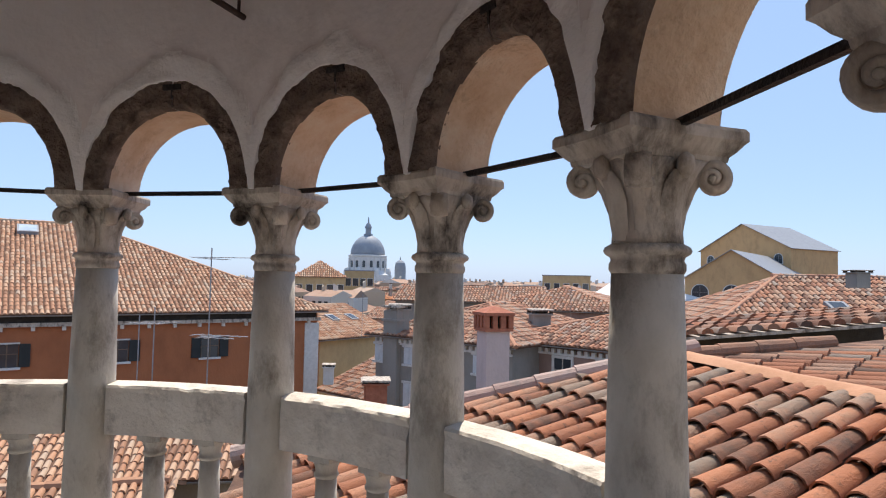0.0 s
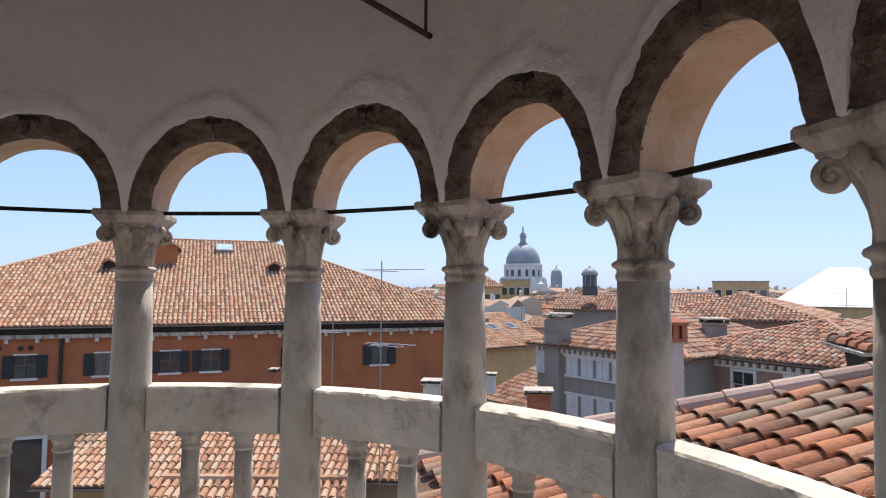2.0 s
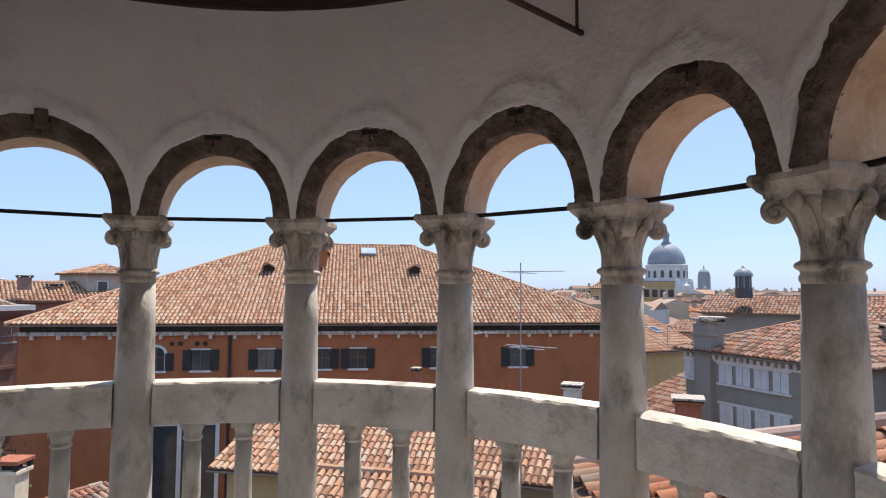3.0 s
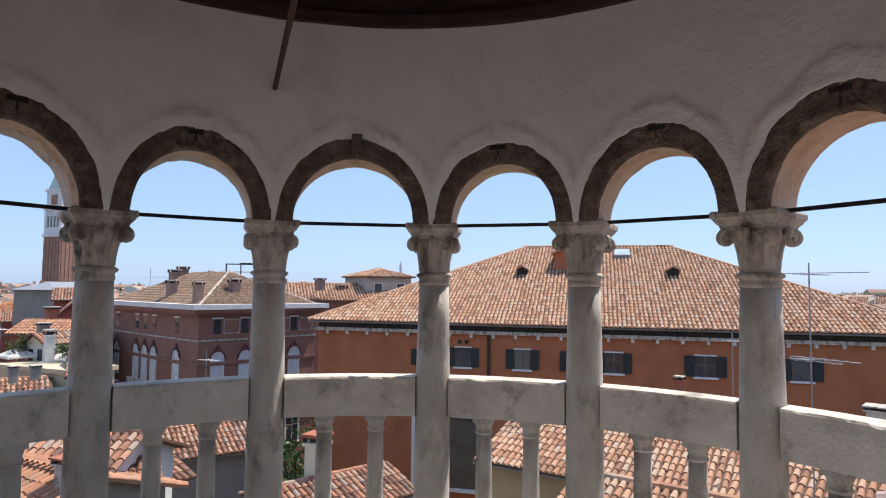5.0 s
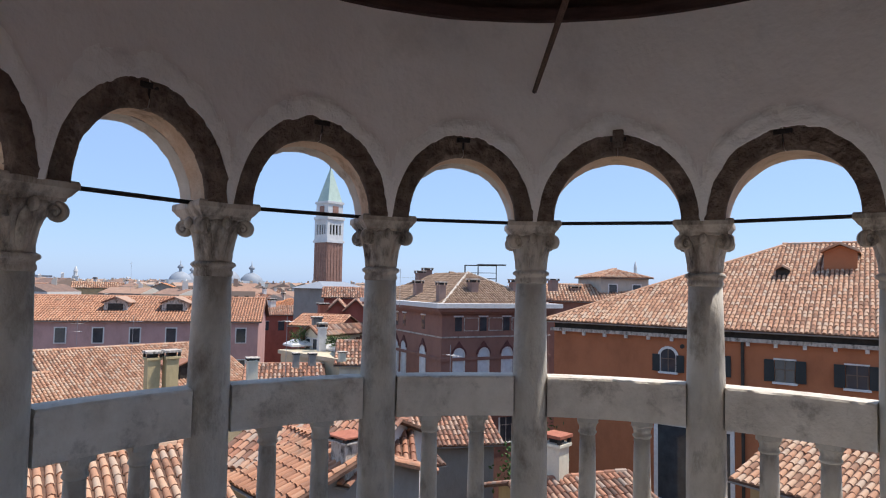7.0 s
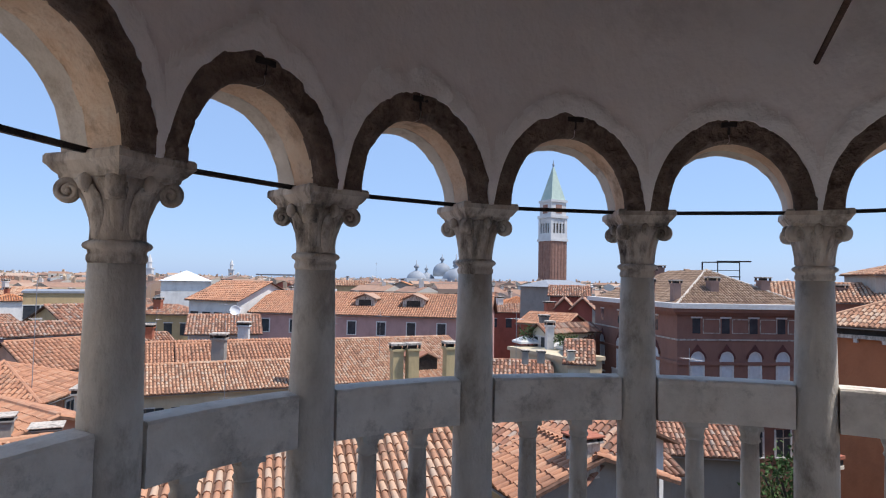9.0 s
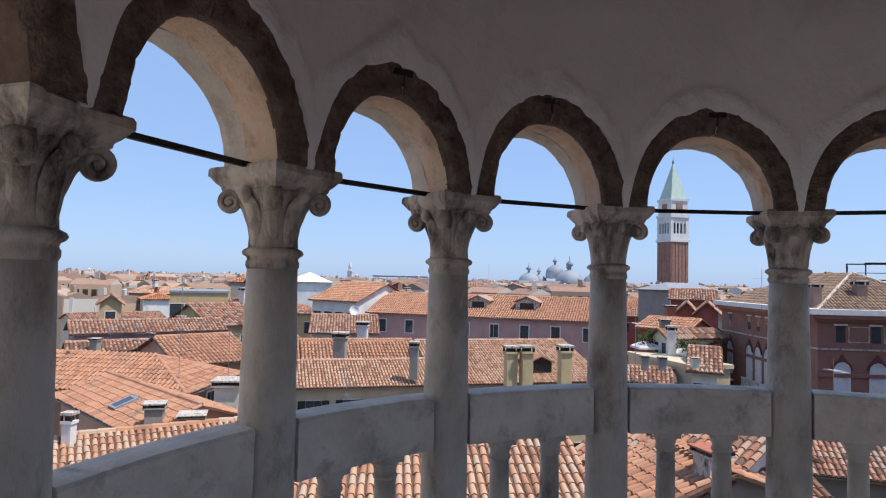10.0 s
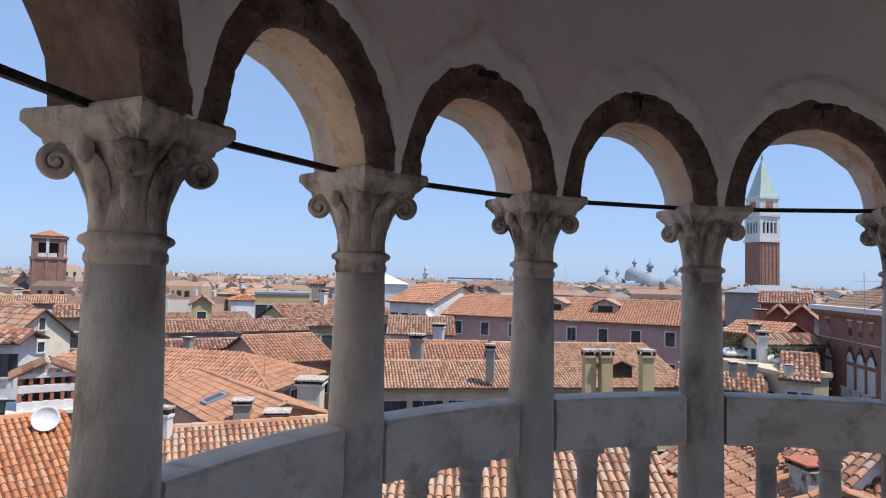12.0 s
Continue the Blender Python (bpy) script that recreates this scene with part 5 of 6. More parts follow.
TILES = [tile_variant(s) for s in range(5)]
DU, DV = 0.192, 0.40
rng = random.Random(5)
va = Vector((math.cos(radians(25)), math.sin(radians(25)), 0.25)).normalized()
ua = Vector((math.sin(radians(25)), -math.cos(radians(25)), 0.0))
rot = Matrix((ua, va, ua.cross(va))).transposed().to_4x4()
for iu in range(-40, 60):
    for iv in range(-6, 20):
        p = Vector((1.0, 6.0, za(1.0, 6.0))) + ua * (DU * iu) + va * (DV * (iv + rng.gauss(0, 0.03)))
        end = p + va * DV * 0.8
        if math.hypot(p.x, p.y) < 2.86 or p.x < 0.3 or p.y > YV - 0.02 or p.y < 1.45 or end.x > ridge_x(end.y) + 0.02 or end.y > YV + 0.10:
            continue
        m = rot.copy()
        m.translation = p + Vector((rng.gauss(0, 0.005), rng.gauss(0, 0.006), rng.uniform(0, 0.012)))
        ob = new("tile", rng.choice(TILES))
        ob.parent = near
        ob.matrix_local = m @ pose(0, 0, 0, rng.gauss(0, 0.8), rng.gauss(0, 2.5), rng.gauss(0, 1.4))
ub, vb = Vector((0.8, 0.6, 0.85 * 0.106)).normalized(), Vector((-0.6, 0.8, 0.0002)).normalized()
corners = [(Vector((x - 5.0, y - 1.5, 0)).dot(ub), Vector((x - 5.0, y - 1.5, 0)).dot(vb)) for x, y in ((ridge_x(1.5) + 0.08, 1.5), (8.3, 1.5), (8.3, YV - 0.1), (ridge_x(YV) + 0.1, YV - 0.1))]
roof_tiles("tiles", Vector((5.0, 1.5, zb(5.0, 1.5))), ub, vb, corners, M_TILE_OLD, near, 0.19, 0.38, 78)
# mortar strip on the ridge, ridge tiles along the far verge
v, f = [], []
n = 40
for k in range(n + 1):
    yy = 1.4 + (YV - 1.4) * k / n
    for dx, dz in ((-0.15, 0.055), (-0.07, 0.11), (0.05, 0.115), (0.15, 0.05)):
        v.append((ridge_x(yy) + dx + 0.02 * noise.noise((yy * 3, dx, 0)), yy, zb(ridge_x(yy), yy) - 0.02 + dz + 0.012 * noise.noise((yy * 4, dx * 9, 3))))
for k in range(n):
    for j in range(3):
        f.append((k * 4 + j, k * 4 + j + 1, (k + 1) * 4 + j + 1, (k + 1) * 4 + j))
obj("ridge_strip", v, f, mat("clay_mortar", [(0.3, (0.40, 0.20, 0.11)), (0.7, (0.56, 0.30, 0.18))], scale=3, bump=0.4), near, "smooth clay coloured mortar ridge", True)
M_RIDGE = mat("pale_ridge_tile", [(0.2, (0.30, 0.20, 0.17)), (0.5, (0.42, 0.29, 0.24)), (0.8, (0.46, 0.36, 0.31))], scale=5, objrand=0.5, bump=0.5, stain=(0.25, 0.2, 0.17), stain_scale=5)


def ridge_bm(b):
    lathe(b, [(0.115, 0), (0.098, 0.50)], 14, pose(0, 0, 0, 0, 90, 0))


rme = shared("ridge_tile", ridge_bm, M_RIDGE)
rme_red = shared("red_ridge_tile", lambda b: lathe(b, [(0.095, 0), (0.080, 0.50)], 12, pose(0, 0, 0, 0, 90, 0)), M_TILE_OLD)
for k in range(11):
    x = 0.25 + 0.44 * k
    child("ridge_tile", rme, near, pose(x, YV + 0.03, za(x, YV) + 0.06, 0, -12.8, rng.gauss(0, 1.0)))
for k in range(4):
    x = ridge_x(YV) + 0.05 + 0.44 * k
    child("ridge_tile", rme_red, near, pose(x, YV + 0.03, zb(x, YV) + 0.03, 0, -4.8, rng.gauss(0, 1.0)))
# raised strip of roof behind it
bm = bmesh.new()
A, B = Vector((5.3, 6.75, 0.88)), Vector((8.2, 6.25, 1.16))
ln = (B - A).length
yaw = math.degrees(math.atan2(B.y - A.y, B.x - A.x))
rr = thing("raised_roof", A, yaw, label="lifted strip of roof with a timber edge", category="roof")
tilt = math.degrees(math.asin((B.z - A.z) / ln))
m = pose(0, 0, 0, 0, -tilt, 0)
box(bm, -0.2, ln + 0.2, -0.09, 1.5, -0.07, -0.03, m)
part("board", bm, M_CAP, rr, "weathered boarding")
# recessed dark block paints the shadow gap beneath the boarding
bm = bmesh.new()
box(bm, 0.0, ln, 0.45, 1.3, -1.3, -0.075, m)
part("base", bm, M_WOOD_SHADE, rr)
u = m.to_3x3() @ Vector((1, 0, 0))
up = m.to_3x3() @ Vector((0, 1.0, 0.01))
roof_tiles("tiles", m @ Vector((-0.2, -0.1, -0.02)), u, up, [(0, 0), (ln + 0.4, 0), (ln + 0.4, 1.6), (0, 1.6)], M_TILE_OLD, rr, 0.2, 0.36, 80)

# ---------------------------------------------------------------- great dome, bell towers, basilica
M_LEADBLUE = mat("dome_lead", [(0.3, (0.22, 0.245, 0.28)), (0.7, (0.32, 0.35, 0.385))], scale=0.1, bump=0.1, rough=0.6)
M_MARBLE = mat("far_marble", [(0.3, (0.55, 0.55, 0.54)), (0.7, (0.70, 0.69, 0.67))], scale=0.2, bump=0.1)
M_BRICKTOWER = mat("tower_brick", [(0.3, (0.23, 0.125, 0.095)), (0.7, (0.36, 0.205, 0.155))], scale=0.4, bump=0.2)
M_COPPER = mat("green_copper", [(0.3, (0.36, 0.46, 0.40)), (0.7, (0.48, 0.58, 0.50))], scale=0.3, bump=0.1)
ch = thing("domed_church", (0, 699, GROUND), label="pale stone church with a great grey dome and lantern", category="church")
bm = bmesh.new()
lathe(bm, [(27, 0), (27, 26), (24, 27.5), (21.5, 30), (20.5, 31), (20.5, 45), (21.3, 46), (21.3, 47.5), (19.3, 48)], 32)
part("drum", bm, M_MARBLE, ch, "pale stone drum")
bm = bmesh.new()
lathe(bm, [(19.2 * math.cos(a), 48 + 22.5 * math.sin(a)) for a in [k * 0.135 for k in range(11)]] + [(4.0, 70.5)], 32)
part("dome", bm, M_LEADBLUE, ch, "ribbed grey lead dome", True)
bm = bmesh.new()
lathe(bm, [(5.0, 70), (5.0, 71.5), (3.2, 71.6), (3.2, 78), (4.2, 78.4), (3.8, 79.5), (2.6, 82.5), (0.9, 84.5), (0.5, 90), (0.1, 91)], 16)
part("lantern", bm, M_LEADBLUE, ch)
rib = shared("church_pier", lambda b: box(b, -0.7, 0.7, -0.6, 0.6, 31, 45), M_MARBLE)
glassw = shared("church_window", lambda b: slab(b, [(p[0], p[1] + 34) for p in arch_outline(3.0, 7.5)], -0.3, 0.2), M_GLASS)
for k in range(16):
    a = 2 * math.pi * k / 16
    child("pier", rib, ch, pose(20.6 * math.cos(a), 20.6 * math.sin(a), 0, 0, 0, math.degrees(a) + 90))
    a += math.pi / 16
    child("window", glassw, ch, pose(20.5 * math.cos(a), 20.5 * math.sin(a), 0, 0, 0, math.degrees(a) + 90))
for k in range(8):
    a = 2 * math.pi * (k + 0.5) / 8
    bm = bmesh.new()
    lathe(bm, [(3.2, 24), (3.2, 30), (2.0, 33), (0.4, 34)], 12, Matrix.Translation((24.5 * math.cos(a), 24.5 * math.sin(a), 0)))
    part("buttress_scroll", bm, M_MARBLE, ch)
bm = bmesh.new()
lathe(bm, [(6.5, 20), (6.5, 36), (6.3, 37), (5.4, 41), (3.0, 43.5), (0.8, 44.5), (0.3, 48)], 20, Matrix.Translation((38, 30, 0)))
part("small_dome", bm, M_LEADBLUE, ch)

cp = thing("bell_tower", (-383.4, 110.0, GROUND), 22, label="tall red brick bell tower with white belfry and green spire", category="bell tower")
bm = bmesh.new()
box(bm, -6.3, 6.3, -6.3, 6.3, 0, 47)
part("shaft", bm, M_BRICKTOWER, cp, "red brick shaft with flat ribs")
rib = shared("tower_rib", lambda b: box(b, -0.55, 0.55, -0.25, 0.25, 0, 46.6), M_BRICKTOWER)
pier = shared("tower_pier", lambda b: box(b, -1.0, 1.0, -1.0, 1.0, 52, 61.5), M_MARBLE)
shaftlet = shared("tower_colonnette", lambda b: box(b, -0.4, 0.4, -0.4, 0.4, 52, 61.5), M_MARBLE)
for q in range(4):
    turn = pose(0, 0, 0, 0, 0, 90 * q)
    for k in range(5):
        child("rib", rib, cp, turn @ Matrix.Translation((-4.8 + 2.4 * k, 6.3, 0)))
    for k in range(3):
        child("colonnette", shaftlet, cp, turn @ Matrix.Translation((-2.4 + 2.4 * k, 5.9, 0)))
    child("pier", pier, cp, turn @ Matrix.Translation((5.4, 5.4, 0)))
for z0, z1, s in ((47, 48.4, 7.0), (48.4, 52, 6.4), (58.2, 61.5, 6.15), (61.5, 63.2, 6.9)):
    bm = bmesh.new()
    box(bm, -s, s, -s, s, z0, z1)
    part("belfry_band", bm, M_MARBLE, cp, "white stone band")
bm = bmesh.new()
box(bm, -4.6, 4.6, -4.6, 4.6, 52, 61.4)
part("bell_chamber", bm, M_WOOD_SHADE, cp)
bm = bmesh.new()
box(bm, -5.9, 5.9, -5.9, 5.9, 63.2, 71.5)
part("attic", bm, M_MARBLE, cp, "pale stone attic")
bm = bmesh.new()
box(bm, -6.5, 6.5, -6.5, 6.5, 71.5, 73)
part("parapet", bm, M_MARBLE, cp)
bm = bmesh.new()
for s in (-1, 1):
    box(bm, -2.2, 2.2, s * 5.95 - 0.2, s * 5.95 + 0.2, 64.5, 70)
    box(bm, s * 5.95 - 0.2, s * 5.95 + 0.2, -2.2, 2.2, 64.5, 70)
part("attic_panel", bm, M_BRICKTOWER, cp, "red brick panels")
bm = bmesh.new()
lathe(bm, [(7.9, 73), (0.4, 95)], 4, pose(0, 0, 0, 0, 0, 45))
part("spire", bm, M_COPPER, cp, "green copper pyramid spire")
bm = bmesh.new()
lathe(bm, [(0.4, 94.5), (0.7, 96), (0.2, 97.5), (0.1, 99)], 8)
part("finial", bm, M_LEADBLUE, cp)

bt = thing("brick_bell_tower", (-130.0, -124.7, GROUND), 36, label="square brick bell tower with twin arched openings", category="bell tower")
bm = bmesh.new()
box(bm, -3.3, 3.3, -3.3, 3.3, 0, 24.0)
part("shaft", bm, M_BRICKTOWER, bt)
for z0, z1 in ((24.0, 24.6), (29.0, 29.7)):
    bm = bmesh.new()
    box(bm, -3.6, 3.6, -3.6, 3.6, z0, z1)
    part("cornice", bm, M_BRICKTOWER, bt)
pier = shared("belfry_pier", lambda b: box(b, -0.7, 0.7, -0.5, 0.5, 24.6, 29.0), M_BRICKTOWER)
mid_pier = shared("belfry_mid_pier", lambda b: box(b, -0.3, 0.3, -0.3, 0.3, 24.6, 29.0), M_MARBLE)
arch_top = shared("belfry_arch", lambda b: box(b, -2.2, 2.2, -0.28, 0.28, 28.0, 29.0), M_BRICKTOWER)
lesene = shared("tower_lesene", lambda b: box(b, -0.35, 0.35, -0.15, 0.15, 8, 24), M_BRICKTOWER)
for q in range(4):
    turn = pose(0, 0, 0, 0, 0, 90 * q)
    child("pier", pier, bt, turn @ Matrix.Translation((2.6, 2.8, 0)))
    child("mid_pier", mid_pier, bt, turn @ Matrix.Translation((0, 3.0, 0)))
    child("arch_head", arch_top, bt, turn @ Matrix.Translation((0, 3.0, 0)))
    for x in (-2.6, 0, 2.6):
        child("lesene", lesene, bt, turn @ Matrix.Translation((x, 3.3, 0)))
bm = bmesh.new()
box(bm, -2.2, 2.2, -2.2, 2.2, 24.6, 29.0)
part("bell_chamber", bm, M_WOOD_SHADE, bt)
bm = bmesh.new()
box(bm, -2.0, 2.0, 3.05, 3.3, 24.6, 25.5)
box(bm, 3.05, 3.3, -2.0, 2.0, 24.6, 25.5)
part("balustrade", bm, M_MARBLE, bt)
bm = bmesh.new()
lathe(bm, [(5.3, 29.7), (0.2, 31.2)], 4, pose(0, 0, 0, 0, 0, 45))
part("roof", bm, M_TILE, bt)

bs = thing("domed_basilica", (-376.0, 41.0, GROUND), 8, label="basilica with clustered grey onion-lantern domes", category="church")
bm = bmesh.new()
box(bm, -12, 12, -26, 26, 0, 22)
part("body", bm, M_MARBLE, bs)
for x, y, z, r in ((6, -19, 20.5, 6.2), (-8, 0, 26.5, 5.6), (7, 5, 20.5, 8.4), (-6, 8, 22, 6.2), (6, 20, 20.5, 6.6), (-12, -9, 21, 5.0)):
    bm = bmesh.new()
    T = Matrix.Translation((x, y, 0))
    lathe(bm, [(r, z - 3), (r, z)] + [(r * math.cos(a), z + r * 0.95 * math.sin(a)) for a in [k * 0.2 for k in range(1, 7)]] +
          [(r * 0.12, z + r * 0.98), (r * 0.12, z + r * 1.2), (r * 0.26, z + r * 1.3), (r * 0.24, z + r * 1.42), (r * 0.05, z + r * 1.6), (r * 0.03, z + r * 1.95)], 20, T)
    part("dome", bm, M_LEADBLUE, bs, "grey lead dome with small lantern", True)

# slim far towers on the skyline
for nm, x, y, zt, w in (("far_bell_tower", -300.0, -105.0, 10.5, 3.0), ("far_bell_tower", -420.0, -95.0, 12.0, 3.2), ("far_bell_tower", -345.0, 330.0, 22.0, 3.0), ("far_bell_tower", -420.0, -30.0, 9.0, 3.0)):
    tw = thing(nm, (x, y, GROUND), label="slim pale distant bell tower", category="bell tower", group="distant towers")
    h = zt - GROUND
    bm = bmesh.new()
    box(bm, -w / 2, w / 2, -w / 2, w / 2, 0, h * 0.78)
    box(bm, -w * 0.56, w * 0.56, -w * 0.56, w * 0.56, h * 0.78, h * 0.80)
    lathe(bm, [(w * 0.36, h * 0.80), (w * 0.36, h * 0.88), (w * 0.42, h * 0.885), (w * 0.3, h * 0.93), (w * 0.05, h)], 8)
    part("shaft", bm, M_MARBLE, tw)

# ---------------------------------------------------------------- the city beyond
rng = random.Random(11)
PAL = [("yellow", (0.58, 0.49, 0.34)), ("pink", (0.50, 0.30, 0.27)), ("cream", (0.70, 0.64, 0.50)), ("ochre", (0.50, 0.37, 0.20)), ("white", (0.72, 0.70, 0.66)),
       ("salmon", (0.60, 0.36, 0.26)), ("old_brick", (0.30, 0.20, 0.165)), ("grey_render", (0.29, 0.265, 0.235)), ("red", (0.33, 0.10, 0.07))]
made = 0
tries = 0
while made < 230 and tries < 9000:
    tries += 1
    az = radians(rng.uniform(20, 285))
    dist = 50 + 190 * rng.random() ** 1.2
    x, y = 1.1 + dist * math.cos(az), -1 + dist * math.sin(az)
    w, d = rng.uniform(6, 13), rng.uniform(5, 8.5)
    if any((x - hx) ** 2 + (y - hy) ** 2 < (hr + 0.45 * max(w, d)) ** 2 for hx, hy, hr in HOUSES):
        continue
    deg = math.degrees(az)
    if dist < 75 and (88 < deg < 147 or 30 < deg < 62 or 205 < deg < 240):
        continue
    ze = rng.uniform(-6.5, -4.2) if dist < 80 else (rng.uniform(-5.5, -2.6) if dist < 160 else rng.uniform(-4.5, -0.6))
    yaw = deg - 90 + rng.choice((0, 0, 90)) + rng.gauss(0, 14)
    ux, uy = math.cos(radians(yaw)), math.sin(radians(yaw))
    l = (x - ux * w / 2 + uy * d / 2, y - uy * w / 2 - ux * d / 2)
    r = (x + ux * w / 2 + uy * d / 2, y + uy * w / 2 - ux * d / 2)
    nm, c = rng.choice(PAL)
    tile = rng.choice((M_TILE, M_TILE, M_TILE_TAN, M_TILE_RED))
    house("house", "tiled old city house with %s walls" % nm.replace("_", " "), l, r, d, ze, rng.choice(("gable_x", "gable_x", "hip")), d * rng.uniform(0.14, 0.19), wall_mat(nm, c), tile, max(0.3, dist / 380),
          wins=[(rng.randint(3, 5), 1.2, 1.5, 1.0, rng.choice(("plain", "shutter")))] if dist < 170 else [], simple=True)
    if rng.random() < 0.6:
        chimney(x + rng.uniform(-2, 2), y + rng.uniform(-2, 2), ze - 0.5, ze + d * 0.17 + rng.uniform(0.8, 1.8), rng.uniform(0.6, 1.0), rng.choice((M_CAP, M_WHITE, M_TERRA, M_RAIL)), "block", rng.uniform(0, 90))
    if rng.random() < 0.3 and dist < 200:
        antenna(x + rng.uniform(-2, 2), y + rng.uniform(-2, 2), ze, ze + rng.uniform(4, 6), [(ze + 3.6, rng.uniform(0, 180), 1.2, 5)])
    made += 1



def far_city(n, r0, r1, seed):
    """The crowded roofs towards the horizon: small gabled blocks, walls and roofs each one mesh."""
    g = np.random.default_rng(seed)
    az = np.radians(g.uniform(15, 290, n))
    d = r0 + (r1 - r0) * g.random(n) ** 1.3
    x, y = 1 + d * np.cos(az), -1 + d * np.sin(az)
    w, dp = g.uniform(3, 7, n), g.uniform(2.5, 4.5, n)
    top = g.uniform(-4.5, 0.4, n) + (g.random(n) < 0.08) * g.uniform(0, 2.5, n)
    taken = np.array(HOUSES)
    free = (((x[:, None] - taken[:, 0]) ** 2 + (y[:, None] - taken[:, 1]) ** 2) > (taken[:, 2] + 3.0) ** 2).all(1)
    x, y, d, w, dp, top = (q[free] for q in (x, y, d, w, dp, top))
    top = np.where(d < 200, top - 1.2, top)
    n = len(x)
    a = g.uniform(0, np.pi, n)
    ux, uy = np.cos(a), np.sin(a)
    P = np.zeros((n, 10, 3))
    for k, (sx, sy) in enumerate(((-1, -1), (1, -1), (1, 1), (-1, 1))):
        for lvl, z in ((0, np.full(n, GROUND)), (4, top)):
            P[:, k + lvl, 0] = x + sx * w * ux - sy * dp * uy
            P[:, k + lvl, 1] = y + sx * w * uy + sy * dp * ux
            P[:, k + lvl, 2] = z
    for k, sx in ((8, -1), (9, 1)):
        P[:, k, 0] = x + sx * w * ux
        P[:, k, 1] = y + sx * w * uy
        P[:, k, 2] = top + dp * 0.36
    base = np.arange(n)[:, None] * 10
    walls = np.concatenate([base + np.array(q) for q in ((0, 1, 5, 4), (1, 2, 6, 5), (2, 3, 7, 6), (3, 0, 4, 7))], 1).reshape(-1, 4)
    roofs = np.concatenate([base + np.array(q) for q in ((4, 5, 9, 8), (6, 7, 8, 9), (5, 6, 9, 9), (7, 4, 8, 8))], 1).reshape(-1, 4)
    gable = roofs.reshape(n, 4, 4)[:, 2:, :3].reshape(-1, 3)
    roofs = roofs.reshape(n, 4, 4)[:, :2].reshape(-1, 4)
    for nm, q, m in (("far_city_walls", walls, M_FARWALL), ("far_city_roofs", roofs, M_FARROOF)):
        ob = new(nm, np_mesh(nm, P.reshape(-1, 3), q, np.zeros((0, 5), int), m))
        tagged(ob, "crowded distant old city houses with tiled roofs", "city", kind="stuff")
    # dark window openings on the long walls
    wins = []
    for sgn in (-1, 1):
        for k in range(4):
            for row in (0.9, 3.9):
                cx, cz = (k - 1.5) / 2 * w * 0.85, top - row
                q = np.zeros((n, 4, 3))
                for c, (ax, az_) in enumerate(((-0.45, -1.5), (0.45, -1.5), (0.45, 0.0), (-0.45, 0.0))):
                    off = sgn * (dp + 0.06)
                    q[:, c, 0] = x + (cx + ax) * ux - off * uy
                    q[:, c, 1] = y + (cx + ax) * uy + off * ux
                    q[:, c, 2] = cz + az_
                wins.append(q[d < 520])
    wins = np.concatenate(wins).reshape(-1, 3)
    wf = np.arange(len(wins)).reshape(-1, 4)
    tagged(new("far_city_windows", np_mesh("far_city_windows", wins, wf, np.zeros((0, 5), int), M_WOOD_SHADE)), "dark windows of distant old city houses", "city", kind="stuff")
    # chimney stacks
    cx, cy, cz = x + 0.4 * w * ux, y + 0.4 * w * uy, top
    cw = g.uniform(0.3, 0.55, n)
    C = np.zeros((n, 8, 3))
    for k, (sx, sy) in enumerate(((-1, -1), (1, -1), (1, 1), (-1, 1))):
        for lvl, z in ((0, cz), (4, cz + dp * 0.36 + g.uniform(0.6, 1.6, n))):
            C[:, k + lvl, 0], C[:, k + lvl, 1], C[:, k + lvl, 2] = cx + sx * cw, cy + sy * cw, z
    cf = (np.arange(n)[:, None, None] * 8 + np.array([(0, 1, 5, 4), (1, 2, 6, 5), (2, 3, 7, 6), (3, 0, 4, 7), (4, 5, 6, 7)])[None]).reshape(-1, 4)
    tagged(new("far_city_chimneys", np_mesh("far_city_chimneys", C.reshape(-1, 3), cf, np.zeros((0, 5), int), M_FARWALL)), "chimney stacks of distant old city houses", "city", kind="stuff")
    tri = bpy.data.meshes.new("far_city_gables")
    tri.from_pydata(P.reshape(-1, 3).tolist(), [], gable.tolist())
    tri.materials.append(M_FARWALL)
    tagged(new("far_city_gables", tri), "gable ends of distant old city houses", "city", kind="stuff")


M_FARWALL = mat("far_wall", [(0.25, (0.30, 0.22, 0.17)), (0.45, (0.50, 0.38, 0.26)), (0.6, (0.55, 0.50, 0.42)), (0.8, (0.60, 0.58, 0.54))], scale=0.05, island=0.75, bump=0.0)
M_FARROOF = mat("far_roof", [(0.2, (0.15, 0.10, 0.08)), (0.45, (0.30, 0.18, 0.125)), (0.6, (0.38, 0.235, 0.16)), (0.8, (0.42, 0.32, 0.25))], scale=0.9, island=0.55, bump=0.3, fine=3, bumpdist=0.2)
far_city(5200, 125, 1400, 3)

# ---------------------------------------------------------------- chimneys, antennas, small roof things
chimney(-36.52, 0.26, -4.97, -2.31, 0.65, wall_mat("chimney_yellow", (0.56, 0.44, 0.24)), "block", 15, label="tall yellow chimney stack on the tan roof")
chimney(-36.47, 1.18, -4.91, -2.26, 0.65, wall_mat("chimney_yellow", (0.56, 0.44, 0.24)), "block", 15, label="tall yellow chimney stack on the tan roof")
chimney(-36.26, 3.40, -4.74, -2.14, 0.65, wall_mat("chimney_yellow", (0.56, 0.44, 0.24)), "block", 15, label="tall yellow chimney stack on the tan roof")
chimney(-37.81, -5.66, -4.69, -2.36, 0.50, wall_mat("grey_render", (0.29, 0.265, 0.235)), "block", 0)
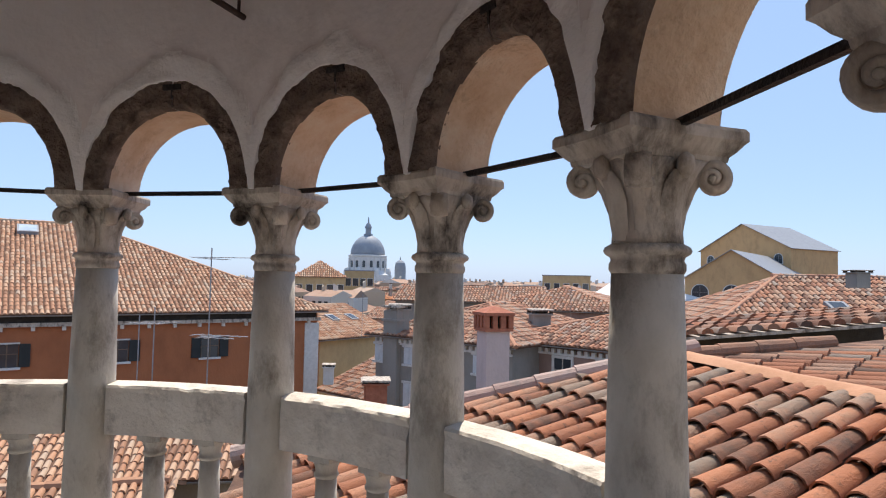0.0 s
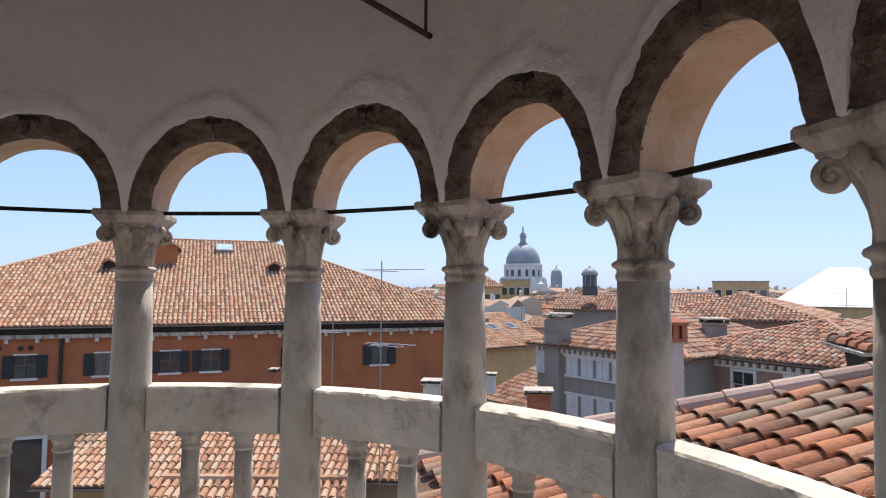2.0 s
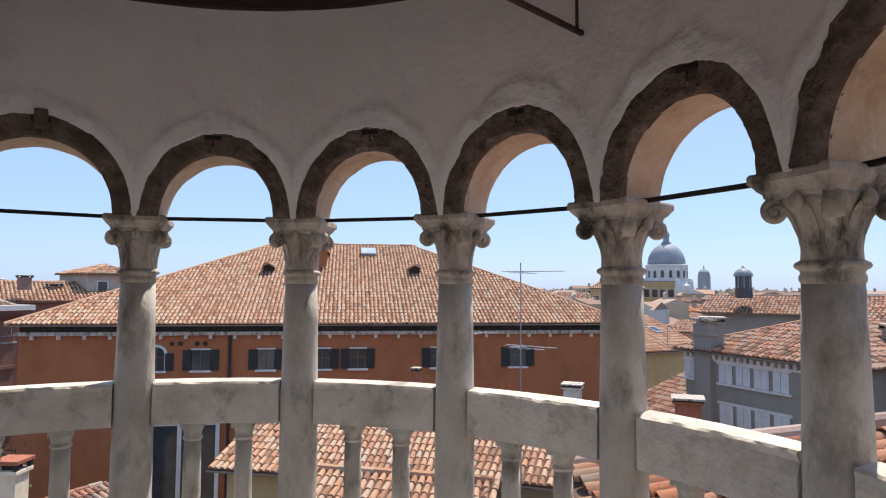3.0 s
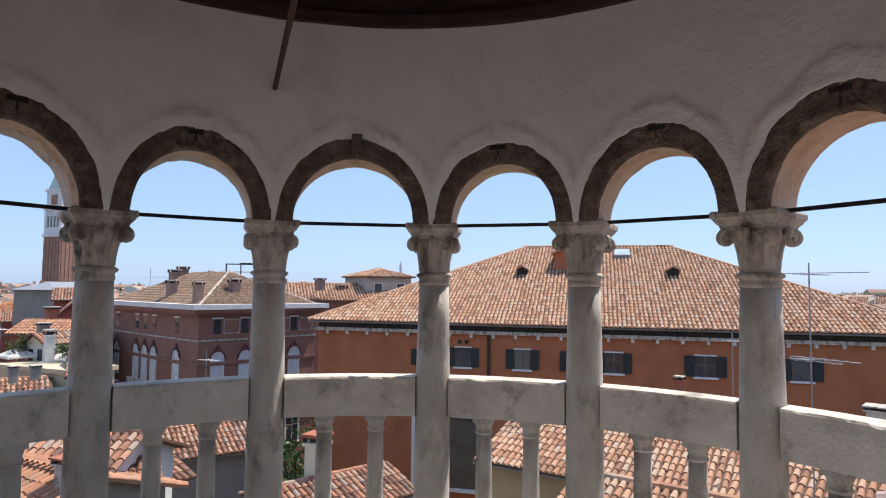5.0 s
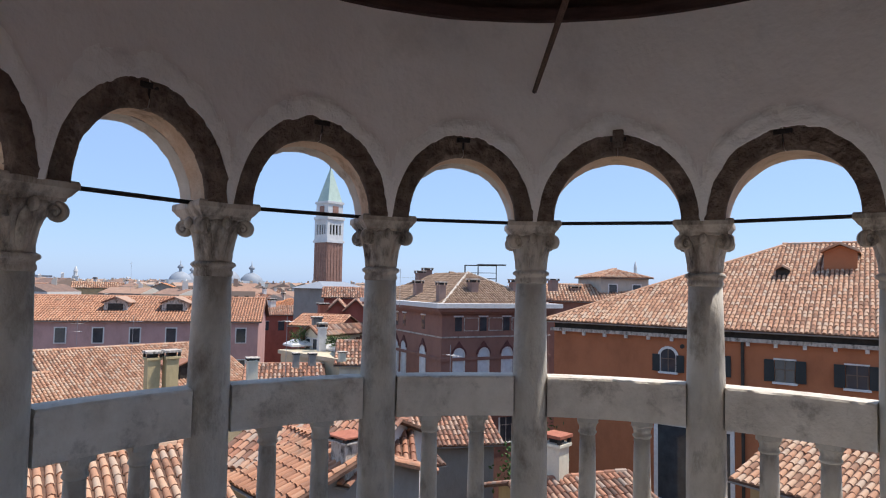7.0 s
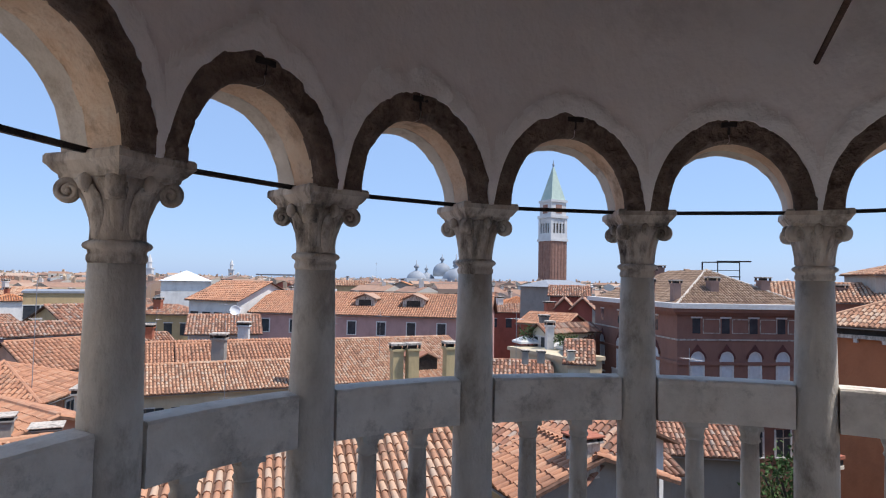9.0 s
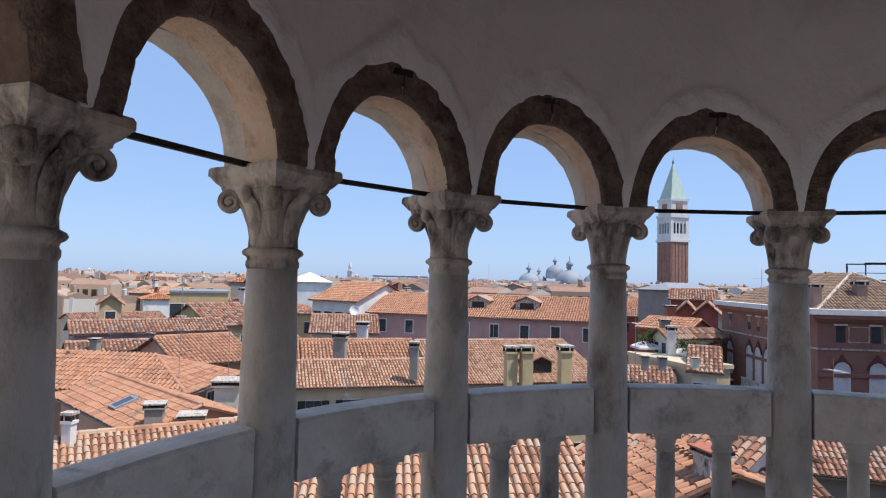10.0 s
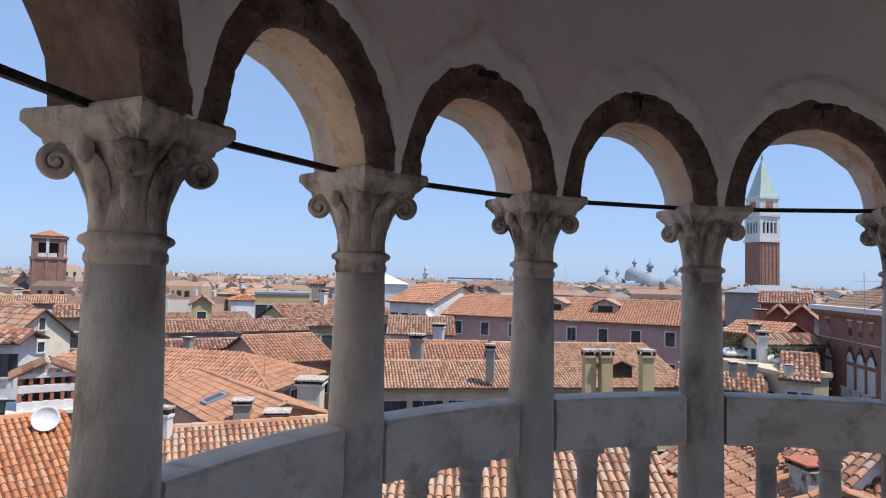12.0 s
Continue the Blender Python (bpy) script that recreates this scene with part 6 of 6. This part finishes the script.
chimney(-17.98, -11.47, -3.58, -2.50, 0.52, wall_mat("grey_render", (0.29, 0.265, 0.235)), "block", 20)
chimney(-16.22, -9.42, -2.95, -2.39, 0.60, wall_mat("grey_render", (0.29, 0.265, 0.235)), "block", 20)
chimney(-23.99, -11.63, -4.29, -2.72, 0.95, wall_mat("cream", (0.70, 0.64, 0.50)), "block", 10, label="pale boxy rooftop stack")
chimney(-40.92, -11.07, -4.70, -2.20, 0.80, wall_mat("grey_render", (0.29, 0.265, 0.235)), "block", 0)
chimney(-50.06, -11.38, -4.34, -2.10, 0.80, M_WHITE, "block", 0)
chimney(-13.91, -11.44, -3.60, -1.95, 0.24, M_WHITE, "block", 0, label="thin white flue stack")
chimney(-37.66, -26.28, -3.70, -2.78, 0.50, wall_mat("grey_render", (0.29, 0.265, 0.235)), "block", 0)
chimney(2.93, 26.16, -1.02, 0.48, 0.75, wall_mat("grey_render", (0.29, 0.265, 0.235)), "block", 0, label="grey rendered chimney with dark bands")
chimney(4.63, 14.38, -2.09, 0.92, 0.60, wall_mat("pale_pink", (0.55, 0.44, 0.42)), "lantern", 12, label="pink chimney tower with a red clay lantern top")
chimney(-0.12, 27.64, -3.19, -2.29, 0.45, M_WHITE, "block", 0)
chimney(1.94, 23.19, -3.30, -2.24, 0.80, M_TERRA, "block", 0, label="low brick chimney with a pale cap")
chimney(14.52, 14.41, 1.54, 2.02, 0.40, wall_mat("grey_render", (0.29, 0.265, 0.235)), "block", 0)
chimney(-40.08, 17.60, 0.20, 1.90, 0.54, wall_mat("old_brick", (0.30, 0.20, 0.165)), "block", 0, label="brown brick chimney on the palazzo roof")
chimney(-35.35, 17.10, 0.24, 1.80, 0.48, wall_mat("old_brick", (0.30, 0.20, 0.165)), "block", 0, label="brown brick chimney on the palazzo roof")
chimney(-36.30, 23.40, 0.40, 2.10, 0.58, wall_mat("old_brick", (0.30, 0.20, 0.165)), "block", 0, label="brown brick chimney on the palazzo roof")
chimney(-36.02, 19.85, 0.10, 2.05, 0.56, wall_mat("old_brick", (0.30, 0.20, 0.165)), "block", 0, label="brown brick chimney on the palazzo roof")
chimney(-44.48, 19.73, 1.35, 2.70, 0.60, wall_mat("old_brick", (0.30, 0.20, 0.165)), "block", 0, label="brown brick chimney on the palazzo roof")
chimney(-45.14, 20.67, 1.73, 2.97, 0.61, wall_mat("old_brick", (0.30, 0.20, 0.165)), "block", 0, label="brown brick chimney on the palazzo roof")
chimney(-47.14, 34.80, 1.21, 2.40, 0.71, wall_mat("old_brick", (0.30, 0.20, 0.165)), "block", 0, label="brown brick chimney on the palazzo roof")
chimney(-48.26, 38.26, -0.29, 1.80, 0.75, wall_mat("old_brick", (0.30, 0.20, 0.165)), "block", 0, label="brown brick chimney on the palazzo roof")
chimney(-41.32, 10.97, -3.61, -1.16, 0.50, M_WHITE, "block", 0, label="tall white plastered chimney")
chimney(-36.41, 8.04, -3.50, -2.63, 0.35, wall_mat("grey_render", (0.29, 0.265, 0.235)), "block", 0)
chimney(-36.17, 8.96, -3.41, -2.64, 0.40, wall_mat("grey_render", (0.29, 0.265, 0.235)), "block", 0)
chimney(-62.49, 16.96, -1.83, -0.50, 0.90, M_TERRA, "block", 0)
chimney(-51.07, 13.23, -2.45, -1.28, 0.70, wall_mat("grey_render", (0.29, 0.265, 0.235)), "block", 0)
chimney(-36.14, 10.81, -3.22, -2.61, 0.40, wall_mat("cream", (0.70, 0.64, 0.50)), "block", 0)
chimney(-14.94, 11.07, -5.03, -2.98, 0.55, wall_mat("cream", (0.70, 0.64, 0.50)), "tile", 20, label="cream chimney with a red tiled cap")
chimney(-13.19, 3.73, -2.94, -1.97, 0.55, M_CAP, "tile", 20, label="brick chimney with a red tiled cap")
chimney(-31.47, 4.66, -3.43, -2.24, 0.50, wall_mat("cream", (0.70, 0.64, 0.50)), "block", 0)
chimney(-1.81, 21.00, -2.60, -1.67, 0.55, M_RAIL, "block", 0)
chimney(-7.00, 19.58, -2.22, -1.22, 0.25, M_TERRA, "block", 0)
chimney(1.88, 23.22, -3.22, -2.28, 0.80, M_TERRA, "block", 0)
chimney(8.83, 25.17, -0.99, 0.39, 0.75, wall_mat("grey_render", (0.29, 0.265, 0.235)), "block", 0, label="grey rendered chimney with dark bands")
antenna(-1.77, 12.87, -2.83, 2.12, [(1.92, -15, 1.5, 9), (1.89, 60, 0.7, 5), (0.28, -20, 1.3, 6), (0.23, -25, 0.9, 4),])
antenna(-3.09, 13.55, -1.04, 0.83, [(0.49, 10, 0.8, 8),])
antenna(-3.67, 14.32, -1.49, 0.60, [(0.41, -20, 0.9, 7),])
antenna(-119.05, -0.98, -0.59, 4.74, [(4.31, 0, 3.0, 5),])
antenna(-36.77, 14.80, 0.10, 2.56, [(2.00, 20, 2.2, 6),])
antenna(-41.94, -43.24, -2.23, 3.20, [(1.84, 0, 1.5, 5),])
antenna(-23.46, -6.67, -4.41, -1.75, [(-3.08, 0, 0.4, 3),])
antenna(-24.09, -13.82, -4.10, 1.22, [(-0.24, 30, 1.2, 6),])
antenna(-30.18, 6.04, -3.34, -0.11, [(-0.38, 10, 1.0, 5),])
antenna(-22.05, 10.98, -2.99, -0.92, [(-1.33, 10, 0.9, 7),])
dish(-12.96, -14.22, -2.33, 133, 0.32)
dish(-47.96, -11.68, -1.21, 102, 0.4)
antenna(-33.01, -22.41, -3.87, -1.62, [(-1.89, 145, 1.1, 6), (-2.29, 115, 0.8, 4),])
antenna(-37.21, -23.18, -4.26, -1.64, [(-1.94, 100, 1.1, 6), (-2.39, 160, 0.8, 4),])
antenna(-37.53, -22.61, -3.71, -2.02, [(-2.32, 53, 1.1, 6), (-2.77, 47, 0.8, 4),])
antenna(-26.73, -12.84, -3.76, -0.93, [(-1.14, 56, 1.1, 6), (-1.45, 104, 0.8, 4),])
antenna(-43.92, -11.41, -4.51, -0.18, [(-0.51, 2, 1.1, 6), (-1.00, 158, 0.8, 4),])
antenna(-46.56, -16.88, -4.22, -0.88, [(-1.23, 160, 1.1, 6), (-1.77, 40, 0.8, 4),])
antenna(-48.97, -4.15, -3.89, -1.22, [(-1.58, 30, 1.1, 6), (-2.11, 30, 0.8, 4),])
antenna(-41.05, -0.74, -3.63, -0.68, [(-0.98, 50, 1.1, 6), (-1.42, 170, 0.8, 4),])
antenna(-45.12, -31.31, -3.81, -1.29, [(-1.66, 150, 1.1, 6), (-2.21, 150, 0.8, 4),])
antenna(14.19, 37.14, -1.97, 1.38, [(1.03, 50, 1.1, 6),])
antenna(16.01, 29.96, -0.98, 1.63, [(1.34, 130, 1.1, 6),])
antenna(1.24, 35.19, -1.89, 0.68, [(0.36, 160, 1.1, 6),])

# rods that cross the room at ceiling height, with a short stay
for az0 in (151.15, 63.15):
    bm = bmesh.new()
    p = Vector(wpt(az0, 2.20, 2.655))
    q = Vector((-p.x, -p.y, 2.655))
    bar(bm, p, q, 0.014, 10)
    rod = tagged(part("tie_rod", bm, M_RUST), "rusty iron tie rod across the room", "tie rod", "ceiling tie rods")
bm = bmesh.new()
p = Vector(wpt(63.15, 2.13, 2.655))
bar(bm, p, p + Vector((0, 0, 0.17)), 0.007, 8)
tagged(part("stay_pin", bm, M_RUST), "short rusty iron pin at the rod end", "pin")


def leafy(name, x, y, z0, h, r, n, seed, label, cat):
    """A small tree or shrub: tapered trunk, limbs and a crown of many leaves."""
    rng = np.random.default_rng(seed)
    t = thing(name, (x, y, z0), label=label, category=cat)
    bm = bmesh.new()
    lathe(bm, [(0.05 * h * 0.5, 0), (0.03 * h * 0.5, h * 0.5), (0.012 * h, h * 0.8)], 8)
    for k in range(6):
        a = 2 * math.pi * k / 6
        bar(bm, (0, 0, h * 0.4), (r * 0.6 * math.cos(a), r * 0.6 * math.sin(a), h * (0.6 + 0.05 * k)), 0.02 * r + 0.01, 5)
    part("trunk", bm, M_WOOD_SHADE, t)
    cl = rng.normal(0, 1, (14, 3)) * np.array([r * 0.42, r * 0.42, h * 0.16]) + np.array([0, 0, h * 0.68])
    c = cl[rng.integers(0, 14, n)] + rng.normal(0, 0.2 * r, (n, 3))
    a, b = rng.normal(0, 1, (n, 3)), rng.normal(0, 1, (n, 3))
    a /= np.linalg.norm(a, axis=1)[:, None]
    b -= a * (a * b).sum(1)[:, None]
    b /= np.linalg.norm(b, axis=1)[:, None]
    s = (0.05 + 0.05 * rng.random(n))[:, None] * (0.6 + 0.3 * r)
    V = np.stack([c - a * s, c + b * s * 0.55, c + a * s, c - b * s * 0.55], 1).reshape(-1, 3)
    ob = new("crown", np_mesh("crown", V, np.arange(4 * n).reshape(-1, 4), np.zeros((0, 5), int), M_LEAF))
    ob.parent = t
    return t


leafy("tree", -18.0, 12.4, -8.0, 4.2, 1.5, 1500, 3, "small leafy green tree in the lane", "tree")
leafy("potted_shrub", -43.4, 10.0, -3.15, 1.3, 0.8, 500, 4, "green shrub on a roof terrace", "shrub")
leafy("potted_shrub", -40.6, 11.9, -3.15, 1.2, 0.9, 500, 5, "green shrub on a roof terrace", "shrub")

# brick rooftop tower with white bands of open posts
al = thing("roof_tower", (-14.4, -15.6, -6.35), 45, label="small brick roof tower with white bands and open posts", category="roof tower")
bm = bmesh.new()
box(bm, -0.6, 0.6, -0.6, 0.6, 0, 3.8)
part("body", bm, wall_mat("old_brick", (0.30, 0.20, 0.165)), al)
for z0, z1, s in ((3.95, 4.07, 0.92), (4.07, 4.30, 0.68), (4.53, 4.74, 0.68), (4.93, 5.06, 0.68)):
    bm = bmesh.new()
    box(bm, -s, s, -s, s, z0, z1, None, 0.015)
    part("band", bm, M_WHITE, al, "white stone band")
for z0, z1, s in ((3.8, 3.95, 0.74), (4.30, 4.53, 0.62), (4.74, 4.93, 0.62)):
    me = shared("tower_post_%.1f" % z0, lambda b: box(b, -0.045, 0.045, -0.045, 0.045, z0, z1), M_TERRA)
    for k in range(6):
        for sg in (-1, 1):
            child("post", me, al, Matrix.Translation((s * (-1 + 0.4 * k), sg * s, 0)))
            if 0 < k < 5:
                child("post", me, al, Matrix.Translation((sg * s, s * (-1 + 0.4 * k), 0)))
bm = bmesh.new()
box(bm, -0.5, 0.5, -0.5, 0.5, 3.8, 4.94)
part("core", bm, M_WOOD_SHADE, al)
bm = bmesh.new()
vs = [bm.verts.new(q) for q in ((-0.66, -0.66, 5.05), (0.66, -0.66, 5.05), (0.66, 0.66, 5.05), (-0.66, 0.66, 5.05), (-0.66, 0, 5.36), (0.66, 0, 5.36))]
for q in ((0, 1, 5, 4), (2, 3, 4, 5), (1, 2, 5), (3, 0, 4), (3, 2, 1, 0)):
    bm.faces.new([vs[k] for k in q])
top = part("gable_roof", bm, M_CAP, al, "white gabled roof body under clay tiles")
for sg in (-1, 1):
    up = Vector((0, sg * 0.9, 0.42)).normalized()
    roof_tiles("tiles", Vector((sg * 0.85, -sg * 0.9, 4.98)), Vector((sg, 0, 0)) * -1 if sg > 0 else Vector((1, 0, 0)), up, [(0, 0), (1.7, 0), (1.7, 1.0), (0, 1.0)], M_TILE, top, 0.17, 0.3, 90 + sg)

# white metal rack on the tan roof
rk = thing("metal_rack", (-12.65, -1.12, -3.05), 100, label="white metal grid rack standing on a tiled roof", category="rack")
for k in range(7):
    bm = bmesh.new()
    bar(bm, (-0.35, 0, 0.15 + 0.1 * k), (0.35, 0, 0.15 + 0.1 * k), 0.012, 5)
    part("rung", bm, M_WHITE, rk)
for x in (-0.35, -0.1, 0.15, 0.35):
    bm = bmesh.new()
    bar(bm, (x, 0, 0), (x, 0, 0.85), 0.014, 5)
    part("upright", bm, M_WHITE, rk)
for x in (-0.35, 0.35):
    bm = bmesh.new()
    bar(bm, (x, 0, 0.8), (x, 0.4, 0), 0.014, 5)
    part("leg", bm, M_WHITE, rk)

# dormers on the long roofs
for host, fx, wd in ((pink_house, 0.68, 2.2), (pink_house, 0.47, 2.0)):
    body = [q for q in host.children if q.name.startswith("wall")][0]
    bb = [q.co for q in body.data.vertices]
    ww, hh, dd = bb[1].x, bb[4].z, bb[2].y
    rr_ = bb[8].z - hh
    dormer(host, ww * fx, dd * 0.18, hh + rr_ * 0.36, wd, 0.75, dd * 0.3, M_CAP, M_TILE)

# windows of the brown palazzo: arched with dark red hoods, small stone balconies, an attic row above
PH = -0.07 - GROUND
M_HOOD = mat("hood_red", [(0.3, (0.10, 0.04, 0.035)), (0.7, (0.16, 0.06, 0.05))], scale=3, bump=0.3)


def hood_bm(b):
    n = 12
    rows = []
    for y in (-0.09, 0.0):
        inner = [(0.45 * math.cos(math.pi * k / n), 1.75 + 0.45 * math.sin(math.pi * k / n)) for k in range(n + 1)]
        outer = [(0.55 * math.cos(math.pi * k / n), 1.75 + 0.55 * math.sin(math.pi * k / n) + 0.32 * max(0, 1 - abs(k - n / 2) / 2.5) ** 1.6) for k in range(n + 1)]
        rows.append(([b.verts.new((x, y, z)) for x, z in inner], [b.verts.new((x, y, z)) for x, z in outer]))
    (fi, fo), (bi, bo) = rows
    for k in range(n):
        b.faces.new((fi[k], fi[k + 1], fo[k + 1], fo[k]))
        b.faces.new((fo[k], fo[k + 1], bo[k + 1], bo[k]))
        b.faces.new((bi[k], bi[k + 1], fi[k + 1], fi[k]))


def balcony_bm(b):
    box(b, -0.58, 0.58, -0.38, 0.0, -0.62, -0.54)
    box(b, -0.58, 0.58, -0.38, -0.30, -0.08, 0.0)
    for k in range(6):
        box(b, -0.55 + 0.2 * k, -0.45 + 0.2 * k, -0.36, -0.31, -0.54, -0.08)


def attic_panel_bm(b):
    for x0, x1, z0, z1 in ((-0.55, 0.55, 0.82, 0.87), (-0.55, 0.55, 0, 0.05), (-0.55, -0.5, 0.05, 0.82), (0.5, 0.55, 0.05, 0.82)):
        box(b, x0, x1, -0.04, 0.0, z0, z1)


hood, balc, panel = shared("hood", hood_bm, M_HOOD), shared("balcony", balcony_bm, M_WHITE), shared("attic_panel", attic_panel_bm, M_CAP)
spots = [(Matrix.Translation((x, -0.003, 0)), True) for x in (1.25, 3.1, 4.9, 6.7)]
spots += [(pose(-0.003, y, 0, 0, 0, -90), False) for y in (2.65, 5.8, 7.15, 8.5, 11.75)]
for m, front in spots:
    win = window(palazzo, m @ Matrix.Translation((0, 0, PH - 4.55)), 0.68, 2.1, "arch")
    child("hood", hood, win, Matrix.Identity(4), "dark red moulded hood")
    child("balcony", balc, win, Matrix.Identity(4), "small white stone balcony")
    window(palazzo, m @ Matrix.Translation((-0.05, 0, PH - 1.30)), 0.50, 0.90, "plain", True)
    window(palazzo, m @ Matrix.Translation((0, 0, PH - 8.6)), 0.95, 2.0, "white")
    if front:
        child("attic_panel", panel, palazzo, m @ Matrix.Translation((0.9, 0, PH - 1.30)))
bm = bmesh.new()
box(bm, -0.06, 8.45, -0.06, 13.46, PH - 1.72, PH - 1.63)
part("white_course", bm, M_CAP, palazzo, "white stone course below the attic")

# iron frame of a roof terrace on the palazzo
fr = thing("terrace_frame", (-41.7, 23.7, 1.9), 59, label="thin dark iron frame of a roof terrace", category="terrace frame")
for x in (-1.25, -0.2, 1.25):
    for y in (0, 1.2):
        bm = bmesh.new()
        bar(bm, (x, y, -1.5), (x, y, 1.3), 0.03, 6)
        part("post", bm, M_IRON, fr)
for a, b in (((-1.25, 0, 1.3), (1.25, 0, 1.3)), ((-1.25, 1.2, 1.3), (1.25, 1.2, 1.3)), ((-0.2, 0, 1.3), (-0.2, 1.2, 1.3)), ((-1.25, 0, 0.7), (1.25, 0, 0.7))):
    bm = bmesh.new()
    bar(bm, a, b, 0.025, 6)
    part("rail", bm, M_IRON, fr)

bm = bmesh.new()
box(bm, -0.25, 2.0, -0.1, 1.4, 1.33, 1.39)
part("canopy", bm, M_WOOD_SHADE, fr, "flat dark slatted canopy")
bm = bmesh.new()
box(bm, -1.3, 1.3, -0.05, 1.25, 0.22, 0.28)
part("platform", bm, M_WOOD_SHADE, fr, "dark timber terrace floor")

# white sunshades on the terrace of the yellow house
for x, y, z, yaw in ((-43.6, 9.9, -2.44, 10), (-41.6, 12.1, -2.6, 25)):
    sh = thing("sunshade", (x, y, z - 1.55), yaw, label="white square sunshade on a roof terrace", category="sunshade", group="sunshades")
    bm = bmesh.new()
    bar(bm, (0, 0, 0), (0, 0, 1.55), 0.03, 6)
    part("pole", bm, M_WHITE, sh)
    bm = bmesh.new()
    lathe(bm, [(1.15, 1.05), (1.15, 1.18), (0.6, 1.42), (0.02, 1.6)], 4, pose(0, 0, 0, 0, 0, 45))
    part("canopy", bm, M_WHITE, sh, "white cloth canopy")

# closed shutters and the chimney breast of the grey house
for x in (0.28, 2.0, 2.78, 3.56, 4.33, 5.6, 6.4):
    window(grey_shutter_house, Matrix.Translation((x, -0.003, 18.0)), 0.60, 0.70, "closed")
    window(grey_shutter_house, Matrix.Translation((x, -0.003, 16.2)), 0.60, 1.0, "closed")
bm = bmesh.new()
box(bm, 0.68, 1.48, -0.28, 0.45, 0, 20.2, None, 0.02)
box(bm, 0.62, 1.54, -0.34, 0.51, 19.75, 19.85)
breast = part("chimney_breast", bm, wall_mat("grey_render", (0.29, 0.265, 0.235)), grey_shutter_house, "grey rendered chimney breast rising past the eave")
bm = bmesh.new()
box(bm, 0.60, 1.56, -0.36, 0.53, 20.32, 20.42, None, 0.02)
box(bm, 0.76, 1.40, -0.20, 0.37, 20.2, 20.32)
part("chimney_cap", bm, M_CAP, breast, "pale stone cap")

# wide dark dormer between the chimneys of the yellow house
dormer(yellow_house, 7.2, 0.9, -4.97 - GROUND + 0.25, 1.6, 0.8, 3.4, M_WOOD_SHADE, M_TILE)

# small lead lantern turret on the roofs
lt = thing("roof_lantern", (7.67, 60.90, 1.44), label="small round glazed roof lantern with a lead dome", category="roof lantern")
bm = bmesh.new()
lathe(bm, [(0.75, -0.6), (0.75, 0.25), (0.6, 0.3), (0.6, 1.35)], 16)
part("drum", bm, M_GLASS, lt, "dark glazed drum")
for k in range(8):
    a = math.pi * k / 4
    bm = bmesh.new()
    bar(bm, (0.62 * math.cos(a), 0.62 * math.sin(a), 0.25), (0.62 * math.cos(a), 0.62 * math.sin(a), 1.35), 0.06, 6)
    part("post", bm, M_LEAD, lt)
bm = bmesh.new()
lathe(bm, [(0.82, 1.33), (0.82, 1.42), (0.74, 1.65), (0.5, 1.92), (0.15, 2.05), (0.1, 2.2), (0.02, 2.3)], 16)
part("dome", bm, M_LEAD, lt, "grey lead dome", True)

# building crane far off
cr = thing("tower_crane", (-297.1, -35.5, GROUND), 80, label="thin far-off building crane on the skyline", category="crane")
bm = bmesh.new()
box(bm, -0.4, 0.4, -0.4, 0.4, 0, 22.8)
part("mast", bm, M_ALU, cr)
bm = bmesh.new()
box(bm, -22, 6, -0.3, 0.3, 21.9, 22.6)
part("jib", bm, M_ALU, cr)
